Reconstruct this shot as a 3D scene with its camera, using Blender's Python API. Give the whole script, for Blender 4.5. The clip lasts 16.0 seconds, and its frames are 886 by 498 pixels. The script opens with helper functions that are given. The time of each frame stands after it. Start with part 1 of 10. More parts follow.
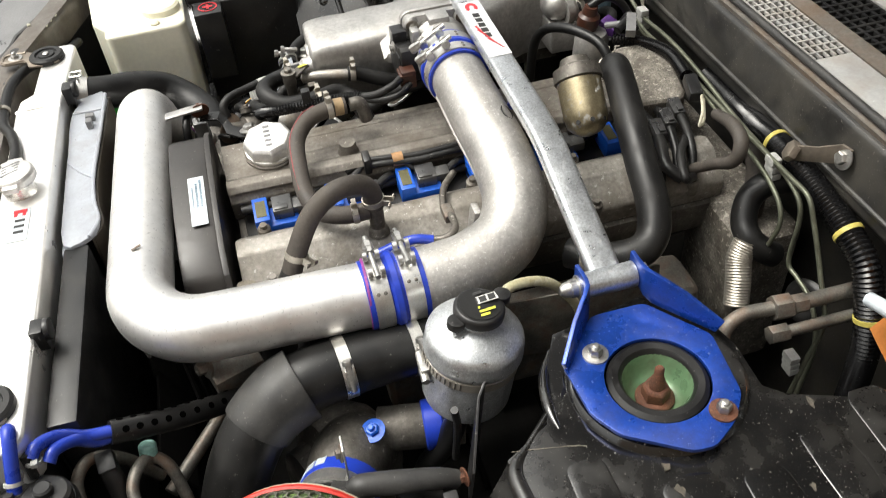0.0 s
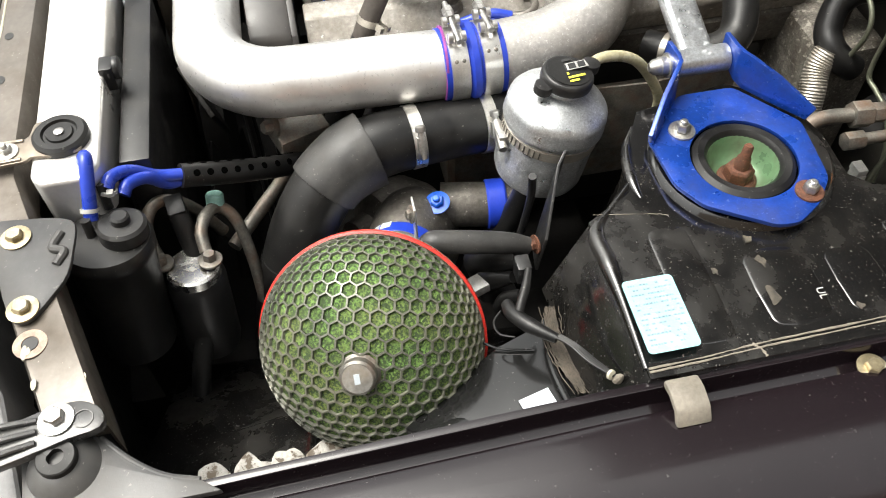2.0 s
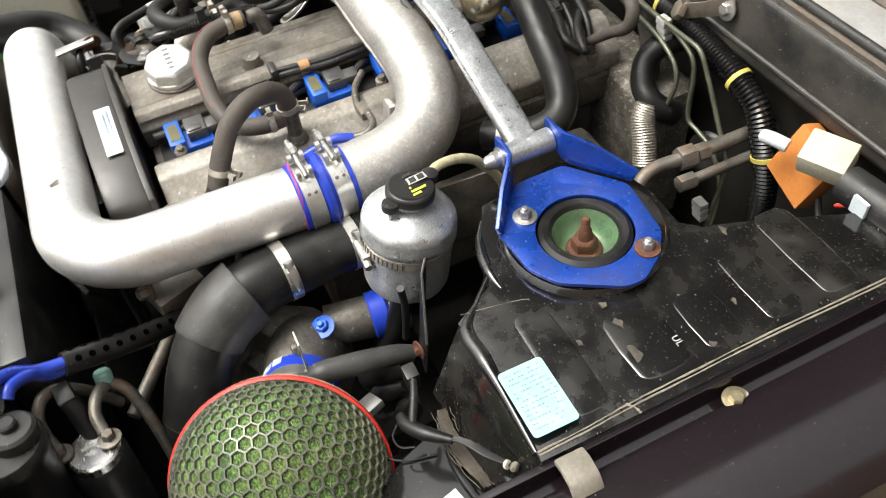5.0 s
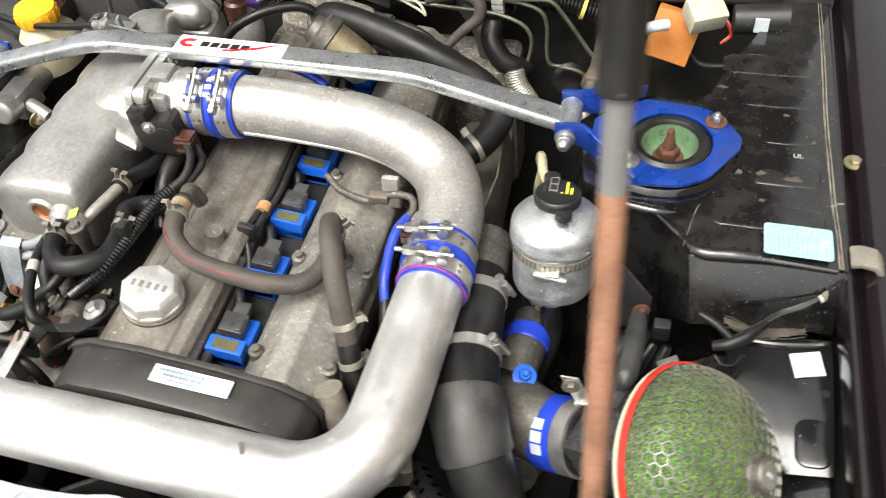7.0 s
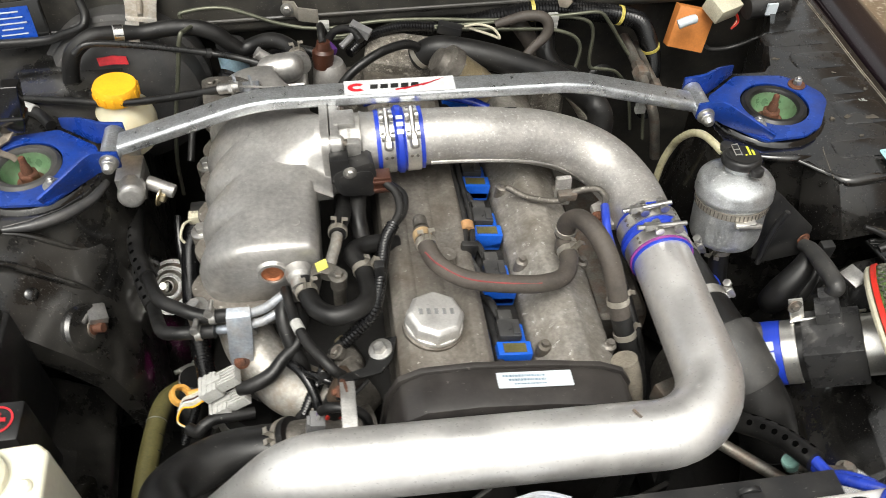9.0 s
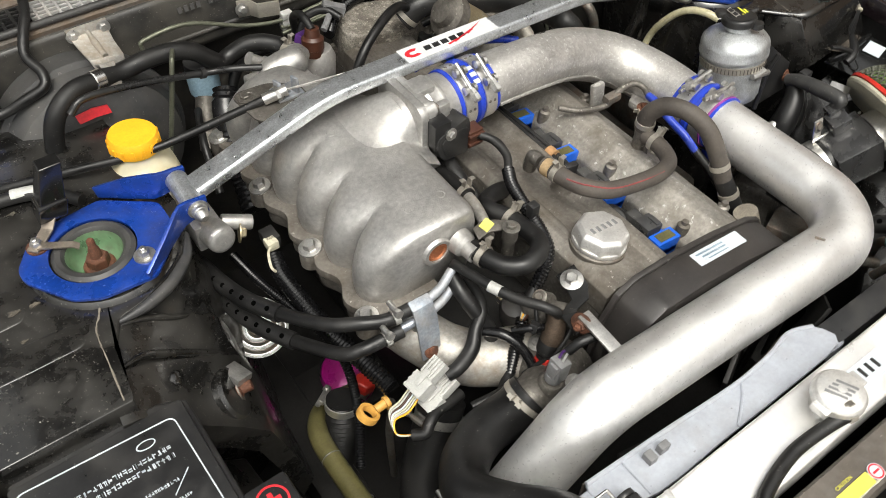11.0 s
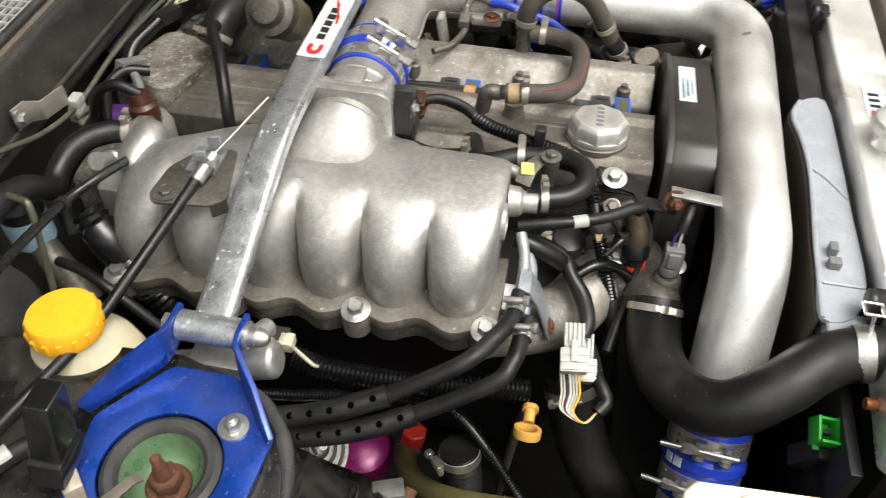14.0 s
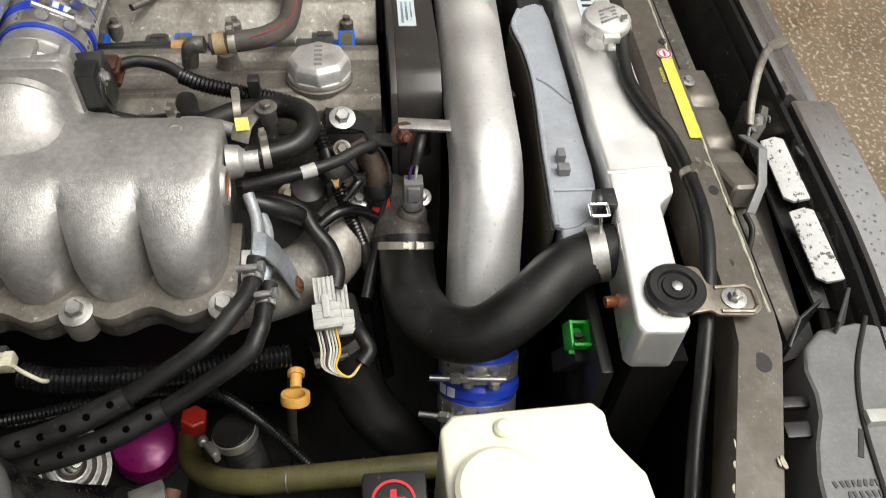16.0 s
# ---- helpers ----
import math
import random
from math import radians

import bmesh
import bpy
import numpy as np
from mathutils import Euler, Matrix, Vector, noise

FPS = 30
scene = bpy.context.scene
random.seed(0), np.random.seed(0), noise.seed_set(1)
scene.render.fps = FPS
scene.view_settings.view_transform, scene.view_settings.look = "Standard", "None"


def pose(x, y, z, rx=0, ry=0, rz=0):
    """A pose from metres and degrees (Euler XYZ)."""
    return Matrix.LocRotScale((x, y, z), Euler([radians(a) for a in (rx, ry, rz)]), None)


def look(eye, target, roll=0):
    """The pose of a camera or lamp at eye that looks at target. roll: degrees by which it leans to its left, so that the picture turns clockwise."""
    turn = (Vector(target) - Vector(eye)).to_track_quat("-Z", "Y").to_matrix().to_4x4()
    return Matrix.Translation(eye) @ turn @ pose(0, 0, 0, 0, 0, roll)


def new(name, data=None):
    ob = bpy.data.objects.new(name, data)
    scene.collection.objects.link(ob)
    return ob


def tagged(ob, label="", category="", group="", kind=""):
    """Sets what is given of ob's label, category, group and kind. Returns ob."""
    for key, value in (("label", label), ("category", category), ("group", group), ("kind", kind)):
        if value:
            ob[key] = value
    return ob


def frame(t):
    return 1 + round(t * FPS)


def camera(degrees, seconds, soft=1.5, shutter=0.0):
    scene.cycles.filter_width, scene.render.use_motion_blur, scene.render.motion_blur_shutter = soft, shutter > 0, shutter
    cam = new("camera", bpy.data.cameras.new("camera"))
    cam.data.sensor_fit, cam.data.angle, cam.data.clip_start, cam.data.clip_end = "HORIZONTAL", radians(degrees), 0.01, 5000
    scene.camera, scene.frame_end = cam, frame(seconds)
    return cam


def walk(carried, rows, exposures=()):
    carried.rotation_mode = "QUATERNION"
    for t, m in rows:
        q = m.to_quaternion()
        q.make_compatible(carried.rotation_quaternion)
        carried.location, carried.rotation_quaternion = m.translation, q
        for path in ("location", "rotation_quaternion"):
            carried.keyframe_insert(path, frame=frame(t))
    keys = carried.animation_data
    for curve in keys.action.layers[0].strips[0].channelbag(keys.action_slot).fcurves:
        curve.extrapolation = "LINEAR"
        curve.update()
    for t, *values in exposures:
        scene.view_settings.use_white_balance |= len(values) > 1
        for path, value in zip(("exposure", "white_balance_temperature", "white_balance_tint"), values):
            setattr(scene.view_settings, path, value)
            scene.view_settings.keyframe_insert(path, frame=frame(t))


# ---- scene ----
cam = camera(56.4, 16.0, soft=0.7, shutter=0.3)
PATH = [
    (0, (0.936, -0.276, 1.452), (-0.493, 0.017, 0.084), -5.3),
    (0.5, (0.941, -0.309, 1.437), (-0.419, -0.008, 0.001), -3.2),
    (1, (0.96, -0.326, 1.412), (-0.337, -0.039, -0.083), -2.3),
    (1.5, (0.968, -0.344, 1.39), (-0.246, -0.072, -0.176), -1.6),
    (2, (0.975, -0.371, 1.384), (-0.209, -0.138, -0.211), -0.9),
    (2.5, (0.975, -0.376, 1.377), (-0.215, -0.184, -0.219), -0.9),
    (3, (0.968, -0.379, 1.377), (-0.221, -0.205, -0.222), -1.3),
    (3.5, (0.965, -0.369, 1.38), (-0.229, -0.198, -0.215), -2.8),
    (4, (0.968, -0.337, 1.391), (-0.245, -0.118, -0.183), -3.9),
    (4.5, (0.989, -0.296, 1.413), (-0.255, -0.013, -0.128), -6.3),
    (4.7, (0.991, -0.293, 1.425), (-0.261, 0.04, -0.098), -6.9),
    (6.8, (0.573, -0.752, 1.503), (0.047, 0.489, 0.025), -6.9),
    (7, (0.496, -0.756, 1.507), (0.053, 0.473, -0.008), -7.8),
    (7.5, (0.286, -0.796, 1.496), (0.069, 0.459, -0.046), -5.1),
    (8, (0.167, -0.825, 1.511), (0.048, 0.426, -0.045), -3.5),
    (8.5, (0.044, -0.858, 1.549), (0.074, 0.431, 0.02), -2.0),
    (9, (-0.091, -0.885, 1.578), (0.105, 0.44, 0.093), 0.7),
    (9.5, (-0.282, -0.828, 1.568), (0.117, 0.478, 0.107), 1.3),
    (9.7, (-0.345, -0.819, 1.574), (0.145, 0.461, 0.117), 1.8),
    (11.8, (-0.668, -0.563, 1.487), (0.311, 0.252, -0.055), 0.7),
    (12, (-0.699, -0.508, 1.468), (0.344, 0.23, -0.071), 0.4),
    (12.5, (-0.776, -0.398, 1.468), (0.378, 0.189, -0.056), -0.5),
    (13, (-0.776, -0.348, 1.453), (0.444, 0.149, -0.051), 0.2),
    (13.5, (-0.761, -0.33, 1.426), (0.489, 0.078, -0.081), 0.6),
    (14, (-0.778, -0.272, 1.418), (0.542, -0.017, -0.063), 0.3),
    (14.5, (-0.768, -0.275, 1.412), (0.61, -0.229, -0.037), 2.3),
    (15, (-0.74, -0.324, 1.409), (0.633, -0.427, -0.041), 3.6),
    (15.5, (-0.729, -0.351, 1.404), (0.584, -0.505, -0.097), 3.7),
    (16, (-0.732, -0.358, 1.399), (0.493, -0.525, -0.173), 4.0),
]
walk(cam, [(t, look(eye, target, roll)) for t, eye, target, roll in PATH], [(0, 0.71), (2, 1.19), (3.3, 1.25), (4.7, 1.03), (6.8, 1.06), (7.5, 0.80), (8.5, 0.66), (9.5, 0.56), (12, 0.58), (13.3, 0.59), (14.2, 0.55), (15, 0.25), (16, 0.20)])

# ---- light: an overcast day, the bonnet raised behind the engine ----
world = bpy.data.worlds.new("sky")
scene.world = world
world.use_nodes = True
wn, wl = world.node_tree.nodes, world.node_tree.links
sky = wn.new("ShaderNodeTexSky")
sky.sky_type, sky.sun_disc = "NISHITA", False
sky.sun_elevation, sky.sun_rotation = radians(66), radians(203)
sky.air_density, sky.dust_density, sky.ozone_density = 1.0, 8.0, 0.6
sat = wn.new("ShaderNodeHueSaturation")
sat.inputs["Saturation"].default_value = 0.12
wl.new(sky.outputs["Color"], sat.inputs["Color"])
wl.new(sat.outputs["Color"], wn["Background"].inputs["Color"])
wn["Background"].inputs["Strength"].default_value = 0.15
sun_data = bpy.data.lights.new("sun", "SUN")
sun_data.energy, sun_data.angle, sun_data.color = 1.2, radians(36), (1.0, 0.95, 0.88)
sun = new("sun", sun_data)
sun.matrix_world = look((-0.72, -1.7, 4.9), (0, 0, 0.8))
scene.view_settings.use_white_balance = True
scene.view_settings.white_balance_temperature = 6700
scene.view_settings.white_balance_tint = 7

# ---- building helpers ----
def V(*a):
    return Vector(a)


def frame_of(axis, up=(0, 0, 1)):
    """Two unit vectors square to axis and to each other."""
    a = Vector(axis).normalized()
    u = Vector(up)
    if abs(a.dot(u.normalized())) > 0.97:
        u = Vector((0, 1, 0))
    s = a.cross(u).normalized()
    return s, s.cross(a).normalized()


def spline(pts, n=8):
    """A smooth line through the given points."""
    p = [Vector(q) for q in pts]
    if len(p) == 2:
        return [p[0].lerp(p[1], i / n) for i in range(n + 1)]
    p = [p[0] * 2 - p[1]] + p + [p[-1] * 2 - p[-2]]
    out = []
    for i in range(1, len(p) - 2):
        a, b, c, d = p[i - 1 : i + 3]
        for k in range(n):
            t = k / n
            out.append(0.5 * (2 * b + (c - a) * t + (2 * a - 5 * b + 4 * c - d) * t**2 + (3 * b - a - 3 * c + d) * t**3))
    return out + [p[-2]]


def bends(pts, radius, n=10):
    """Straight runs joined by round bends."""
    p = [Vector(q) for q in pts]
    out = [p[0]]
    rad = radius if isinstance(radius, (list, tuple)) else [radius] * (len(p) - 2)
    for i in range(1, len(p) - 1):
        a, b, c = p[i - 1], p[i], p[i + 1]
        u, w = (a - b).normalized(), (c - b).normalized()
        half = u.angle(w) / 2
        d = min(rad[i - 1] / math.tan(half), 0.49 * (a - b).length * (2 if i == 1 else 1), 0.49 * (c - b).length * (2 if i == len(p) - 2 else 1))
        r = d * math.tan(half)
        o = b + (u + w).normalized() * (r / math.sin(half))
        s, e = (b + u * d - o).normalized(), (b + w * d - o).normalized()
        for k in range(n + 1):
            out.append(o + s.slerp(e, k / n) * r)
    return out + [p[-1]]


class G:
    """Collects vertices and faces in world coordinates."""

    def __init__(self):
        self.v, self.f = [], []

    def add(self, verts, faces):
        o = len(self.v)
        self.v += [tuple(q) for q in verts]
        self.f += [tuple(o + i for i in fc) for fc in faces]
        return self

    def rings(self, rings, cap=True, loop=False):
        n = len(rings[0])
        verts = [q for r in rings for q in r]
        faces = []
        m = len(rings)
        for i in range(m if loop else m - 1):
            a, b = i * n, ((i + 1) % m) * n
            faces += [(a + k, a + (k + 1) % n, b + (k + 1) % n, b + k) for k in range(n)]
        if cap and not loop:
            faces += [tuple(range(n))[::-1], tuple(range((m - 1) * n, m * n))]
        return self.add(verts, faces)

    def box(self, c, size, rot=None):
        sx, sy, sz = (s / 2 for s in size)
        m = rot.to_3x3() if rot else Matrix.Identity(3)
        vs = [Vector(c) + m @ Vector((x * sx, y * sy, z * sz)) for x in (-1, 1) for y in (-1, 1) for z in (-1, 1)]
        return self.add(vs, [(0, 1, 3, 2), (4, 6, 7, 5), (0, 4, 5, 1), (2, 3, 7, 6), (0, 2, 6, 4), (1, 5, 7, 3)])

    def lathe(self, p, axis, profile, n=32, squash=1.0, up=(0, 0, 1), cap=True):
        """profile: (radius, distance along the axis) from end to end."""
        a, p = Vector(axis).normalized(), Vector(p)
        s, u = frame_of(a, up)
        rings = []
        for r, h in profile:
            r = max(r, 1e-5)
            rings.append([p + a * h + s * (r * math.cos(2 * math.pi * k / n)) + u * (r * squash * math.sin(2 * math.pi * k / n)) for k in range(n)])
        return self.rings(rings, cap)

    def cyl(self, p0, p1, r, r1=None, n=24):
        a = Vector(p1) - Vector(p0)
        return self.lathe(p0, a, [(r, 0), (r if r1 is None else r1, a.length)], n)

    def tube(self, path, r, n=16, corr=None, flat=1.0, up=(0, 0, 1), cap=True):
        """Sweeps a circle along a dense path; r: a radius or a list; corr: (pitch, depth) of corrugations."""
        p = [Vector(q) for q in path]
        if corr:
            total, q = 0.0, [p[0]]
            step = corr[0] / 4
            for a, b in zip(p, p[1:]):
                d = (b - a).length
                while total + d >= step * len(q):
                    q.append(a + (b - a) * ((step * len(q) - total) / d))
                total += d
            p = q
        m = len(p)
        rings, s = [], None
        for i in range(m):
            t = (p[min(i + 1, m - 1)] - p[max(i - 1, 0)]).normalized()
            if s is None:
                s, _ = frame_of(t, up)
            s = (s - t * s.dot(t)).normalized()
            u = s.cross(t)
            if isinstance(r, (list, tuple)):
                x = i / (m - 1) * (len(r) - 1)
                k = min(int(x), len(r) - 2)
                rr = r[k] + (r[k + 1] - r[k]) * (x - k)
            else:
                rr = r
            if corr:
                rr -= corr[1] * (0, 0.5, 1, 0.5)[i % 4]
            rings.append([p[i] + s * (rr * math.cos(2 * math.pi * k / n)) + u * (rr * flat * math.sin(2 * math.pi * k / n)) for k in range(n)])
        return self.rings(rings, cap)

    def sweep(self, path, prof, up=(0, 0, 1)):
        """Sweeps an outline (across, up) along a path."""
        p = [Vector(q) for q in path]
        rings = []
        for i in range(len(p)):
            t = (p[min(i + 1, len(p) - 1)] - p[max(i - 1, 0)]).normalized()
            s, u = frame_of(t, up)
            rings.append([p[i] + s * a + u * b for a, b in prof])
        return self.rings(rings)

    def sheet(self, low, high, thick):
        """A bent sheet between two lines of points, of the given thickness."""
        low, high = [Vector(q) for q in low], [Vector(q) for q in high]
        rings = []
        for i in range(len(low)):
            t = (low[min(i + 1, len(low) - 1)] - low[max(i - 1, 0)]).normalized()
            n = t.cross(high[i] - low[i]).normalized() * (thick / 2)
            rings.append([low[i] - n, high[i] - n, high[i] + n, low[i] + n])
        return self.rings(rings)

    def prism(self, poly, z0, z1, m=None):
        """A flat outline (x, y), extruded from z0 to z1, laid by the matrix m."""
        m = m or Matrix.Identity(4)
        lo = [m @ Vector((x, y, z0)) for x, y in poly]
        hi = [m @ Vector((x, y, z1)) for x, y in poly]
        return self.rings([lo, hi])

    def plate(self, poly, hole, z0, z1, m=None):
        """A flat outline with a hole of as many points, both turning the same way."""
        m = m or Matrix.Identity(4)
        P = lambda q, z: m @ Vector((q[0], q[1], z))  # noqa: E731
        return self.rings([[P(q, z1) for q in poly], [P(q, z0) for q in poly], [P(q, z0) for q in hole], [P(q, z1) for q in hole]], loop=True)

    def bolt(self, p, axis, r=0.006, h=0.006, washer=True, stud=0.0):
        a = Vector(axis).normalized()
        p = Vector(p)
        if washer:
            self.lathe(p, a, [(r * 1.75, 0), (r * 1.75, h * 0.25), (r * 1.2, h * 0.35)], 20)
        self.lathe(p, a, [(r, h * 0.2), (r, h * 0.95), (r * 0.82, h * 1.15)], 6)
        if stud:
            self.lathe(p, a, [(r * 0.5, h), (r * 0.5, h + stud * 0.85), (r * 0.35, h + stud)], 14)
        return self


def to_mesh(name, g, base, bevel=0.0, angle=35, seg=2):
    bm = bmesh.new()
    vs = [bm.verts.new(Vector(q) - base) for q in g.v]
    for fc in g.f:
        try:
            bm.faces.new([vs[i] for i in fc])
        except ValueError:
            pass
    bmesh.ops.recalc_face_normals(bm, faces=bm.faces)
    if bevel:
        es = [e for e in bm.edges if len(e.link_faces) == 2 and e.calc_face_angle(0) > radians(28)]
        bmesh.ops.bevel(bm, geom=es, offset=bevel, segments=seg, affect="EDGES", profile=0.6, clamp_overlap=True)
    me = bpy.data.meshes.new(name)
    bm.to_mesh(me)
    bm.free()
    me.polygons.foreach_set("use_smooth", [True] * len(me.polygons))
    me.set_sharp_from_angle(angle=radians(angle))
    return me


def thing(name, base, label, category, group="", kind=""):
    ob = new(name)
    ob.empty_display_size = 0.02
    ob.location = base
    ob["base"] = [float(c) for c in base]
    return tagged(ob, label, category, group, kind)


def part(name, g, material, parent, label="", bevel=0.0, angle=35, seg=2):
    top = parent
    while top.parent:
        top = top.parent
    base = Vector(top["base"])
    me = to_mesh(name, g, base, bevel, angle, seg)
    me.materials.append(material)
    ob = new(name, me)
    ob.parent = parent
    if label:
        ob["label"] = label
    return ob


def solid(name, g, material, label, category, kind="", bevel=0.0, angle=35, group=""):
    """A thing of one mesh."""
    xs = list(zip(*g.v))
    base = Vector(((min(xs[0]) + max(xs[0])) / 2, (min(xs[1]) + max(xs[1])) / 2, min(xs[2])))
    me = to_mesh(name, g, base, bevel, angle)
    me.materials.append(material)
    ob = new(name, me)
    ob.location = base
    ob["base"] = list(base)
    return tagged(ob, label, category, group, kind)


def words(name, text, size, m, material, parent, label=""):
    """Lettering in the built-in font, laid by the matrix m."""
    cu = bpy.data.curves.new(name, "FONT")
    cu.body, cu.size, cu.extrude, cu.align_x, cu.align_y = text, size, 0.0002, "CENTER", "CENTER"
    ob = bpy.data.objects.new(name, cu)
    me = bpy.data.meshes.new_from_object(ob)
    bpy.data.objects.remove(ob)
    top = parent
    while top.parent:
        top = top.parent
    me.transform(Matrix.Translation(-Vector(top["base"])) @ m)
    me.materials.append(material)
    o = new(name, me)
    o.parent = parent
    if label:
        o["label"] = label
    return o


def axes(o, x, y):
    """A matrix with origin o, its x along x and its y nearest to y."""
    x = Vector(x).normalized()
    z = x.cross(Vector(y)).normalized()
    y = z.cross(x)
    m = Matrix((x, y, z)).transposed().to_4x4()
    m.translation = Vector(o)
    return m


def circle(r, n, cx=0.0, cy=0.0, start=0.0, ratio=1.0):
    return [(cx + r * math.cos(start + 2 * math.pi * k / n), cy + r * ratio * math.sin(start + 2 * math.pi * k / n)) for k in range(n)]


def rounded(w, h, r, n=5):
    """The outline of a rectangle with round corners."""
    out = []
    for cx, cy, a in ((w / 2 - r, h / 2 - r, 0), (-w / 2 + r, h / 2 - r, 90), (-w / 2 + r, -h / 2 + r, 180), (w / 2 - r, -h / 2 + r, 270)):
        out += [(cx + r * math.cos(radians(a + 90 * k / n)), cy + r * math.sin(radians(a + 90 * k / n))) for k in range(n + 1)]
    return out


def round_poly(pts, r, n=4):
    """A closed outline with straight sides and corners rounded off over the length r."""
    m = len(pts)
    out = []
    for i in range(m):
        a, b, c = (Vector((*pts[(i + j) % m], 0)) for j in (-1, 0, 1))
        d = min(r, 0.45 * (a - b).length, 0.45 * (c - b).length)
        p, q = b + (a - b).normalized() * d, b + (c - b).normalized() * d
        for k in range(n + 1):
            t = k / n
            w = p * (1 - t) ** 2 + b * (2 * t * (1 - t)) + q * t * t
            out.append((w.x, w.y))
    return out


def smooth_poly(pts, n=4):
    """A closed outline rounded through its points."""
    m = len(pts)
    out = []
    for i in range(m):
        a, b, c, d = (Vector((*pts[(i + j) % m], 0)) for j in (-1, 0, 1, 2))
        for k in range(n):
            t = k / n
            q = 0.5 * (2 * b + (c - a) * t + (2 * a - 5 * b + 4 * c - d) * t**2 + (3 * b - a - 3 * c + d) * t**3)
            out.append((q.x, q.y))
    return out


# ---- materials ----
def mat(name, base, rough=0.5, metal=0.0, var=0.25, scale=30.0, fine=0.15, rvar=0.12, bump=0.15, bscale=500.0, spots=None, stain=None, coat=0.0, sub=0.0, spec=0.5):
    """base: linear colour. var: how far blotches change it; fine: the grain. spots, stain: (colour, share, scale) of small and of broad marks."""
    m = bpy.data.materials.new(name)
    m.use_nodes = True
    n, l = m.node_tree.nodes, m.node_tree.links
    b = n["Principled BSDF"]
    tc = n.new("ShaderNodeTexCoord")

    def noise_tex(sc, detail=4.0, roughness=0.6):
        t = n.new("ShaderNodeTexNoise")
        t.inputs["Scale"].default_value, t.inputs["Detail"].default_value, t.inputs["Roughness"].default_value = sc, detail, roughness
        l.new(tc.outputs["Object"], t.inputs["Vector"])
        return t.outputs["Fac"]

    def ranged(sock, a, z, lo, hi):
        r = n.new("ShaderNodeMapRange")
        for k, v in zip(("From Min", "From Max", "To Min", "To Max"), (a, z, lo, hi)):
            r.inputs[k].default_value = v
        l.new(sock, r.inputs["Value"])
        return r.outputs["Result"]

    def times(a, c):
        x = n.new("ShaderNodeMath")
        x.operation = "MULTIPLY"
        l.new(a, x.inputs[0]), l.new(c, x.inputs[1])
        return x.outputs[0]

    def mixed(f, a, c):
        x = n.new("ShaderNodeMix")
        x.data_type = "RGBA"
        l.new(f, x.inputs["Factor"])
        for sock, v in ((x.inputs["A"], a), (x.inputs["B"], c)):
            if isinstance(v, tuple):
                sock.default_value = (*v, 1)
            else:
                l.new(v, sock)
        return x.outputs["Result"]

    big, small = noise_tex(scale, 5), noise_tex(scale * 9, 3)
    shade = times(ranged(big, 0.3, 0.7, 1 - var, 1 + var), ranged(small, 0.3, 0.7, 1 - fine, 1 + fine))
    vm = n.new("ShaderNodeVectorMath")
    vm.operation = "SCALE"
    vm.inputs[0].default_value = base
    l.new(shade, vm.inputs["Scale"])
    col = vm.outputs["Vector"]
    rgh = ranged(big, 0.25, 0.75, max(rough - rvar, 0.03), min(rough + rvar, 1))
    met = None
    for marks, edge in ((stain, 0.19), (spots, 0.03)):
        if marks:
            c, share, sc = marks
            k = ranged(noise_tex(sc, 6, 0.65), 0.70 - share - edge, 0.70 - share + edge, 0.0, 1.0)
            col = mixed(k, col, c)
            rr = n.new("ShaderNodeMix")
            l.new(k, rr.inputs["Factor"]), l.new(rgh, rr.inputs["A"])
            rr.inputs["B"].default_value = 0.8
            rgh = rr.outputs["Result"]
            if metal:
                met = ranged(k, 0, 1, metal, metal * 0.3)
    l.new(col, b.inputs["Base Color"])
    l.new(rgh, b.inputs["Roughness"])
    b.inputs["Metallic"].default_value = metal
    if met is not None:
        l.new(met, b.inputs["Metallic"])
    b.inputs["Coat Weight"].default_value = coat
    b.inputs["Specular IOR Level"].default_value = spec
    b.inputs["Coat Roughness"].default_value = 0.12
    if sub:
        b.inputs["Subsurface Weight"].default_value = sub
        b.inputs["Subsurface Radius"].default_value = (0.01, 0.008, 0.005)
    if bump:
        bp = n.new("ShaderNodeBump")
        bp.inputs["Strength"].default_value, bp.inputs["Distance"].default_value = bump, 0.001
        l.new(noise_tex(bscale, 4, 0.7), bp.inputs["Height"])
        l.new(bp.outputs["Normal"], b.inputs["Normal"])
    return m


ALU_PIPE = mat("brushed_aluminium", (0.84, 0.83, 0.815), 0.39, 0.84, 0.07, 14, 0.06, 0.1, 0.06, 700, spots=((0.55, 0.54, 0.53), 0.07, 220), stain=((0.60, 0.59, 0.57), 0.08, 13))
CAST_PIPE = mat("cast_pipe_aluminium", (0.45, 0.435, 0.415), 0.42, 0.7, 0.16, 25, 0.14, 0.08, 0.22, 600, spots=((0.64, 0.63, 0.61), 0.085, 260), stain=((0.33, 0.31, 0.28), 0.06, 16))
CAST = mat("cast_aluminium", (0.445, 0.435, 0.42), 0.35, 0.72, 0.14, 18, 0.16, 0.07, 0.46, 560, spots=((0.62, 0.61, 0.59), 0.04, 300), stain=((0.33, 0.31, 0.285), 0.05, 15))
COVER = mat("dirty_cast_aluminium", (0.215, 0.199, 0.178), 0.46, 0.55, 0.3, 22, 0.22, 0.12, 0.45, 500, spots=((0.42, 0.40, 0.365), 0.035, 130), stain=((0.080, 0.064, 0.046), 0.14, 13))
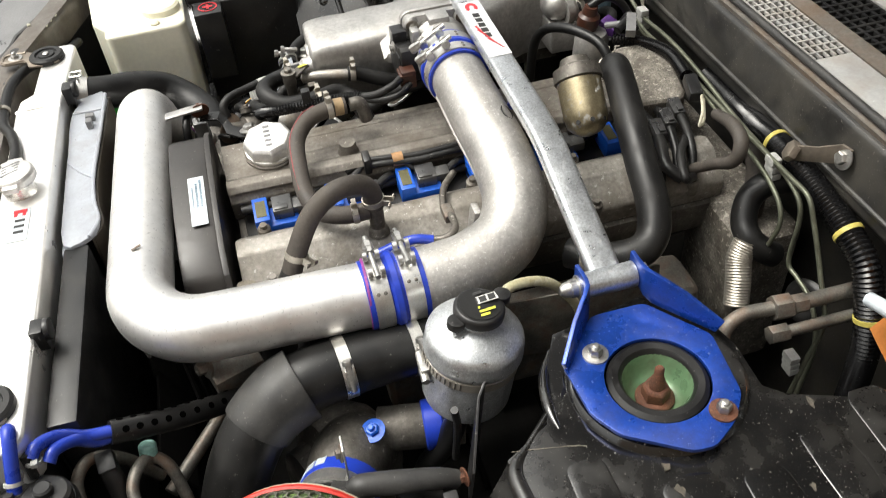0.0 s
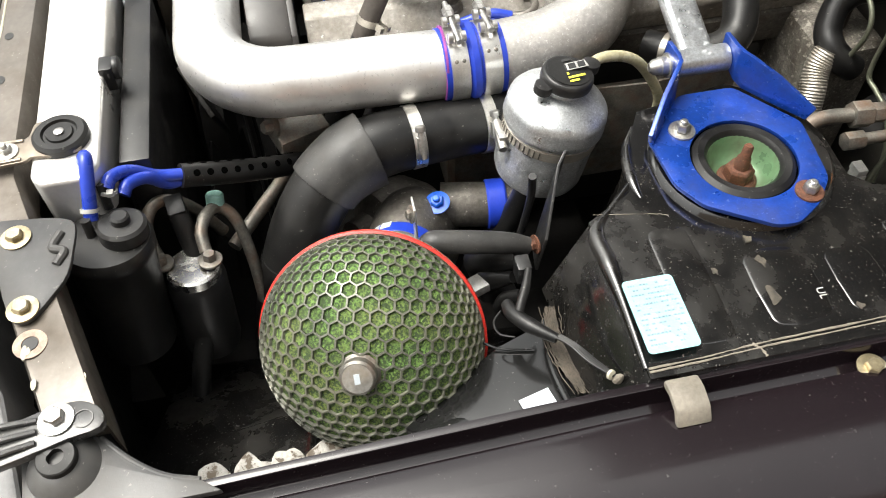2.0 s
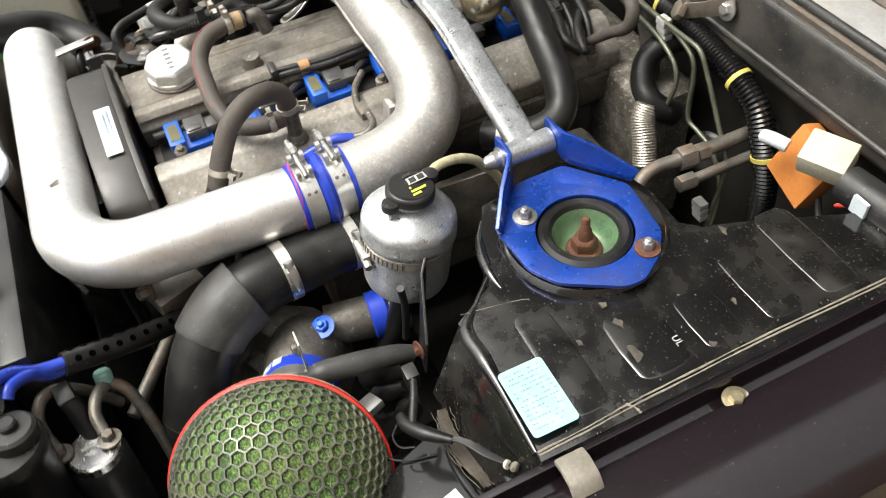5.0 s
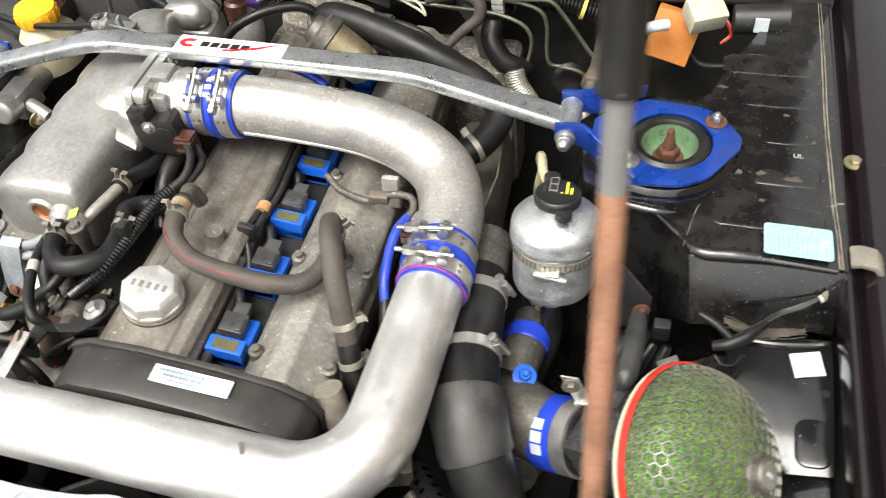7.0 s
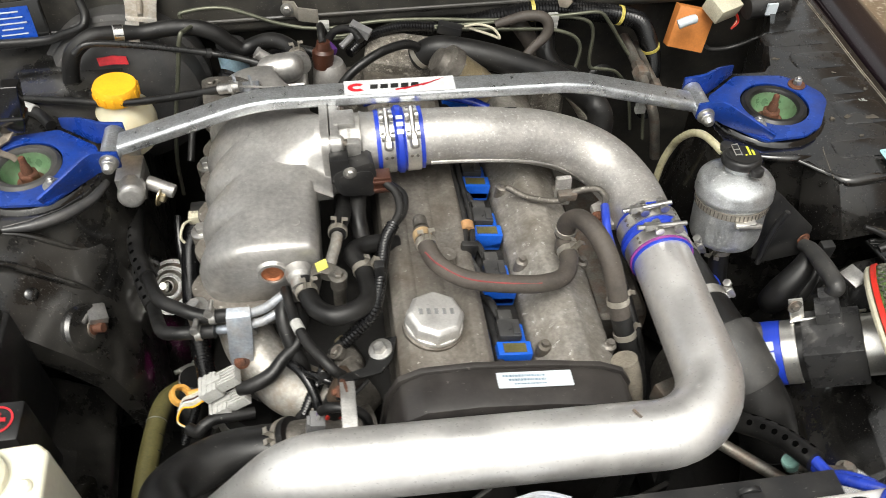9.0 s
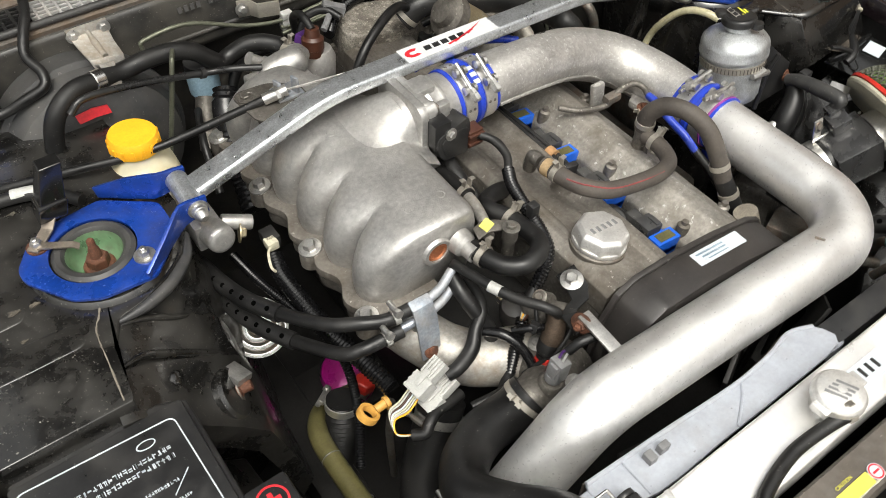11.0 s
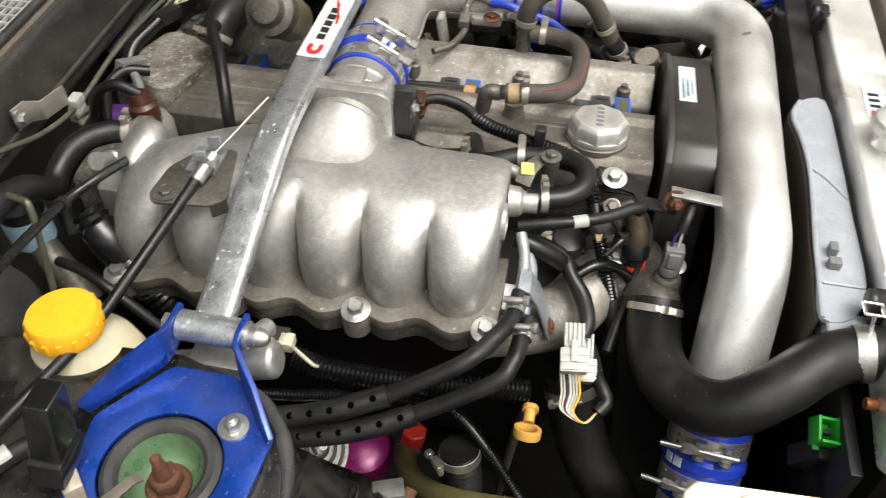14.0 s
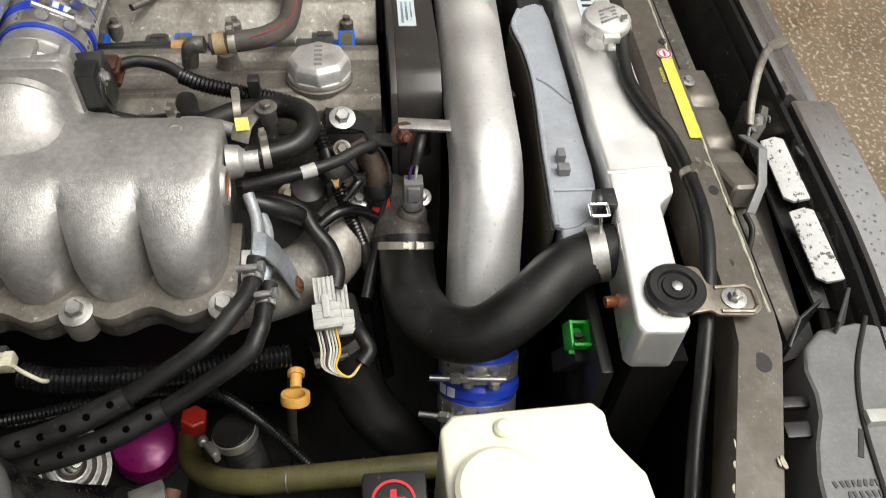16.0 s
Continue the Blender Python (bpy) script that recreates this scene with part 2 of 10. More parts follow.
COVER_WORN = mat("flaking_cast_aluminium", (0.31, 0.292, 0.265), 0.46, 0.5, 0.3, 22, 0.22, 0.12, 0.5, 400, spots=((0.50, 0.485, 0.455), 0.06, 110), stain=((0.13, 0.11, 0.085), 0.12, 14))
GALV = mat("galvanised_steel", (0.51, 0.53, 0.55), 0.32, 0.85, 0.2, 45, 0.24, 0.1, 0.1, 500, spots=((0.60, 0.61, 0.62), 0.085, 300))
TANK = mat("zinc_plated_tank", (0.56, 0.58, 0.595), 0.31, 0.85, 0.18, 60, 0.25, 0.1, 0.2, 500, spots=((0.72, 0.73, 0.74), 0.085, 420), stain=((0.42, 0.43, 0.43), 0.09, 40))
STEEL = mat("plated_steel", (0.5, 0.49, 0.47), 0.35, 0.9, 0.2, 60, 0.15, 0.1, 0.05)
STAINLESS = mat("stainless_band", (0.70, 0.685, 0.65), 0.33, 0.9, 0.12, 60, 0.1, 0.08, 0.03)
OLD_STEEL = mat("dull_steel", (0.2, 0.19, 0.17), 0.5, 0.8, 0.3, 50, 0.2, 0.1, 0.1, stain=((0.16, 0.08, 0.04), 0.06, 40))
RUSTY = mat("rusty_iron", (0.135, 0.052, 0.028), 0.72, 0.25, 0.5, 90, 0.35, 0.1, 0.7, 600, spots=((0.26, 0.13, 0.07), 0.05, 260), stain=((0.045, 0.028, 0.021), 0.10, 70))
SATIN = mat("satin_aluminium", (0.74, 0.73, 0.71), 0.38, 0.75, 0.12, 40, 0.1, 0.1, 0.08, 400, spots=((0.5, 0.49, 0.47), 0.05, 160), stain=((0.55, 0.53, 0.5), 0.06, 50))
POLISHED = mat("polished_aluminium", (0.84, 0.83, 0.80), 0.24, 1.0, 0.06, 20, 0.04, 0.08, 0.03, 300, stain=((0.66, 0.63, 0.58), 0.0, 30))
BRASS = mat("gold_zinc", (0.40, 0.34, 0.22), 0.38, 0.8, 0.25, 40, 0.15, 0.1, 0.1, spots=((0.42, 0.41, 0.38), 0.12, 60))
BLUE_SIL = mat("blue_silicone", (0.015, 0.045, 0.42), 0.35, 0.0, 0.12, 40, 0.05, 0.08, 0.05)
BLUE_DUSTY = mat("blue_rubber_hose", (0.02, 0.05, 0.40), 0.3, 0.0, 0.15, 40, 0.05, 0.08, 0.03)
BLUE_PLATE = mat("blue_painted_steel", (0.008, 0.052, 0.33), 0.27, 0.35, 0.25, 25, 0.16, 0.1, 0.08, spots=((0.12, 0.16, 0.38), 0.05, 260), stain=((0.022, 0.032, 0.12), 0.07, 22), coat=0.4)
BLUE_COIL = mat("blue_plastic", (0.008, 0.10, 0.55), 0.4, 0.0, 0.12, 40, 0.08)
RUBBER = mat("black_rubber", (0.0082, 0.0081, 0.0082), 0.36, 0.0, 0.3, 30, 0.16, 0.1, 0.14, 350, spots=((0.12, 0.115, 0.105), 0.022, 260), stain=((0.020, 0.019, 0.018), 0.06, 22), spec=0.38)
BROWN_RUBBER = mat("aged_rubber", (0.052, 0.044, 0.038), 0.6, 0.0, 0.3, 30, 0.2, 0.1, 0.25, spots=((0.15, 0.13, 0.11), 0.02, 140), stain=((0.085, 0.072, 0.058), 0.08, 20))
LOOM = mat("corrugated_conduit", (0.005, 0.005, 0.0055), 0.20, 0.0, 0.25, 30, 0.12, spots=((0.09, 0.085, 0.078), 0.015, 200))
PLASTIC = mat("black_plastic", (0.014, 0.014, 0.0145), 0.34, 0.0, 0.25, 35, 0.12, 0.08, 0.12, spots=((0.14, 0.135, 0.125), 0.026, 190), stain=((0.036, 0.034, 0.031), 0.05, 20))
TIMING = mat("brown_black_plastic", (0.026, 0.0235, 0.0225), 0.36, 0.0, 0.2, 22, 0.1, 0.08, 0.1, spots=((0.15, 0.14, 0.13), 0.02, 150), stain=((0.06, 0.053, 0.047), 0.06, 12))
GREY_PLASTIC = mat("grey_plastic", (0.165, 0.165, 0.167), 0.40, 0.0, 0.18, 30, 0.1, spots=((0.27, 0.26, 0.25), 0.025, 170))
PALE_PLASTIC = mat("pale_grey_plastic", (0.33, 0.35, 0.39), 0.36, 0.0, 0.10, 18, 0.06, 0.06, spots=((0.2, 0.2, 0.2), 0.015, 190), stain=((0.24, 0.235, 0.23), 0.02, 20))
CONN_WHITE = mat("white_connector_plastic", (0.40, 0.40, 0.382), 0.42, 0.0, 0.16, 60, 0.12, spots=((0.2, 0.19, 0.17), 0.03, 150))
BODY = mat("dusty_black_paint", (0.0058, 0.0056, 0.0055), 0.12, 0.0, 0.3, 9, 0.25, 0.06, 0.12, 90, spots=((0.17, 0.16, 0.145), 0.034, 380), stain=((0.024, 0.022, 0.019), 0.07, 14), coat=0.8, spec=0.6)
# lighter copy of the black paint: dust, plus grey sky sheen put into the colour
BODY_SHEEN = mat("dust_and_sheen_black_paint", (0.0075, 0.0073, 0.0070), 0.17, 0.0, 0.35, 9, 0.3, 0.06, 0.14, 90, spots=((0.18, 0.17, 0.15), 0.042, 330), stain=((0.034, 0.0315, 0.027), 0.11, 18), coat=0.65, spec=0.55)
SUPPORT = mat("worn_grey_black_paint", (0.045, 0.045, 0.046), 0.42, 0.05, 0.25, 12, 0.14, 0.12, 0.1, 250, spots=((0.20, 0.19, 0.175), 0.03, 200), stain=((0.085, 0.08, 0.073), 0.07, 16), coat=0.12)
SUPPORT_TOP = mat("dusty_grey_crossmember_paint", (0.140, 0.124, 0.108), 0.34, 0.5, 0.2, 12, 0.14, 0.08, 0.08, 250, spots=((0.32, 0.29, 0.25), 0.022, 260), stain=((0.080, 0.064, 0.048), 0.12, 9), coat=0.3)
FENDER = mat("dark_purple_paint", (0.0095, 0.0062, 0.0078), 0.2, 0.1, 0.14, 8, 0.07, 0.05, 0.04, 260, spots=((0.07, 0.065, 0.063), 0.012, 300), coat=0.5)
SEALER = mat("seam_sealer", (0.17, 0.15, 0.12), 0.7, 0.0, 0.3, 60, 0.25, 0.1, 0.4, 300)
CREAM = mat("cream_plastic", (0.76, 0.74, 0.61), 0.36, 0.0, 0.06, 15, 0.04, 0.05, 0.03, sub=0.25)
YELLOW = mat("yellow_plastic", (0.85, 0.42, 0.02), 0.45, 0.0, 0.1, 30, 0.06, sub=0.1)
ORANGE = mat("orange_plastic", (0.55, 0.20, 0.05), 0.5, 0.0, 0.12, 30, 0.08)
LABEL = mat("white_label", (0.52, 0.57, 0.61), 0.35, 0.0, 0.06, 60, 0.06)
LABEL_INK = mat("printed_ink", (0.17, 0.24, 0.30), 0.5, 0.0, 0.2, 60)
CYAN_LABEL = mat("pale_blue_label", (0.30, 0.58, 0.60), 0.25, 0.0, 0.06, 60, 0.03, coat=0.3)
RED = mat("red_plastic", (0.55, 0.03, 0.02), 0.4, 0.0, 0.12, 40)
PINK = mat("magenta_can", (0.30, 0.006, 0.16), 0.3, 0.2, 0.1, 30, coat=0.4)
GREEN = mat("green_plastic", (0.02, 0.45, 0.04), 0.4, 0.0, 0.1, 40)
STRUT_GREEN = mat("pale_green_steel", (0.155, 0.28, 0.15), 0.32, 0.35, 0.25, 40, 0.12, stain=((0.07, 0.06, 0.035), 0.10, 45), coat=0.3)
FOAM = mat("green_foam", (0.108, 0.203, 0.050), 0.9, 0.0, 0.5, 60, 0.6, 0.05, 1.0, 900, spots=((0.035, 0.06, 0.02), 0.20, 420), stain=((0.19, 0.185, 0.05), 0.10, 13))
MESHM = mat("dusty_grey_mesh", (0.12, 0.123, 0.102), 0.28, 0.25, 0.3, 30, 0.2, 0.1, 0.05, stain=((0.20, 0.19, 0.135), 0.08, 12))
RES_PLASTIC = mat("yellowed_translucent_plastic", (0.56, 0.52, 0.38), 0.35, 0.0, 0.12, 14, 0.05, 0.05, 0.03, sub=0.25, stain=((0.40, 0.31, 0.14), 0.06, 16))
SHROUD_BROWN = mat("dusty_brown_plastic", (0.060, 0.050, 0.039), 0.42, 0.0, 0.25, 14, 0.12, 0.1, 0.1, 200, spots=((0.14, 0.12, 0.10), 0.02, 200))
RUST_STRIP = mat("rust_streaked_paint", (0.135, 0.125, 0.113), 0.4, 0.15, 0.25, 20, 0.2, 0.1, 0.3, 300, stain=((0.13, 0.085, 0.052), 0.14, 16))
CREAM_RUBBER = mat("cream_rubber", (0.5, 0.47, 0.36), 0.55, 0.0, 0.12, 40)
OLIVE = mat("olive_sleeve", (0.095, 0.085, 0.032), 0.5, 0.0, 0.25, 40, 0.2, 0.1, 0.2)
CABLE_OLIVE = mat("olive_steel_line", (0.13, 0.135, 0.10), 0.4, 0.5, 0.2, 60, 0.1)
PURPLE = mat("purple_connector", (0.10, 0.035, 0.20), 0.4, 0.2, 0.15, 40)
BROWN = mat("brown_plastic", (0.052, 0.019, 0.011), 0.38, 0.0, 0.2, 50)
INK_BLACK = mat("black_ink", (0.015, 0.015, 0.015), 0.45, 0.0, 0.1)
INK_RED = mat("red_ink", (0.55, 0.02, 0.03), 0.4, 0.0, 0.1)
GROUND = mat("wet_muddy_ground", (0.115, 0.080, 0.048), 0.30, 0.0, 0.4, 1.6, 0.25, 0.2, 0.6, 40, spots=((0.36, 0.32, 0.26), 0.13, 78), stain=((0.17, 0.125, 0.08), 0.12, 4), spec=0.45)
DARK = mat("near_black_metal", (0.02, 0.019, 0.018), 0.6, 0.3, 0.35, 20, 0.2, 0.1, 0.2)
GREASY = mat("greasy_aluminium", (0.155, 0.143, 0.127), 0.46, 0.65, 0.35, 25, 0.25, 0.1, 0.3, spots=((0.34, 0.32, 0.285), 0.05, 120), stain=((0.055, 0.048, 0.041), 0.08, 18))
BLUE_LABEL = mat("printed_blue_sheet", (0.006, 0.055, 0.34), 0.3, 0.0, 0.12, 60, 0.06)
GREASY_PALE = mat("dusty_cast_elbow", (0.34, 0.325, 0.30), 0.45, 0.55, 0.25, 22, 0.2, 0.1, 0.3, 500, spots=((0.46, 0.44, 0.40), 0.04, 200), stain=((0.30, 0.235, 0.16), 0.06, 30))
FRAY = mat("dry_sealing_fibre", (0.072, 0.060, 0.047), 0.8, 0.0, 0.5, 80, 0.3)
HOLE = mat("hole_shadow", (0.0015, 0.0015, 0.0015), 0.95, 0.0, 0.0, spec=0.0)
DUSTY_CAST = mat("dusty_gearbox_cast", (0.20, 0.183, 0.158), 0.72, 0.15, 0.5, 45, 0.5, 0.1, 0.7, 260, spots=((0.34, 0.315, 0.27), 0.10, 150), stain=((0.065, 0.055, 0.042), 0.14, 28))
YELLOW_LABEL = mat("yellow_label", (0.62, 0.58, 0.085), 0.4, 0, 0.12, 60, 0.08)
COPPER = mat("copper_plug", (0.45, 0.17, 0.08), 0.45, 0.7, 0.3, 60, 0.2)
BONNET = mat("bonnet_underside_paint", (0.03, 0.022, 0.026), 0.35, 0.0, 0.15, 8, 0.1, coat=0.2)
SILVER_PAINT = mat("silver_grey_paint", (0.50, 0.49, 0.49), 0.13, 0.85, 0.06, 12, 0.04, 0.05, 0.02, coat=0.7)
GLOSS_BLACK = mat("glossy_black_plastic", (0.009, 0.009, 0.009), 0.14, 0.0, 0.2, 20, 0.1, 0.06, 0.1, 90, spots=((0.2, 0.19, 0.18), 0.012, 260), coat=0.3)
DULL_GREY = mat("dull_grey_plate", (0.22, 0.20, 0.185), 0.5, 0.1, 0.15, 10, 0.08)
WET_WHITE = mat("dirty_white_panel", (0.62, 0.62, 0.61), 0.35, 0.0, 0.1, 30, 0.06, 0.1, 0.1, 200, spots=((0.10, 0.09, 0.08), 0.11, 150))
BRONZE = mat("dull_bronze_paint", (0.185, 0.165, 0.143), 0.36, 0.5, 0.2, 20, 0.12, 0.1, 0.15, stain=((0.10, 0.085, 0.068), 0.07, 25))
STRAP = mat("dull_slotted_band", (0.42, 0.39, 0.34), 0.42, 0.7, 0.15, 60, 0.1)
PLASTER = mat("unseen_wall_brown", (0.17, 0.125, 0.09), 0.85, 0.0, 0.25, 1.2, 0.15, 0.1, 0.3, 30)
DIP_ORANGE = mat("tan_orange_plastic", (0.58, 0.31, 0.07), 0.45, 0.0, 0.12, 40, 0.08)
BLACK_STEEL = mat("black_bracket_paint", (0.018, 0.018, 0.018), 0.3, 0.2, 0.25, 30, 0.12, spots=((0.12, 0.115, 0.105), 0.03, 150))
CHIP = mat("chipped_cream_primer", (0.42, 0.40, 0.31), 0.6, 0.0, 0.15, 80)
COPPER_PIPE = mat("dull_copper_pipe", (0.10, 0.072, 0.052), 0.5, 0.6, 0.3, 50, 0.25, stain=((0.05, 0.04, 0.032), 0.08, 30))
COWL_GREY = mat("pale_cowl_plastic", (0.36, 0.36, 0.354), 0.46, 0.0, 0.14, 20, 0.08, spots=((0.50, 0.52, 0.51), 0.02, 170), stain=((0.30, 0.265, 0.225), 0.08, 16))
BULKHEAD = mat("dusty_matt_black_paint", (0.021, 0.0203, 0.0192), 0.36, 0.0, 0.35, 9, 0.3, 0.1, 0.25, 120, spots=((0.18, 0.165, 0.145), 0.04, 330), stain=((0.062, 0.056, 0.045), 0.10, 16), coat=0.15)
ROD = mat("chipped_rod_paint", (0.27, 0.135, 0.085), 0.6, 0.1, 0.3, 40, 0.2, 0.1, 0.2)
RADIATOR = mat("buffed_radiator_aluminium", (0.92, 0.91, 0.89), 0.31, 0.68, 0.04, 20, 0.03, 0.06, 0.04, 300, stain=((0.74, 0.71, 0.66), 0.02, 18))
METER_PLASTIC = mat("dusty_satin_plastic", (0.035, 0.035, 0.036), 0.28, 0.0, 0.2, 25, 0.12, 0.08, 0.1, spots=((0.2, 0.19, 0.18), 0.04, 180), stain=((0.07, 0.068, 0.064), 0.06, 20), coat=0.5)
BRACKET_STEEL = mat("bronzed_steel", (0.26, 0.225, 0.185), 0.4, 0.7, 0.25, 40, 0.15, 0.1, 0.1, stain=((0.13, 0.10, 0.075), 0.08, 45))
MUD = mat("dried_mud", (0.085, 0.072, 0.054), 0.75, 0.0, 0.5, 120, 0.5, 0.1, 0.6, 500, stain=((0.03, 0.027, 0.023), 0.16, 110))
PEELED = mat("peeling_primer", (0.34, 0.325, 0.30), 0.5, 0.3, 0.3, 40, 0.25, 0.1, 0.6, 250, spots=((0.10, 0.08, 0.06), 0.16, 90))
SPRING = mat("bright_plated_spring", (0.88, 0.88, 0.87), 0.28, 0.35, 0.05, 40, 0.05)
DUSTY_RUBBER = mat("dusty_grey_rubber", (0.033, 0.0325, 0.032), 0.5, 0.0, 0.25, 30, 0.15, 0.1, 0.2, 400, spots=((0.15, 0.14, 0.13), 0.035, 220), stain=((0.060, 0.057, 0.052), 0.06, 30))

# ---- the setting: ground, body shell ----
g = G()
g.add([(-30, -30, 0), (30, -30, 0), (30, 30, 0), (-30, 30, 0)], [(0, 1, 2, 3)])
ground = solid("ground", g, GROUND, "wet brown muddy ground with pale foam flecks", "ground", "structure")

# added unseen wall: gives the metal something brown to reflect on this side
solid("wall_unseen", G().box((5.6, -0.5, 2.9), (0.25, 15.0, 5.8)), PLASTER, "plain brown wall added out of view to darken reflections", "house wall", "structure", bevel=0.02)


def bonnet():
    hinge, top = V(0, 0.64, 0.94), V(0, 0.075, 2.155)
    d = (top - hinge).normalized()
    m = axes(hinge, (1, 0, 0), d)
    L = (top - hinge).length
    b = thing("bonnet", hinge, "dark purple raised bonnet panel resting on its prop rod", "car bonnet")
    g = G().prism([(-0.79, 0), (0.79, 0), (0.76, L), (-0.76, L)], 0.0, 0.004, m)
    part("skin", g, FENDER, b)
    g = G()
    for c, w, h in (((-0.70, L / 2), 0.1, L * 0.96), ((0.70, L / 2), 0.1, L * 0.96), ((0, 0.07), 1.29, 0.12), ((0, L - 0.07), 1.29, 0.12)):
        g.prism([(c[0] + x * w / 2, c[1] + y * h / 2) for x, y in ((-1, -1), (1, -1), (1, 1), (-1, 1))], 0.0045, 0.02, m)
    part("reinforcement", g, BONNET, b, "inner reinforcement frame")


bonnet()

g = G()
for k, (z0, z1, y) in enumerate(((0.25, 0.81, 0.365),)):
    g.box((0, y + 0.02, (z0 + z1) / 2), (1.44, 0.04, z1 - z0))
firewall = thing("firewall", (0, 0.365, 0.25), "dusty black painted bulkhead with a stamped upper panel", "bulkhead", kind="structure")
part("lower_panel", g, BULKHEAD, firewall, bevel=0.004)
prof = [(0.365, 0.803), (0.330, 0.803), (0.322, 0.806), (0.318, 0.814), (0.319, 0.828), (0.321, 0.838), (0.3235, 0.888), (0.3255, 0.8945), (0.3300, 0.8975), (0.350, 0.899), (0.350, 0.82), (0.365, 0.815)]
part("upper_panel", G().rings([[V(x, y, z) for y, z in prof] for x in (-0.72, 0.72)]), BULKHEAD, firewall, bevel=0.003)
prof = [(0.3305, 0.9035), (0.3465, 0.9085), (0.3465, 0.897), (0.3325, 0.892)]
part("seal_flange", G().rings([[V(x, y, z) for y, z in prof] for x in (-0.72, 0.72)]), RUST_STRIP, firewall, "grey weatherstrip flange streaked with rust")
# raised bead on the upper panel and stamped marks
part("bead", G().tube([V(-0.6, 0.320, 0.829), V(0.6, 0.320, 0.829)], 0.004, 10), BULKHEAD, firewall)
g = G()
for k in range(9):
    if k != 4:
        g.box((-0.262 + 0.0095 * k, 0.3185, 0.876), (0.006, 0.0012, 0.009), pose(0, 0, 0, -12, 0, 0))
part("stamped_marks", g, SUPPORT, firewall)

# cowl: slotted pale panel between flange and windscreen
cowl = thing("cowl_panel", (0, 0.40, 0.905), "grey slotted cowl panel below the windscreen", "cowl", kind="structure")
g = G().box((0.460, 0.3735, 0.9085), (0.52, 0.050, 0.004))
part("panel", g, COWL_GREY, cowl, "pale grey cowl panel beside the grille", bevel=0.001)
g = G()
for k in range(44):
    g.box((-0.438 + 0.0145 * k, 0.3735, 0.9085), (0.0034, 0.050, 0.005))
for k in range(6):
    g.box((-0.124, 0.3497 + 0.00955 * k, 0.9083), (0.645, 0.0030, 0.0045))
part("grille", g, COWL_GREY, cowl, "pale grey slotted grille", bevel=0.0008)
g = G()
for k in range(18):
    g.box((-0.7 + 0.0145 * k, 0.3735, 0.9085), (0.0040, 0.050, 0.005))
for k in range(6):
    g.box((-0.578, 0.3497 + 0.00955 * k, 0.9083), (0.262, 0.0032, 0.0045))
part("side_grille", g, PLASTIC, cowl, "black slotted side grille", bevel=0.0008)
part("gutter_strip", G().sheet([(-0.72, 0.398, 0.912), (0.72, 0.398, 0.912)], [(-0.72, 0.418, 0.917), (0.72, 0.418, 0.917)], 0.003), RUST_STRIP, cowl, "rust-streaked steel gutter strip")
g = G()
for k in range(70):
    g.box((-0.70 + 0.0145 * k, 0.455, 0.912), (0.0050, 0.070, 0.005))
for k in range(6):
    g.box((-0.20, 0.4215 + 0.0135 * k, 0.9118), (1.02, 0.0045, 0.0045))
part("dark_grille", g, PLASTIC, cowl, "black slotted rear grille", bevel=0.0008)
g = G()
for k in range(5):
    g.box((0.50, 0.430 + 0.014 * k, 0.914), (0.36, 0.008, 0.008), pose(0, 0, 0, 25, 0, 0))
part("vent_louvres", g, PLASTIC, cowl, bevel=0.001)
part("rear_panel", G().box((0, 0.56, 0.912), (1.44, 0.13, 0.004)), COWL_GREY, cowl, bevel=0.001)
part("duct", G().box((0, 0.42, 0.86), (1.44, 0.142, 0.01)).box((0.0, 0.492, 0.885), (1.44, 0.004, 0.05)), DARK, cowl)
part("weatherstrip", G().tube([V(-0.72, 0.3385, 0.9115), V(0.72, 0.3385, 0.9115)], 0.0052, 12), DUSTY_RUBBER, cowl, "dusty rubber weatherstrip")


SHELF_M = [(0.535, -0.100), (0.556, -0.140), (0.562, -0.205), (0.712, -0.205)]


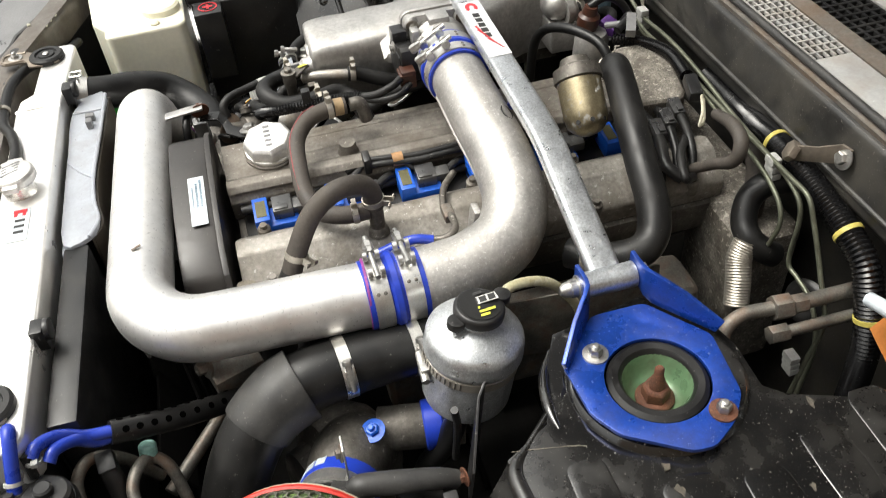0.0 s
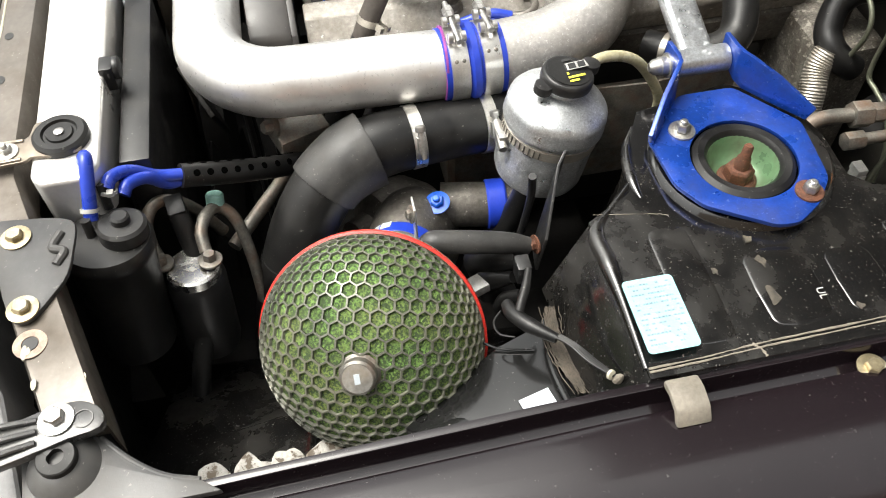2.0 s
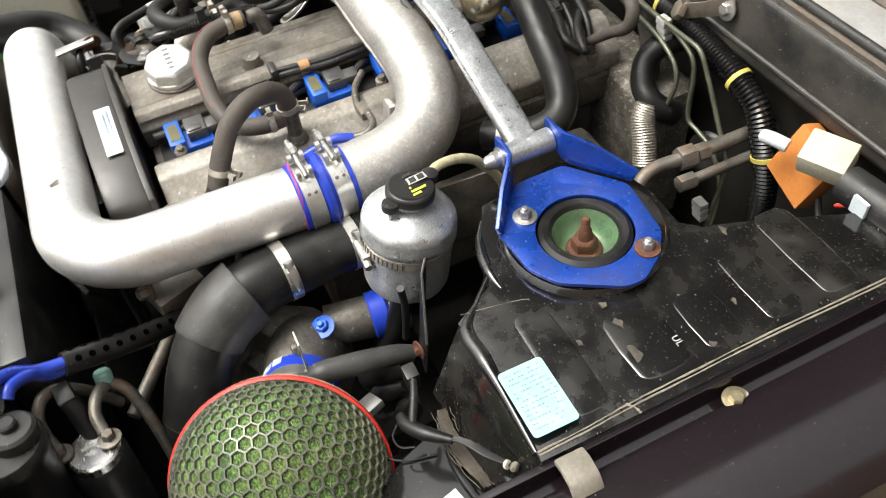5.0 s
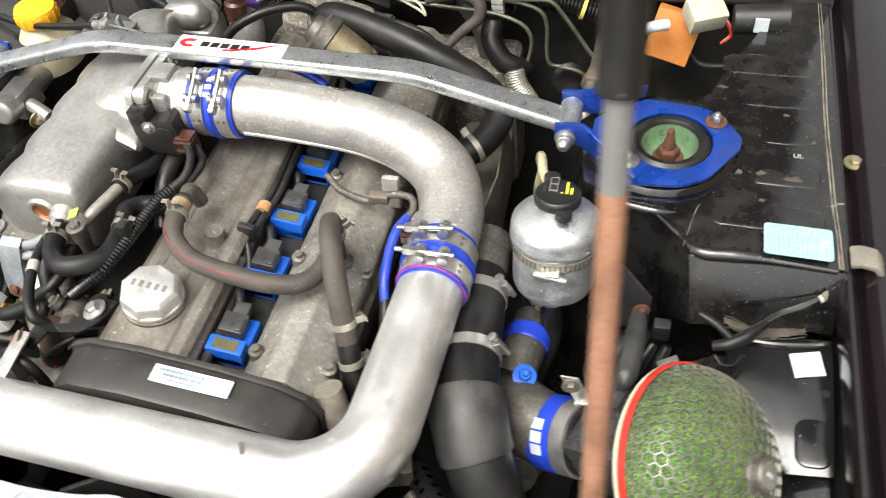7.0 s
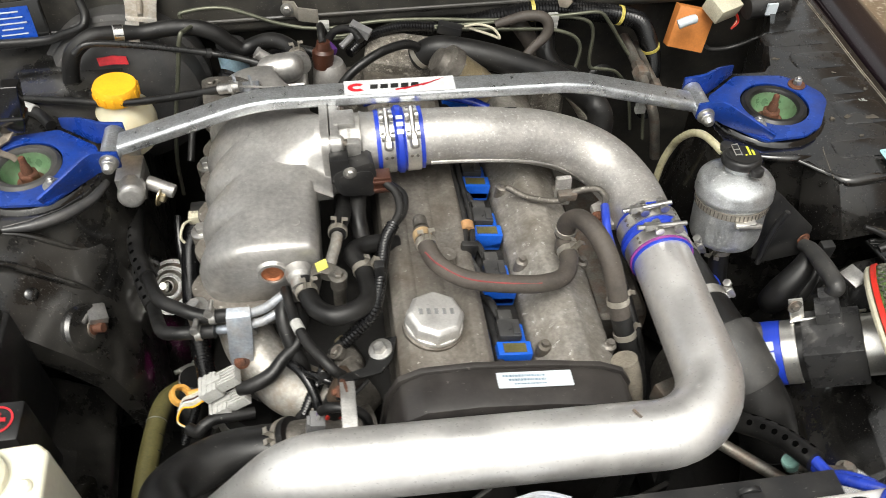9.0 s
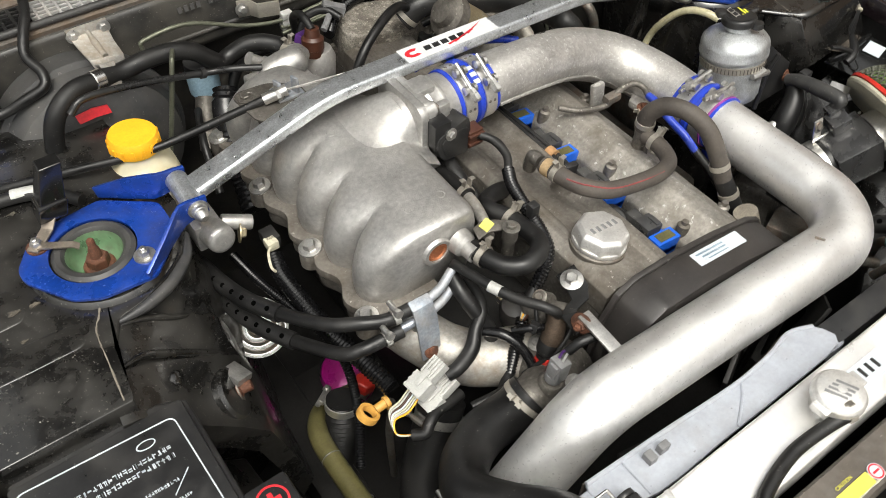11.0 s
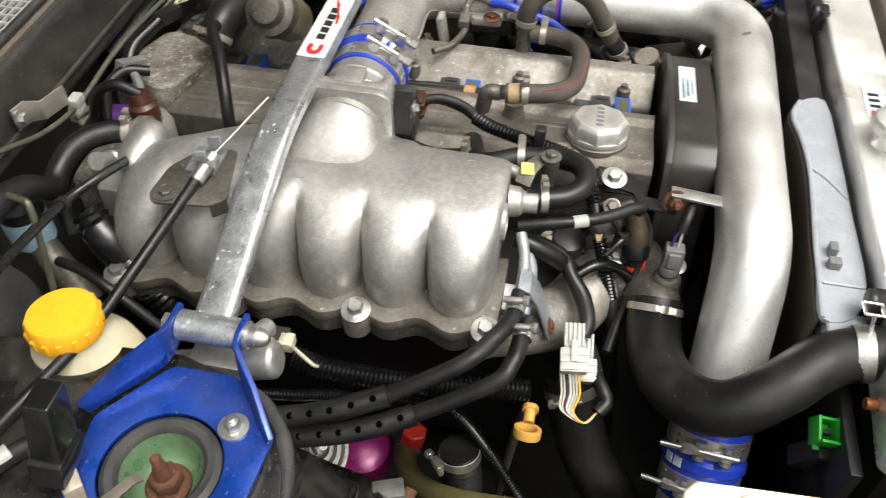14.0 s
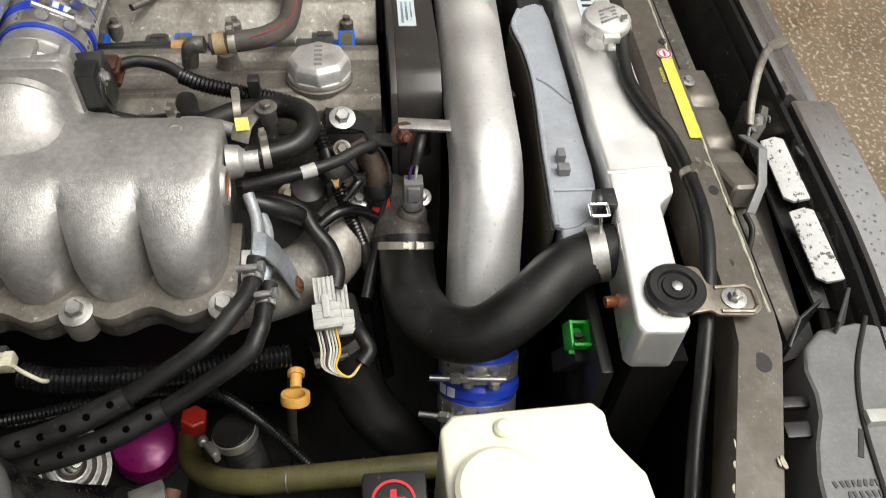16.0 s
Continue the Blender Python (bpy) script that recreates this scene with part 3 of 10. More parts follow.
def apron(s):
    # the -X wing takes the copy with the sheen coloured in
    paint = BODY if s > 0 else BODY_SHEEN
    ob = thing("inner_apron", (s * 0.6, 0.05, 0.5), "dusty black painted inner wing with strut tower and seam sealer", "inner wing", kind="structure")
    X = lambda pts: [(s * x, y) for x, y in pts]  # noqa: E731
    if s > 0:
        front = [(0.530, -0.112), (0.555, -0.158), (0.60, -0.157), (0.65, -0.158), (0.712, -0.159)]
    else:
        front = SHELF_M
    rear = [(0.712, 0.34), (0.665, 0.34), (0.618, 0.23), (0.596, 0.182), (0.581, 0.146), (0.567, 0.108), (0.550, 0.090), (0.500, 0.092), (0.450, 0.080)] if s > 0 else [(0.712, 0.34), (0.44, 0.34), (0.415, 0.11)]
    shelf = X(([(0.425, -0.03), (0.432, -0.070), (0.470, -0.090)] if s > 0 else [(0.425, -0.02), (0.440, -0.050), (0.470, -0.076), (0.505, -0.092)]) + front + rear + [(0.412, 0.03)])
    ring = []
    for x, y in shelf:
        a = math.atan2(y, x - s * 0.523)
        ring.append((s * 0.523 + 0.072 * math.cos(a), 0.072 * math.sin(a)))
    part("shelf", G().plate(shelf, ring, 0.45, 0.820), paint, ob, bevel=0.010, seg=3)
    # raised tower cap
    part("strut_tower", G().lathe((s * 0.513, 0.002, 0.40), (0, 0, 1), [(0.150, 0), (0.122, 0.25), (0.100, 0.36), (0.089, 0.408), (0.085, 0.4205), (0.080, 0.4255), (0.052, 0.4260), (0.050, 0.40)], 48, cap=False), paint, ob)
    # pressed beads across the shelf
    for x0, x1, y, w in ((0.572, 0.694, -0.096, 0.0125), (0.612, 0.692, -0.019, 0.0185), (0.622, 0.692, 0.044, 0.014), (0.60, 0.692, 0.110, 0.014), (0.58, 0.692, 0.172, 0.014)):
        line = spline([(s * x0, y, 0.8187), (s * (x0 + 0.012), y, 0.820), (s * (x0 + x1) / 2, y, 0.8206), (s * (x1 - 0.01), y, 0.820), (s * x1, y, 0.8187)], 5)
        part("pressed_bead", G().tube(line, [w * 0.9, w * 1.4, w * 1.5, w * 1.4, w * 0.9], 32, flat=0.065), paint, ob)
    # dried mud splashes
    rnd = random.Random(40 + s)
    for x, y, r in ((0.662, -0.036, 0.010), (0.603, -0.031, 0.006), (0.626, -0.030, 0.007), (0.628, -0.072, 0.004), (0.580, 0.120, 0.006), (0.684, 0.030, 0.005), (0.655, 0.075, 0.004)):
        spl = [(s * x + r * math.cos(a) * rnd.uniform(0.4, 1.3), y + 0.6 * r * math.sin(a) * rnd.uniform(0.4, 1.3)) for a in [j * math.pi / 5 for j in range(10)]]
        part("mud_splash", G().prism(smooth_poly(spl, 3), 0.8203, 0.8223 if y < -0.02 and y > -0.04 else 0.8209), MUD, ob, "dried tan mud splash")
    # seam sealer, laid unevenly
    rnd = random.Random(5 + s)
    g = G()
    seams = [([(0.7035, -0.158), (0.7025, -0.11), (0.7000, -0.065), (0.6990, 0.002), (0.698, 0.08), (0.700, 0.20), (0.70, 0.33)], 0.0012), ([(0.7065, -0.158), (0.7055, -0.11), (0.7035, -0.065), (0.7025, 0.002), (0.7015, 0.08), (0.7035, 0.20), (0.7035, 0.33)], 0.0011), ([(0.699, -0.071), (0.7045, -0.066), (0.712, -0.064)], 0.0016)]
    if s > 0:
        seams += [([(0.548, -0.152), (0.551, -0.135), (0.558, -0.100), (0.562, -0.088)], 0.0005)]
    else:
        seams += [([(0.545, -0.070), (0.552, -0.085), (0.562, -0.105), (0.566, -0.150), (0.570, -0.20)], 0.0013)]
    for line, thick in seams:
        path = [V(s * x, y, 0.8205) for x, y in line]
        path = [q + V(rnd.uniform(-0.0002, 0.0002), rnd.uniform(-0.0002, 0.0002), 0) for q in spline(path, 10)]
        g.tube(path, [0.75 * thick * rnd.uniform(0.5, 1.4) for _ in range(24)], 8, flat=0.6)
    part("seam_sealer", g, SEALER, ob, "beige seam sealer bead")
    if s > 0:
        # pressed face that falls away in front of the shelf
        lo_ = [V(0.535, -0.150, 0.700), V(0.568, -0.196, 0.745), V(0.622, -0.196, 0.752), V(0.690, -0.190, 0.752), V(0.712, -0.190, 0.750)]
        hi_ = [V(0.528, -0.108, 0.815), V(0.556, -0.1555, 0.8165), V(0.62, -0.1555, 0.8165), V(0.69, -0.1565, 0.8165), V(0.712, -0.1565, 0.8165)]
        part("front_slope", G().sheet(lo_, hi_, 0.004), paint, ob, bevel=0.001)
        part("crease", G().tube(spline([V(0.512, -0.100, 0.8165), V(0.545, -0.135, 0.8165), V(0.566, -0.1545, 0.8170), V(0.60, -0.1550, 0.8180), V(0.64, -0.1555, 0.8180), V(0.702, -0.158, 0.8165)], 8), [0.004, 0.004, 0.0075, 0.0080, 0.0050, 0.0036], 14), paint, ob)
        part("crease", G().tube(spline([V(0.446, -0.078, 0.812), V(0.478, -0.096, 0.8175), V(0.515, -0.104, 0.8185), V(0.548, -0.102, 0.817)], 8), [0.003, 0.0055, 0.006, 0.001], 12), paint, ob)
    else:
        # pressed flank that falls from the shelf towards the engine, with two creases
        flank = (
            (-0.070, ((0.535, 0.812), (0.500, 0.800), (0.470, 0.772), (0.440, 0.745), (0.420, 0.680), (0.405, 0.56))),
            (-0.105, ((0.548, 0.820), (0.505, 0.792), (0.472, 0.750), (0.436, 0.715), (0.416, 0.640), (0.400, 0.52))),
            (-0.135, ((0.556, 0.818), (0.518, 0.786), (0.467, 0.733), (0.430, 0.690), (0.412, 0.620), (0.395, 0.50))),
            (-0.165, ((0.562, 0.810), (0.513, 0.752), (0.462, 0.704), (0.434, 0.665), (0.414, 0.590), (0.395, 0.48))),
            (-0.215, ((0.566, 0.800), (0.516, 0.735), (0.468, 0.680), (0.440, 0.640), (0.420, 0.560), (0.400, 0.46))),
        )
        part("flank", G().rings([[V(-row[0][0] - 0.016, y, min(0.8190, row[0][1] + 0.003))] + [V(-x, y, z) for x, z in row] + [V(-x - 0.02, y, z - 0.03) for x, z in reversed(row)] for y, row in flank]), paint, ob, angle=60)
        part("crease", G().tube(spline([(-0.566, -0.160, 0.8155), (-0.535, -0.146, 0.802), (-0.510, -0.140, 0.779), (-0.467, -0.133, 0.734), (-0.450, -0.127, 0.714)], 8), [0.001, 0.0045, 0.005, 0.0045, 0.001], 12), paint, ob)
        part("crease", G().tube(spline([(-0.560, -0.108, 0.818), (-0.525, -0.100, 0.806), (-0.495, -0.096, 0.786), (-0.470, -0.088, 0.758), (-0.455, -0.08, 0.748)], 8), [0.001, 0.004, 0.004, 0.003, 0.001], 12), paint, ob)
        part("tower_lip", G().tube(spline([(-0.424, -0.016, 0.806), (-0.438, -0.050, 0.808), (-0.469, -0.078, 0.810), (-0.505, -0.094, 0.812), (-0.545, -0.103, 0.817)], 8), [0.006, 0.007, 0.008, 0.007, 0.002], 14), SUPPORT, ob, "scuffed grey welded lip of the tower")
        part("dimple", G().lathe((-0.511, -0.160, 0.7555), (0.6, -0.45, 0.6), [(0.010, -0.004), (0.009, 0.001), (0.005, 0.0035), (0.0, 0.004)], 24), paint, ob)
    # lower front panel beside the filter or battery
    top = [V(s * x, y, z) for x, y, z in ((0.44, -0.58, 0.52), (0.60, -0.60, 0.62), (0.712, -0.52, 0.70), (0.712, -0.205, 0.735), (0.60, -0.205, 0.70), (0.47, -0.16, 0.52))]
    low = [q - V(0, 0, 0.03) for q in top]
    part("front_panel", G().rings([low, top]), paint, ob, bevel=0.006)
    return ob


apron_p = apron(1)
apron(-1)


def fender(s):
    ob = thing("front_wing", (s * 0.8, 0, 0.4), "dark purple glossy painted front wing with folded inner lip", "car wing", kind="structure")
    prof = [(0.708, 0.780), (0.710, 0.812), (0.717, 0.812), (0.719, 0.792), (0.727, 0.788), (0.732, 0.803), (0.745, 0.807), (0.80, 0.800), (0.84, 0.775), (0.86, 0.72), (0.868, 0.45), (0.862, 0.45), (0.853, 0.715), (0.834, 0.765), (0.797, 0.79), (0.735, 0.79), (0.727, 0.779)]
    rings = []
    for y, k, dz in ((-0.60, 0.004, -0.014), (-0.45, 0.002, -0.008), (-0.2, 0, 0), (0.1, 0, 0.004), (0.4, 0, 0.01), (0.75, 0, 0.02)):
        rings.append([V(s * (x + k), y, z + dz) for x, z in prof])
    part("panel", G().rings(rings), FENDER, ob, bevel=0.0015)
    return ob


fender_p = fender(1)
fender(-1)


# radiator support: a swept pressed beam
def beam_y(x):
    a = abs(x)
    return -0.682 if a < 0.38 else -0.682 + (a - 0.38) * 0.33


support = thing("radiator_support", (0, -0.68, 0.70), "dusty dark painted front crossmember with holes and weld line", "crossmember", kind="structure")
xs = [-0.72 + 0.03 * k for k in range(47)]
rings = []
for x in xs:
    y, w = beam_y(x), 0.0225
    rings.append([V(x, y + a * w, z) for a, z in ((-1, 0.765), (-1, 0.808), (-0.86, 0.815), (0.86, 0.818), (1, 0.812), (1, 0.765), (0.9, 0.765), (0.9, 0.80), (-0.9, 0.80), (-0.9, 0.765))])
part("beam", G().rings(rings), SUPPORT_TOP, support, angle=30)
rnd = random.Random(3)
path = [V(x, beam_y(x) - 0.0145 + rnd.uniform(-0.0006, 0.0006), 0.8158) for x in [-0.36 + 0.01 * k for k in range(73)]]
part("weld_line", G().tube(path, [0.0012 + rnd.uniform(-0.0005, 0.0008) for _ in range(73)], 6, flat=0.6), CHIP, support)
for x, dy, r in ((-0.218, -0.006, 0.006), (0.010, -0.012, 0.0055), (0.245, -0.006, 0.0065), (0.173, -0.004, 0.006), (0.306, -0.014, 0.0075), (0.413, -0.010, 0.009), (-0.409, -0.002, 0.0095), (-0.306, 0.004, 0.004)):
    part("hole", G().lathe((x, beam_y(x) + dy, 0.8165), (0, 0, 1), [(r, 0), (r, 0.0003)], 20, squash=0.8), INK_BLACK, support)
rnd = random.Random(13)
for k in range(14):
    x = rnd.choice((rnd.uniform(-0.60, -0.20), rnd.uniform(0.30, 0.62)))
    w, h = rnd.uniform(0.003, 0.009), rnd.uniform(0.0012, 0.003)
    y = beam_y(x) + rnd.choice((-0.0185, 0.0190, -0.015))
    part("paint_chip", G().prism(smooth_poly([(x + w * math.cos(a) * rnd.uniform(0.6, 1.1), y + h * math.sin(a) * rnd.uniform(0.6, 1.1)) for a in [j * math.pi / 3 for j in range(6)]], 2), 0.8162, 0.8176), CHIP, support)
lab = part("caution_label", G().prism(rounded(0.125, 0.013, 0.002), 0, 0.0006, axes((-0.085, -0.690, 0.8175), (1, 0.0, 0), (0, 1, 0))), YELLOW_LABEL, support, "faded yellow caution strip")
words("caution_text", "CAUTION", 0.0052, axes((-0.050, -0.6790, 0.8183), (1, 0, 0), (0, 1, 0)), YELLOW_LABEL, support)
em = part("emblem", G().lathe((-0.014, -0.6895, 0.8178), (0, 0, 1), [(0.0085, 0), (0.0085, 0.0006)], 28), LABEL, support, "small white round warning emblem")
part("emblem_ring", G().plate(circle(0.0078, 28, -0.014, -0.6895), circle(0.0062, 28, -0.014, -0.6895), 0.8184, 0.8187).box((-0.014, -0.6895, 0.8186), (0.009, 0.0022, 0.0004)), INK_RED, em)

# ---- engine: tilted a little towards the turbo side ----
TILT = radians(8)


def E(u, y, w):
    """A place on the engine: u across from the plug valley, y along, w above the covers."""
    return V(0.073 + u * math.cos(TILT) + w * math.sin(TILT), y, 0.768 - u * math.sin(TILT) + w * math.cos(TILT))


EM = Matrix.Translation((0.073, 0, 0.768)) @ pose(0, 0, 0, 0, math.degrees(TILT), 0)
UP = EM.to_3x3() @ V(0, 0, 1)
engine = thing("engine", (0.07, -0.05, 0.4), "dirty cast aluminium straight-six engine with twin cam covers", "car engine")
g = G()
for c, s in (((0.0, -0.06, -0.20), (0.24, 0.60, 0.30)), ((0.0, -0.06, -0.055), (0.27, 0.62, 0.05))):
    g.box(EM @ V(*c), s, EM)
part("cylinder_head", g, GREASY, engine, bevel=0.006)


part("block", G().prism([(-0.205, -0.255), (-0.175, -0.285), (-0.06, -0.33), (0.19, -0.33), (0.20, 0.22), (-0.195, 0.20), (-0.200, -0.06)], 0.40, 0.672), DARK, engine, "grimy dark engine block", bevel=0.012)


def cover(u0, u1, y0, y1, top, name, crest):
    prof = [(u0, -0.03), (u0, top - 0.012), (u0 + 0.012, top), (crest - 0.014, top + 0.001), (crest - 0.006, top + 0.008), (crest + 0.006, top + 0.008), (crest + 0.014, top + 0.001), (u1 - 0.012, top), (u1, top - 0.012), (u1, -0.03)]
    rings = [[E(u, y, w) for u, w in prof] for y in (y0, y1)]
    return part(name, G().rings(rings), COVER, engine, bevel=0.004, angle=40)


cover(-0.135, -0.022, -0.372, 0.23, 0.012, "intake_cam_cover", -0.040)
prof = [(0.030, -0.03), (0.030, -0.010), (0.036, -0.004), (0.056, 0.017), (0.064, 0.024), (0.088, 0.024), (0.098, 0.016), (0.120, 0.006), (0.128, -0.002), (0.128, -0.03)]
part("exhaust_cam_cover", G().rings([[E(u, y, w) for u, w in prof] for y in (-0.372, 0.26)]), COVER_WORN, engine, bevel=0.004, angle=40)
# valley floor between the covers, in near-black
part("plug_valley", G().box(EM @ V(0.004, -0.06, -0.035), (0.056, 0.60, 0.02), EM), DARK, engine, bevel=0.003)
part("valley_loom", G().tube(spline([EM @ V(-0.014 + 0.004 * math.sin(9 * k), -0.36 + 0.06 * k, -0.010 + 0.003 * math.cos(7 * k)) for k in range(11)], 6), 0.0062, 12), PLASTIC, engine, "black taped coil harness")
for y in (-0.335, -0.20, -0.06, 0.08, 0.215):
    for u, w in ((0.040, -0.010), (0.123, -0.012)):
        part("bolt_boss", G().lathe(E(u, y, w), UP, [(0.0085, 0), (0.0085, 0.020), (0.006, 0.022), (0.0045, 0.022), (0.0045, 0.027)], 14), COVER, engine)
# raised ribs on the intake cover
for u, top in ((-0.110, 0.0125), (-0.074, 0.0125)):
    part("cover_rib", G().tube([E(u, -0.36, top - 0.004), E(u, -0.30, top - 0.002), E(u, 0.18, top - 0.002), E(u, 0.22, top - 0.006)], 0.006, 12, flat=0.55), COVER, engine)
part("hose_spigot", G().lathe(E(-0.062, -0.205, 0.008), UP, [(0.017, 0), (0.014, 0.006), (0.012, 0.010), (0.011, 0.022)], 24), COVER, engine)

# timing cover in black plastic
tc = part("timing_cover", G().rings([[E(u, y, w) for u, w in ((-0.150, -0.20), (-0.150, -0.01), (-0.140, 0.022), (-0.118, 0.038), (-0.06, 0.046), (0.02, 0.046), (0.085, 0.040), (0.115, 0.028), (0.130, 0.006), (0.134, -0.20))] for y in (-0.438, -0.388)]), TIMING, engine, "brown-black moulded timing belt cover", bevel=0.006, angle=40)
part("rim", G().rings([[E(u, y, w) for u, w in ((-0.154, -0.20), (-0.154, -0.01), (-0.143, 0.025), (-0.119, 0.041), (-0.06, 0.049), (0.02, 0.049), (0.087, 0.043), (0.118, 0.030), (0.134, 0.007), (0.138, -0.20))] for y in (-0.389, -0.382)]), TIMING, tc, bevel=0.001)
lab = part("label", G().prism(rounded(0.085, 0.020, 0.001, 2), 0, 0.0006, axes(E(0.004, -0.4055, 0.0463), EM.to_3x3() @ V(1, 0, 0.02), (0, 1, 0))), LABEL, tc, "white printed specification sticker")
g = G()
rnd = random.Random(17)
for k in range(3):
    u = -0.032 + 0.006 * k
    while u < 0.040:
        w = rnd.uniform(0.0012, 0.0034)
        g.box(EM @ V(u + w / 2, -0.4005 - 0.0052 * k, 0.0470), (w, 0.0026 if k < 2 else 0.0016, 0.0003), EM)
        u += w + 0.0009
part("print", g, LABEL_INK, lab)
for u, y, w in ((-0.125, -0.4385, -0.005), (0.105, -0.4385, -0.03)):
    part("cover_screw", G().bolt(E(u, y, w), (0, -1, 0), 0.006, 0.008), RUSTY, tc)

# oil filler cap, eight-sided
cap = thing("oil_filler_cap", E(-0.092, -0.306, 0.012), "satin silver eight-sided oil filler cap on the cam cover", "oil cap")
c0 = E(-0.092, -0.306, 0.010)
part("neck", G().lathe(c0, UP, [(0.036, 0), (0.036, 0.006), (0.033, 0.008)], 40), COVER, cap)
body = part("cap_body", G().lathe(c0, UP, [(0.0345, 0.008), (0.0350, 0.020), (0.0335, 0.028), (0.0290, 0.0325)], 8).lathe(c0, UP, [(0.0345, 0.008), (0.0345, 0.014)], 40), SATIN, cap, bevel=0.0015)
g = G()
for k in range(5):
    g.box(c0 + UP * 0.0327 + V(-0.018 + 0.009 * k, 0, 0.0025 - 0.00125 * k), (0.0042, 0.0085, 0.0006), EM)
part("lettering_bars", g, GREY_PLASTIC, body)


# ignition coils with blue connectors
def coil(y):
    c = thing("ignition_coil", E(0.004, y, -0.02), "blue plastic ignition coil with grey plug in the cam valley", "ignition coil", "ignition coils")
    part("case", G().box(EM @ V(0.004, y + 0.008, -0.014), (0.042, 0.056, 0.016), EM).box(EM @ V(0.004, y - 0.010, -0.006), (0.042, 0.020, 0.026), EM), BLUE_COIL, c, "bright blue plastic housing", bevel=0.002)
    part("window", G().box(EM @ V(0.004, y - 0.010, 0.0072), (0.028, 0.013, 0.001), EM), OLIVE, c)
    part("plug", G().box(EM @ V(0.002, y + 0.018, 0.001), (0.028, 0.026, 0.018), EM).box(EM @ V(0.002, y + 0.040, -0.002), (0.018, 0.020, 0.014), EM).box(EM @ V(0.010, y + 0.016, 0.010), (0.009, 0.018, 0.005), EM), METER_PLASTIC, c, "dark plug with lead", bevel=0.002)
    part("lead", G().tube(spline([EM @ V(-0.004, y + 0.048, -0.006), EM @ V(-0.012, y + 0.066, 0.0), EM @ V(-0.022, y + 0.085, -0.012)]), 0.0055, 10), RUBBER, c)


for y in (-0.325, -0.2285, -0.132, -0.0355, 0.061, 0.1575):
    coil(y)


# ---- intake plenum ----
plenum = thing("intake_plenum", (-0.22, -0.03, 0.70), "satin cast aluminium intake plenum with six rounded runners", "intake manifold")
# one casting: a flat deck that rolls over into six lobes
base = [(-0.235, 0.752), (-0.150, 0.760), (-0.140, 0.800), (-0.1405, 0.850), (-0.1435, 0.8630), (-0.1520, 0.8690), (-0.180, 0.8708), (-0.204, 0.8715), (-0.223, 0.8705), (-0.2345, 0.867), (-0.2425, 0.860), (-0.248, 0.851), (-0.2515, 0.841), (-0.2535, 0.830), (-0.254, 0.817), (-0.2545, 0.803), (-0.253, 0.788), (-0.251, 0.773), (-0.250, 0.755)]
amp = [0, 0, 0, 0, 0, 0, 0, 0, 0, 0.0016, 0.0055, 0.0115, 0.0190, 0.0265, 0.0325, 0.0365, 0.0385, 0.0380, 0.036]
rings = []
Y0, PITCH = -0.221, 0.0655
for k in range(6 * 14 + 1):
    y = Y0 + PITCH * k / 14
    d = ((k / 14) % 1) * 2 - 1
    if k == 84:
        d = 1.0
    b = math.sqrt(max(0.0, 1 - 0.985 * d * d))
    end = 1.0
    if k < 3 or k > 81:
        e = (3 - k if k < 3 else k - 81) / 3
        end = 1 - 0.06 * e * e * e
    ring = []
    for i, (x, z) in enumerate(base):
        a, c = V(*base[max(i - 1, 0)], 0), V(*base[min(i + 1, len(base) - 1)], 0)
        t = (c - a).normalized()
        x, z = x + amp[i] * b * t.y * (1 if t.y < 0 else -1), z - amp[i] * b * t.x * (1 if t.y < 0 else -1) * 0.9
        rear = min(1.0, max(0.0, (y - 0.03) / 0.11))
        x -= 0.046 * rear * rear * (3 - 2 * rear) * max(0.0, x + 0.205) / 0.06
        tail = max(0.0, (y - 0.112) / 0.060)
        z -= max(0.0, z - 0.79) * 0.42 * tail * tail
        fall = 0.0065 * max(0.0, -0.02 - y) / 0.2 * min(1.0, max(0.0, (z - 0.80) / 0.06))
        ring.append(V(-0.20 + (x + 0.20) * end, y, 0.81 + (z - fall - 0.81) * end))
    rings.append(ring)
part("casting", G().rings(rings), CAST, plenum, "casting with six rounded runner lobes", angle=62)
# scalloped flange below the runners
edge = []
for k in range(61):
    t = k / 60
    y = -0.232 + 0.41 * t
    edge.append((-0.302 - 0.006 * math.cos(2 * math.pi * (y + 0.188) / 0.066), y))
part("flange", G().prism(edge + [(-0.20, 0.178), (-0.20, -0.232)], 0.757, 0.771), COVER, plenum, bevel=0.003)
part("lower_flange", G().prism([(x + 0.004, y) for x, y in edge] + [(-0.20, 0.178), (-0.20, -0.232)], 0.735, 0.756), GREASY, plenum, bevel=0.002)
for y in (-0.222, -0.092, 0.040, 0.16):
    part("flange_bolt", G().bolt((-0.299, y, 0.771), (-0.15, 0, 1), 0.0085, 0.010, True), STEEL, plenum)
    part("boss", G().lathe((-0.299, y, 0.745), (0, 0, 1), [(0.0145, 0), (0.0150, 0.022), (0.0135, 0.027)], 24), COVER, plenum)
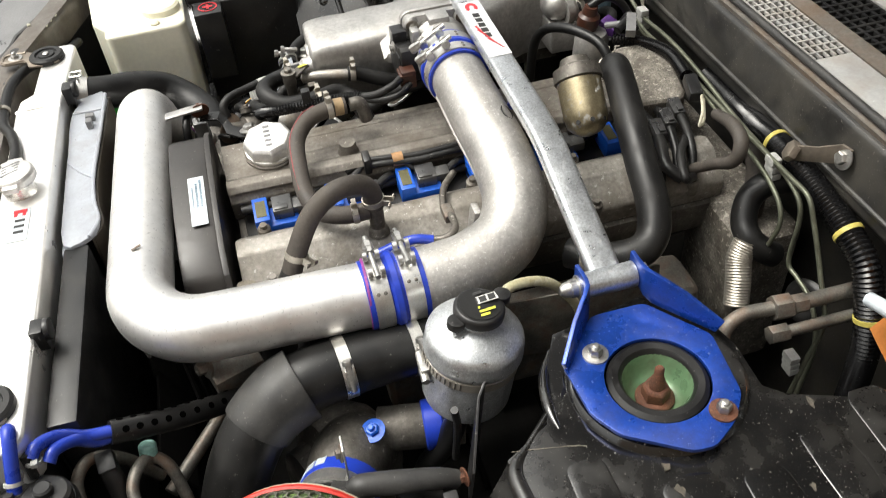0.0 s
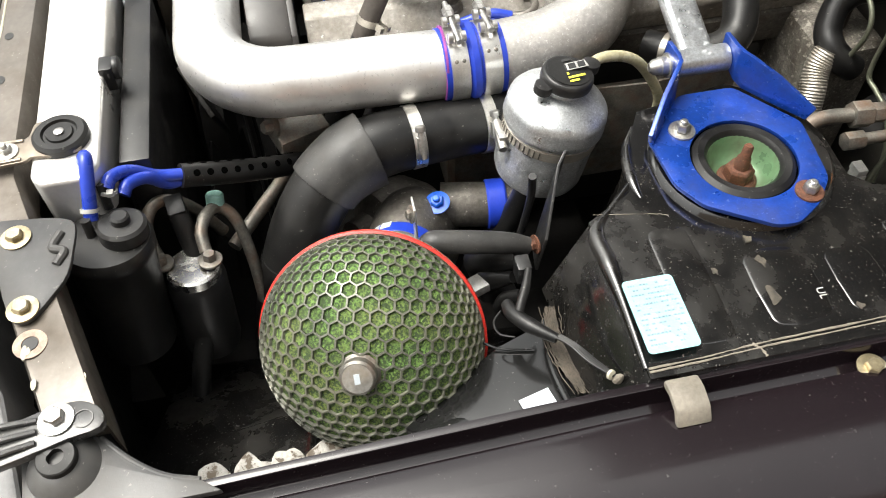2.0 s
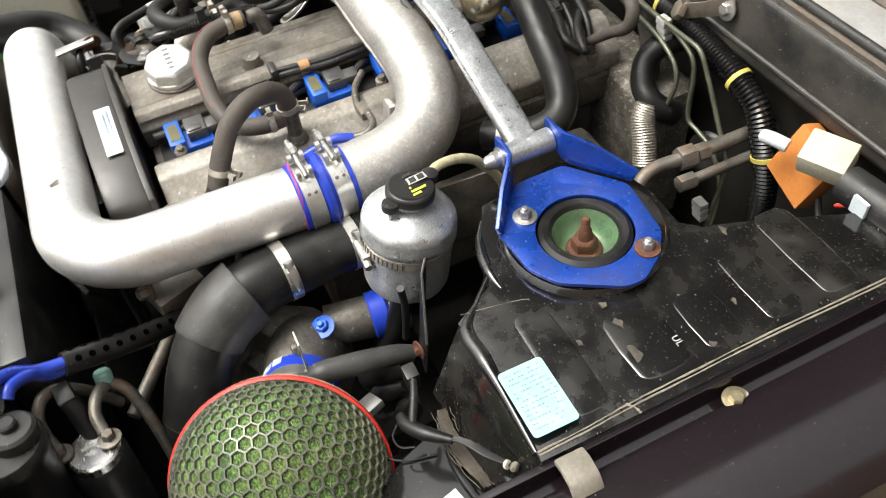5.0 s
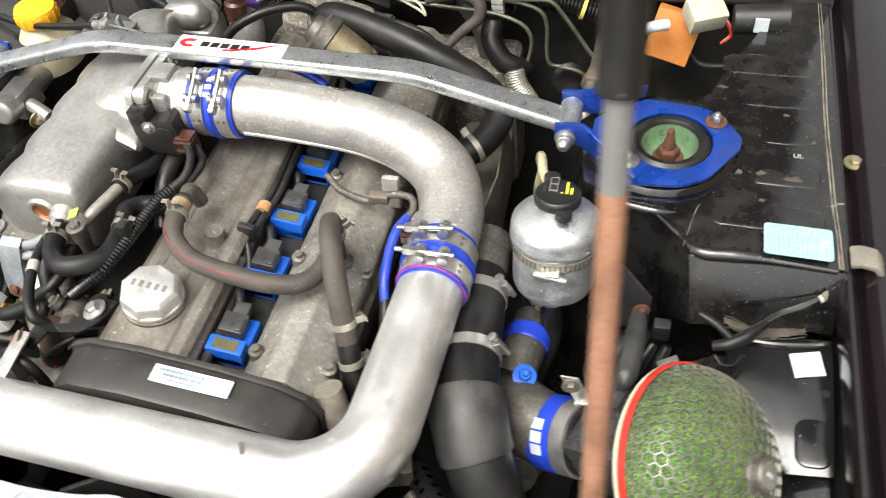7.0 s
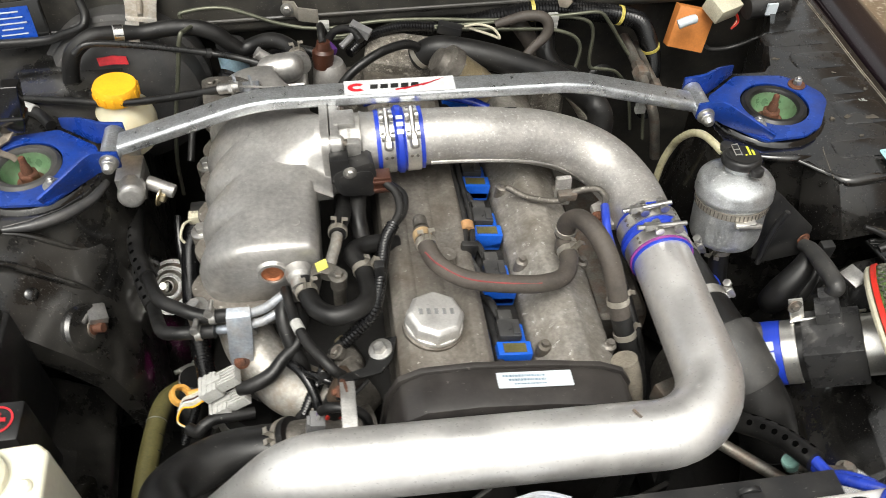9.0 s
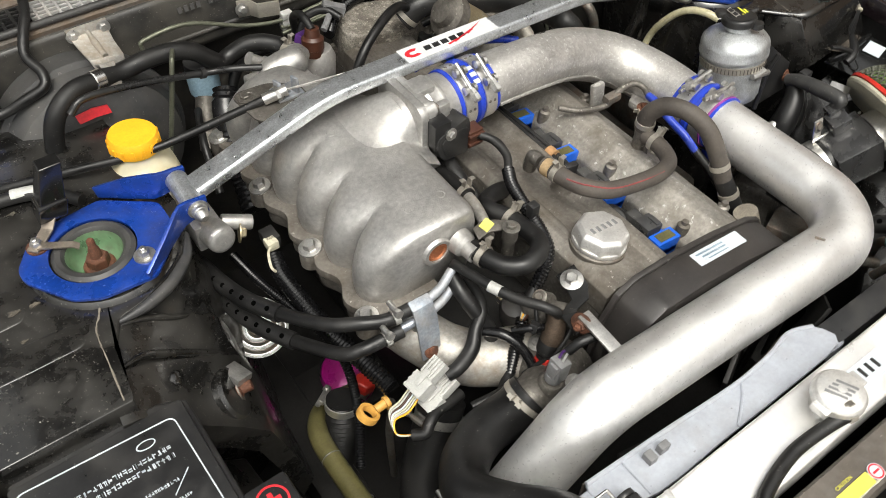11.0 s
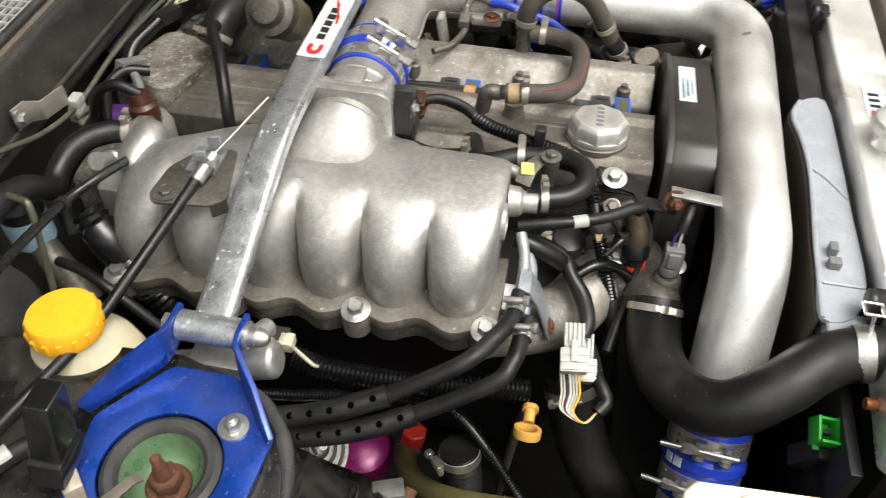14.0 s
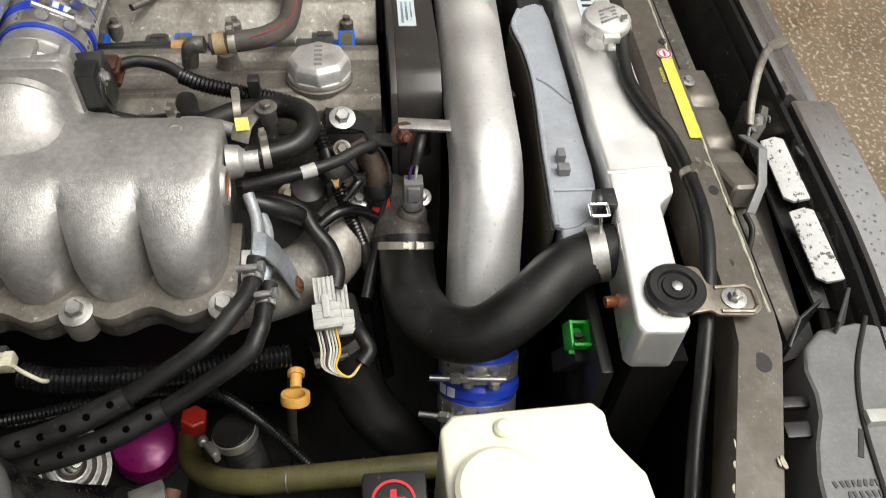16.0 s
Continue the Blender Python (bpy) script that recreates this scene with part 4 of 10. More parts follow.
# front plug
part("plug_boss", G().lathe((-0.199, -0.219, 0.8215), (0, -1, 0), [(0.0215, 0), (0.0190, 0.005), (0.0180, 0.0062), (0.0140, 0.0062), (0.0135, 0.003)], 32), CAST, plenum)
part("core_plug", G().lathe((-0.199, -0.219, 0.8215), (0, -1, 0), [(0.0135, 0), (0.0135, 0.0042), (0.0115, 0.0050), (0.0095, 0.0032), (0.0, 0.0030)], 32), COPPER, plenum, "copper coloured core plug")
for x, y, z in ((-0.2113, -0.1824, 0.8645), (-0.1657, -0.182, 0.8635), (-0.219, -0.023, 0.8695)):
    part("casting_boss", G().lathe((x, y, z), (0, 0, 1), [(0.0062, 0), (0.0060, 0.0012), (0.0050, 0.0014), (0.0044, 0.0004), (0.0012, 0.0004), (0.0, 0.0010)], 20), CAST, plenum)
# throttle neck: a swelling of the deck that runs out into the round flange
def neck_rise(x, y):
    """Height of the neck's crown over the plan, blended softly into the deck."""
    k = min(1.0, max(0.0, (x + 0.235) / 0.115))
    half = 0.080 - 0.038 * k ** 0.8
    crown = 0.860 + 0.0375 * k * k * (3 - 2 * k)
    yc = -0.014 - 0.028 * k
    d = (y - yc) / half
    top = 0.8555 + (crown - 0.8555) * math.sqrt(max(0.0, 1 - d * d)) if abs(d) < 1 else 0.8555 - 0.05 * (abs(d) - 1)
    deck = 0.8703 - 0.0065 * max(0.0, -0.02 - y) / 0.2
    deck -= 0.35 * max(0.0, -0.224 - x) + 0.06 * max(0.0, x + 0.175) + 0.6 * max(0.0, x + 0.150)
    rim = min(x + 0.240, 0.078 - abs(y + 0.042))
    deck -= 0.0012 + 0.006 * max(0.0, 1 - rim / 0.014) ** 2
    soft = 0.010
    h = min(1.0, max(0.0, 0.5 + 0.5 * (top - deck) / soft))
    return deck + (top - deck) * h + soft * h * (1 - h)


g = G()
xs = [-0.240 + 0.120 * k / 32 for k in range(33)]
g.rings([[V(x, -0.042 - 0.078 + 0.156 * i / 44, neck_rise(x, -0.042 - 0.078 + 0.156 * i / 44)) for i in range(45)] + [V(x, 0.030, 0.83), V(x, -0.114, 0.83)] for x in xs])
part("throttle_neck", g, CAST, plenum, angle=60)
part("neck_barrel", G().tube([V(-0.133, -0.041, 0.8545), V(-0.116, -0.042, 0.8555)], 0.0425, 44), CAST, plenum)
tb = part("throttle_body", G().lathe((-0.114, -0.042, 0.858), (1, 0, 0.02), [(0.040, 0), (0.041, 0.016), (0.0425, 0.020), (0.0405, 0.026), (0.0405, 0.036), (0.0425, 0.038), (0.0405, 0.042), (0.0395, 0.060)], 40), CAST, plenum, "cast throttle body")
for x, w, c in ((-0.123, 0.100, CAST), (-0.1105, 0.096, CAST)):
    part("flange", G().prism(rounded(w, w, 0.016, 4), -0.0055, 0.0055, axes((x, -0.042, 0.856), (0, 1, 0), (0, 0, 1))), c, tb, bevel=0.0015)
for dy in (-0.036, 0.036):
    for dz in (-0.036, 0.036):
        part("throttle_ear", G().lathe((-0.120, -0.042 + dy, 0.856 + dz), (1, 0, 0), [(0.011, 0), (0.011, 0.017), (0.009, 0.019)], 18), CAST, tb)
        part("throttle_bolt", G().bolt((-0.101, -0.042 + dy, 0.856 + dz), (1, 0, 0), 0.005, 0.005), OLD_STEEL, tb)
part("rib", G().box((-0.098, -0.042, 0.9005), (0.028, 0.030, 0.010)).box((-0.088, -0.078, 0.880), (0.018, 0.012, 0.030)), CAST, tb, bevel=0.003)
tps = part("throttle_sensor", G().prism(smooth_poly([(-0.024, 0.016), (-0.027, -0.004), (-0.018, -0.022), (0.004, -0.026), (0.024, -0.026), (0.025, 0.022), (0.004, 0.022)], 3), 0, 0.028, axes((-0.092, -0.080, 0.852), (1, 0.1, 0), (0, 0.05, 1))).prism(smooth_poly([(-0.018, 0.010), (-0.020, -0.004), (-0.012, -0.017), (0.004, -0.020), (0.020, -0.020), (0.020, 0.012)], 3), 0.028, 0.0295, axes((-0.092, -0.080, 0.852), (1, 0.1, 0), (0, 0.05, 1))).box((-0.108, -0.098, 0.870), (0.024, 0.020, 0.038)), PLASTIC, plenum, "black plastic throttle position sensor", bevel=0.002)
part("sensor_plug", G().box((-0.056, -0.100, 0.842), (0.022, 0.020, 0.026)).box((-0.056, -0.104, 0.849), (0.024, 0.018, 0.004)).box((-0.056, -0.104, 0.836), (0.024, 0.018, 0.004)), BROWN, tps, "brown connector", bevel=0.002)
part("sensor_screw", G().bolt((-0.096, -0.108, 0.868), (0.1, -1, 0.1), 0.005, 0.005), STEEL, tps)
# rear hump with vacuum ports
part("rear_housing", G().box((-0.190, 0.176, 0.797), (0.085, 0.056, 0.05)).lathe((-0.198, 0.166, 0.838), (0.95, -0.05, 0.12), [(0.014, -0.02), (0.0205, -0.006), (0.0225, 0.012), (0.0225, 0.028), (0.0195, 0.040), (0.011, 0.047), (0.0, 0.049)], 28), CAST, plenum, bevel=0.014, seg=3)
part("hose_union", G().lathe((-0.158, 0.172, 0.838), (-0.05, 0.9, 0.02), [(0.0195, 0), (0.0185, 0.012), (0.0125, 0.018), (0.0115, 0.030)], 30), CAST, plenum)
part("vacuum_port", G().lathe((-0.182, 0.198, 0.818), (-0.037, 0.002, 0.029), [(0.0105, 0), (0.0105, 0.022), (0.0085, 0.024), (0.0085, 0.044), (0.0095, 0.045), (0.0095, 0.048)], 24), CAST, plenum)
stub = part("plugged_stub", G().lathe((-0.176, 0.198, 0.799), (-0.85, 0.3, 0.0), [(0.0155, 0), (0.0155, 0.038), (0.0135, 0.040)], 28), CAST, plenum)
part("stub_face", G().lathe((-0.2135, 0.2112, 0.799), (-0.85, 0.3, 0.0), [(0.0132, 0), (0.0132, 0.0025), (0.010, 0.0030)], 24), OLIVE, stub, "dull yellow plug face")


# ---- boost pipes ----
def band_clamp(name, p, axis, r, w, parent, turn, material=None, screw=0.03):
    """A steel band round a hose at p, its tightening screw at the angle turn (degrees)."""
    a = Vector(axis).normalized()
    s, u = frame_of(a)
    b = part(name, G().lathe(Vector(p) - a * (w / 2), a, [(r, 0), (r + 0.0012, 0.0004), (r + 0.0012, w - 0.0004), (r, w)], 40, cap=False), material or STAINLESS, parent, "stainless steel hose clamp")
    d = s * math.cos(radians(turn)) + u * math.sin(radians(turn))
    t = a.cross(d)
    c = Vector(p) + d * (r + 0.005)
    m = axes(c, t, a)
    part("clamp_screw", G().box(c, (screw * 0.6, w * 0.7, 0.008), m).cyl(c + d * 0.002 - t * screw * 0.5, c + d * 0.002 + t * screw * 0.5, 0.0035, n=12).lathe(c + d * 0.002 + t * screw * 0.5, t, [(0.0058, 0), (0.0058, 0.006)], 6), STEEL, b, bevel=0.0008)
    return b


def t_clamp(p, axis, r, w, parent, turn, tail=0.04):
    """A T-bolt clamp with its long threaded bolt."""
    a = Vector(axis).normalized()
    s, u = frame_of(a)
    b = part("t_bolt_clamp", G().lathe(Vector(p) - a * (w / 2), a, [(r, 0), (r + 0.0014, 0.0005), (r + 0.0014, w - 0.0005), (r, w)], 40, cap=False), STAINLESS, parent, "stainless T-bolt hose clamp")
    d = s * math.cos(radians(turn)) + u * math.sin(radians(turn))
    t = a.cross(d)
    c = Vector(p) + d * (r + 0.007)
    g = G()
    for k in (-1, 1):
        for e in (-1, 1):
            g.cyl(c + t * (0.013 * k) + a * (e * w * 0.22), c + t * (0.013 * k) + a * (e * w * 0.46), 0.0058, n=16)
    g.cyl(c - t * 0.024 + d * 0.002, c + t * (0.018 + tail) + d * 0.002, 0.0031, n=12)
    g.lathe(c + t * 0.014 + d * 0.002, t, [(0.0048, 0), (0.0052, 0.007), (0.0062, 0.008), (0.0062, 0.016), (0.0045, 0.018)], 6)
    part("clamp_bolt", g, STEEL, b)
    for e in (-0.2, 0.2):
        for turn2 in (-46, 52):
            q = d * math.cos(radians(turn2)) + t * math.sin(radians(turn2))
            part("rivet", G().lathe(Vector(p) + q * (r + 0.0012) + a * (e * w), q, [(0.0022, 0), (0.0020, 0.0006), (0.0012, 0.0010)], 12), OLD_STEEL, b)
    return b


cast = thing("crossover_pipe", (0.18, -0.08, 0.70), "speckled cast aluminium boost pipe curving over the cam covers", "boost pipe")
path = spline([(-0.010, -0.041, 0.860), (0.035, -0.041, 0.859), (0.095, -0.039, 0.852), (0.160, -0.033, 0.836), (0.216, -0.036, 0.815), (0.258, -0.060, 0.799), (0.280, -0.106, 0.791), (0.285, -0.148, 0.789), (0.286, -0.190, 0.789)], 8)
part("pipe", G().tube(path, [0.0375, 0.0372, 0.0375, 0.0385, 0.0395, 0.0395, 0.0390, 0.0380], 40), CAST_PIPE, cast)
# shallow oval disc in near-black on the pipe's upper side
part("dimple", G().lathe(path[19] + V(0.10, 0.62, 0.78) * 0.0362, (0.10, 0.62, 0.78), [(0.0145, -0.001), (0.0130, 0.0012), (0.0090, 0.0004), (0.0, 0.0002)], 28, squash=0.7), DARK, cast, "dark oval dimple")
seam = []
for i in range(4, 54):
    t = (path[i + 1] - path[i - 1]).normalized()
    r = 0.0372
    seam.append(path[i] + V(t.y, -t.x, 0).normalized() * (0.90 * r) + V(0, 0, -0.44 * r))
part("cast_seam", G().tube(seam, 0.0032, 10), CAST_PIPE, cast, "raised casting seam")
part("bracket", G().box((0.196, -0.082, 0.776), (0.022, 0.010, 0.046), pose(0, 0, 0, -8, 0, 0)).prism([(0.226, -0.118), (0.252, -0.104), (0.262, -0.160), (0.228, -0.158)], 0.768, 0.780), CAST_PIPE, cast, bevel=0.003)
part("bracket_bolt", G().bolt((0.232, -0.145, 0.780), (0, 0, 1), 0.007, 0.006), RUSTY, cast)


def coupling(p0, p1, r, label, cat_group, turns, tail):
    p0, p1 = Vector(p0), Vector(p1)
    a = (p1 - p0).normalized()
    L = (p1 - p0).length
    ob = thing("silicone_coupling", (p0 + p1) / 2, label, "hose coupling", cat_group)
    sl = part("sleeve", G().lathe(p0, a, [(r - 0.002, 0), (r + 0.0015, 0.0), (r + 0.0015, L * 0.40), (r + 0.005, L * 0.45), (r + 0.005, L * 0.55), (r + 0.0015, L * 0.60), (r + 0.0015, L), (r - 0.002, L)], 40, cap=False), BLUE_SIL, ob)
    s, u = frame_of(a)
    for k, tr in zip((0.235, 0.765), turns):
        t_clamp(p0 + a * L * k, a, r + 0.0018, min(L * 0.30, 0.021), ob, tr, tail)
    return ob


PIPE_EDGE = mat("magenta_paint_edge", (0.26, 0.05, 0.24), 0.5)
c1 = coupling((-0.058, -0.0415, 0.859), (0.004, -0.041, 0.860), 0.040, "blue silicone coupling with bright clamps at the throttle body", "silicone couplings", (60, 60), 0.012)
c2 = coupling((0.2860, -0.170, 0.789), (0.2885, -0.237, 0.789), 0.0385, "blue silicone coupling with T-bolt clamps between boost pipes", "silicone couplings", (84, 92), 0.022)
for k in range(3):
    a = radians(128 - 13 * k)
    q = V(0, -math.sin(a - math.pi / 2), math.cos(a - math.pi / 2))
    part("white_logo_bar", G().box(V(-0.027, -0.0413, 0.8595) + q * 0.0452, (0.009, 0.006, 0.0010), axes((0, 0, 0), (1, 0, 0), V(1, 0, 0).cross(q) * -1)), LABEL, c1)
pipe = thing("boost_pipe", (0.1, -0.45, 0.70), "brushed aluminium boost pipe running round the engine front", "boost pipe")
path = bends([(0.2880, -0.205, 0.789), (0.2820, -0.482, 0.795), (-0.178, -0.473, 0.803), (-0.396, -0.455, 0.512)], [0.080, 0.080], 14)
part("pipe", G().tube(path, 0.0372, 40), ALU_PIPE, pipe)
part("edge_ring", G().lathe((0.2872, -0.232, 0.7897), (-0.03, -1, 0.03), [(0.0385, 0), (0.0408, 0.0005), (0.0408, 0.0028), (0.0385, 0.0035)], 40, cap=False), PIPE_EDGE, pipe)
part("ding", G().box((0.174, -0.474, 0.8355), (0.003, 0.012, 0.0008), pose(0, 0, 0, 0, 0, 30)), OLD_STEEL, pipe)
# welded stay that bolts the pipe to the engine
part("stay", G().box((-0.120, -0.418, 0.818), (0.016, 0.062, 0.0035), pose(0, 0, 0, 6, 0, 0)), STEEL, pipe, "bright flat steel stay", bevel=0.0008)
part("stay_bolt", G().bolt((-0.124, -0.392, 0.812), (-0.9, -0.2, 0.25), 0.0075, 0.008, True, 0.006), RUSTY, pipe, "rusty bolt")
c3 = coupling((-0.2830, -0.4643, 0.6628), (-0.3340, -0.4601, 0.5947), 0.0385, "blue silicone coupling with T-bolt clamps on the down pipe", "silicone couplings", (90, 78), 0.034)
hl_ = thing("coil_harness", (0.03, -0.1, 0.79), "black taped coil harness with tan ring on cam cover", "wiring loom")
run = [E(-0.030, -0.215, 0.004), E(-0.034, -0.190, 0.014), E(-0.030, -0.160, 0.016), E(-0.026, -0.120, 0.014), E(-0.028, -0.07, 0.014), E(-0.030, -0.02, 0.014), E(-0.028, 0.04, 0.012)]
part("lead", G().tube(spline(run, 8), 0.0046, 12), PLASTIC, hl_)
part("lead", G().tube(spline([p + UP * 0.001 + V(0.009, 0.0, -0.002) for p in run[1:]], 8), 0.0042, 12), PLASTIC, hl_)
part("tape_ring", G().lathe(E(-0.025, -0.152, 0.0145), (0, 1, 0), [(0.0095, 0), (0.0095, 0.014)], 20), mat("tan_tape", (0.36, 0.2, 0.09), 0.6), hl_, "tan tape ring")
part("clip", G().box(EM @ V(-0.030, -0.186, 0.016), (0.022, 0.010, 0.026), EM), PLASTIC, hl_, bevel=0.003)
part("branch", G().tube(spline([E(-0.032, -0.190, 0.012), E(-0.020, -0.21, 0.004), E(-0.008, -0.24, -0.004)], 8), 0.004, 10), PLASTIC, hl_)
part("branch", G().tube(spline([E(-0.024, -0.14, 0.012), E(-0.012, -0.125, 0.004), E(-0.004, -0.10, -0.004)], 8), 0.004, 10), PLASTIC, hl_)
axis3 = V(-0.0510, 0.0042, -0.0681).normalized()
side3, rise3 = frame_of(axis3)
g = G()
for k in range(2):
    a = radians(32 + 16 * k)
    q = side3 * math.cos(a) + rise3 * math.sin(a)
    g.box(V(-0.3085, -0.4622, 0.6288) + q * 0.0438, (0.009, 0.010, 0.0012), axes((0, 0, 0), q.cross(axis3), axis3))
part("white_letter_blocks", g, LABEL, c3)
part("edge_ring", G().lathe(V(-0.2790, -0.4646, 0.6681), axis3, [(0.0378, 0), (0.0402, 0.0005), (0.0402, 0.0034), (0.0378, 0.004)], 40, cap=False), PIPE_EDGE, pipe)


def bent(pts, r, n=14, steps=8, corr=None, flat=1.0):
    return G().tube(spline(pts, steps), r, n, corr, flat)


def hose(name, pts, r, material, label, category, n=16, corr=None, clamps=(), steps=8):
    """A hose through the points; clamps: (share of its length, angle)."""
    path = spline(pts, steps)
    ob = thing(name, path[0], label, category)
    part("tube", G().tube(path, r, n, corr), material, ob)
    rr = r if not isinstance(r, (list, tuple)) else r[0]
    for at, turn in clamps:
        i = min(max(int(at * (len(path) - 1)), 0), len(path) - 2)
        spring_clamp(path[i], path[i + 1] - path[i], rr, ob, turn)
    return ob


def spring_clamp(p, axis, r, parent, turn, w=0.008):
    a = Vector(axis).normalized()
    s, u = frame_of(a)
    d = s * math.cos(radians(turn)) + u * math.sin(radians(turn))
    t = a.cross(d)
    g = G().lathe(Vector(p) - a * w / 2, a, [(r + 0.0003, 0), (r + 0.0016, 0.0003), (r + 0.0016, w - 0.0003), (r + 0.0003, w)], 32, cap=False)
    for k in (-1, 1):
        c = Vector(p) + d * (r + 0.006) + t * (0.004 * k)
        g.box(c, (0.0014, w, 0.010), axes(c, t, a))
        g.box(c + d * 0.005 + t * 0.003 * k, (0.007, w * 0.7, 0.0014), axes(c, t, a))
    return part("spring_clamp", g, STRAP, parent, "tan spring hose clamp")


# ---- floor of the bay and subframe, in the dark below everything ----
g = G().box((0, -0.15, 0.24), (1.45, 1.2, 0.02))
solid("undertray", g, DARK, "grimy black undertray below the engine", "undertray", "structure", bevel=0.01)
solid("subframe_beam", G().box((0, -0.05, 0.33), (0.9, 0.12, 0.06)), DARK, "grimy black subframe beam under the engine", "subframe", "structure", bevel=0.01)
for s in (-1, 1):
    solid("chassis_rail", G().box((s * 0.36, -0.3, 0.34), (0.07, 0.8, 0.08)), DARK, "grimy black chassis rail beside the engine", "chassis rail", "structure", bevel=0.01)
xs_ = [-0.70 + 0.1 * k for k in range(15)]
solid("front_panel_baffle", G().sheet([(x, beam_y(x) - 0.012, 0.24) for x in xs_], [(x, beam_y(x) - 0.012, 0.762) for x in xs_], 0.006), DARK, "grimy black baffle panel below the crossmember", "baffle", "structure")
g = G()
for s in (-1, 1):
    g.box((s * 0.725, -0.1, 0.5), (0.01, 1.3, 0.56))
solid("wheel_arch_liner", g, DARK, "dark wheel arch liners closing the bay sides", "liner", "structure")

# ---- strut tower bar ----
bar = thing("strut_tower_bar", (0, 0, 0.85), "galvanised flat-oval strut bar with stickers between the blue plates", "strut bar")
path = bends([(-0.402, 0.0, 0.853), (-0.207, 0.002, 0.910), (0.217, 0.002, 0.899), (0.402, 0.0, 0.846)], [0.25, 0.25], 10)
part("tube", G().sweep(path, rounded(0.034, 0.017, 0.0055, 4)), GALV, bar)
for s, z in ((-1, 0.854), (1, 0.848)):
    part("bushing", G().cyl((s * 0.404, -0.027, z), (s * 0.404, 0.027, z), 0.0135, n=28), GALV, bar)
    part("pivot_bolt", G().lathe((s * 0.404, -0.032, z), (0, -1, 0), [(0.0125, 0), (0.0125, 0.002), (0.0095, 0.0025), (0.0095, 0.009), (0.0085, 0.010), (0.0075, 0.016), (0.004, 0.020)], 24), STEEL, bar, "domed plated nut")
    part("pivot_bolt", G().lathe((s * 0.404, 0.032, z), (0, 1, 0), [(0.011, 0), (0.011, 0.002), (0.009, 0.0025), (0.009, 0.009)], 6), STEEL, bar)
st = part("sticker", G().prism(rounded(0.146, 0.0305, 0.001, 2), 0, 0.0004, axes((-0.020, 0.002, 0.9139), (1, 0, -0.026), (0, 1, 0))), mat("white_sticker", (0.62, 0.63, 0.64), 0.25, 0.1, 0.04, 60, 0.03), bar, "white sticker with red and black marks")
g = G()
m = axes((-0.020, 0.002, 0.9145), (1, 0, -0.026), (0, 1, 0))
arc = [(0.0125 * math.cos(radians(a)) - 0.056, 0.0085 * math.sin(radians(a))) for a in range(50, 311, 20)]
inn = [(0.006 * math.cos(radians(a)) - 0.056, 0.0035 * math.sin(radians(a))) for a in range(310, 49, -20)]
part("red_mark", g.prism(arc + inn, 0, 0.0003, m), INK_RED, st)
g = G()
for k in range(5):
    x = -0.034 + 0.0135 * k
    g.prism([(x - 0.0055, -0.0045), (x + 0.0045, -0.0045), (x + 0.0055, 0.0045), (x - 0.0045, 0.0045)], 0, 0.0003, m)
part("black_bars", g, INK_BLACK, st)
g = G()
for x, y, w, a in ((0.018, -0.004, 0.05, 12), (0.030, 0.0, 0.055, 18), (0.045, 0.005, 0.035, 25)):
    q = axes((0, 0, 0), (math.cos(radians(a)), math.sin(radians(a)), 0), (0, 1, 0))
    g.prism([(q @ V(u, v, 0)).to_tuple()[:2] for u, v in ((-w / 2, -0.001), (w / 2, 0.0), (-w / 2, 0.0016))] and [(x + (q @ V(u, v, 0)).x, y + (q @ V(u, v, 0)).y) for u, v in ((-w / 2, -0.0016), (w / 2, 0.0), (-w / 2, 0.0016))], 0.0003, 0.0006, m)
part("red_slash", g, INK_RED, st)


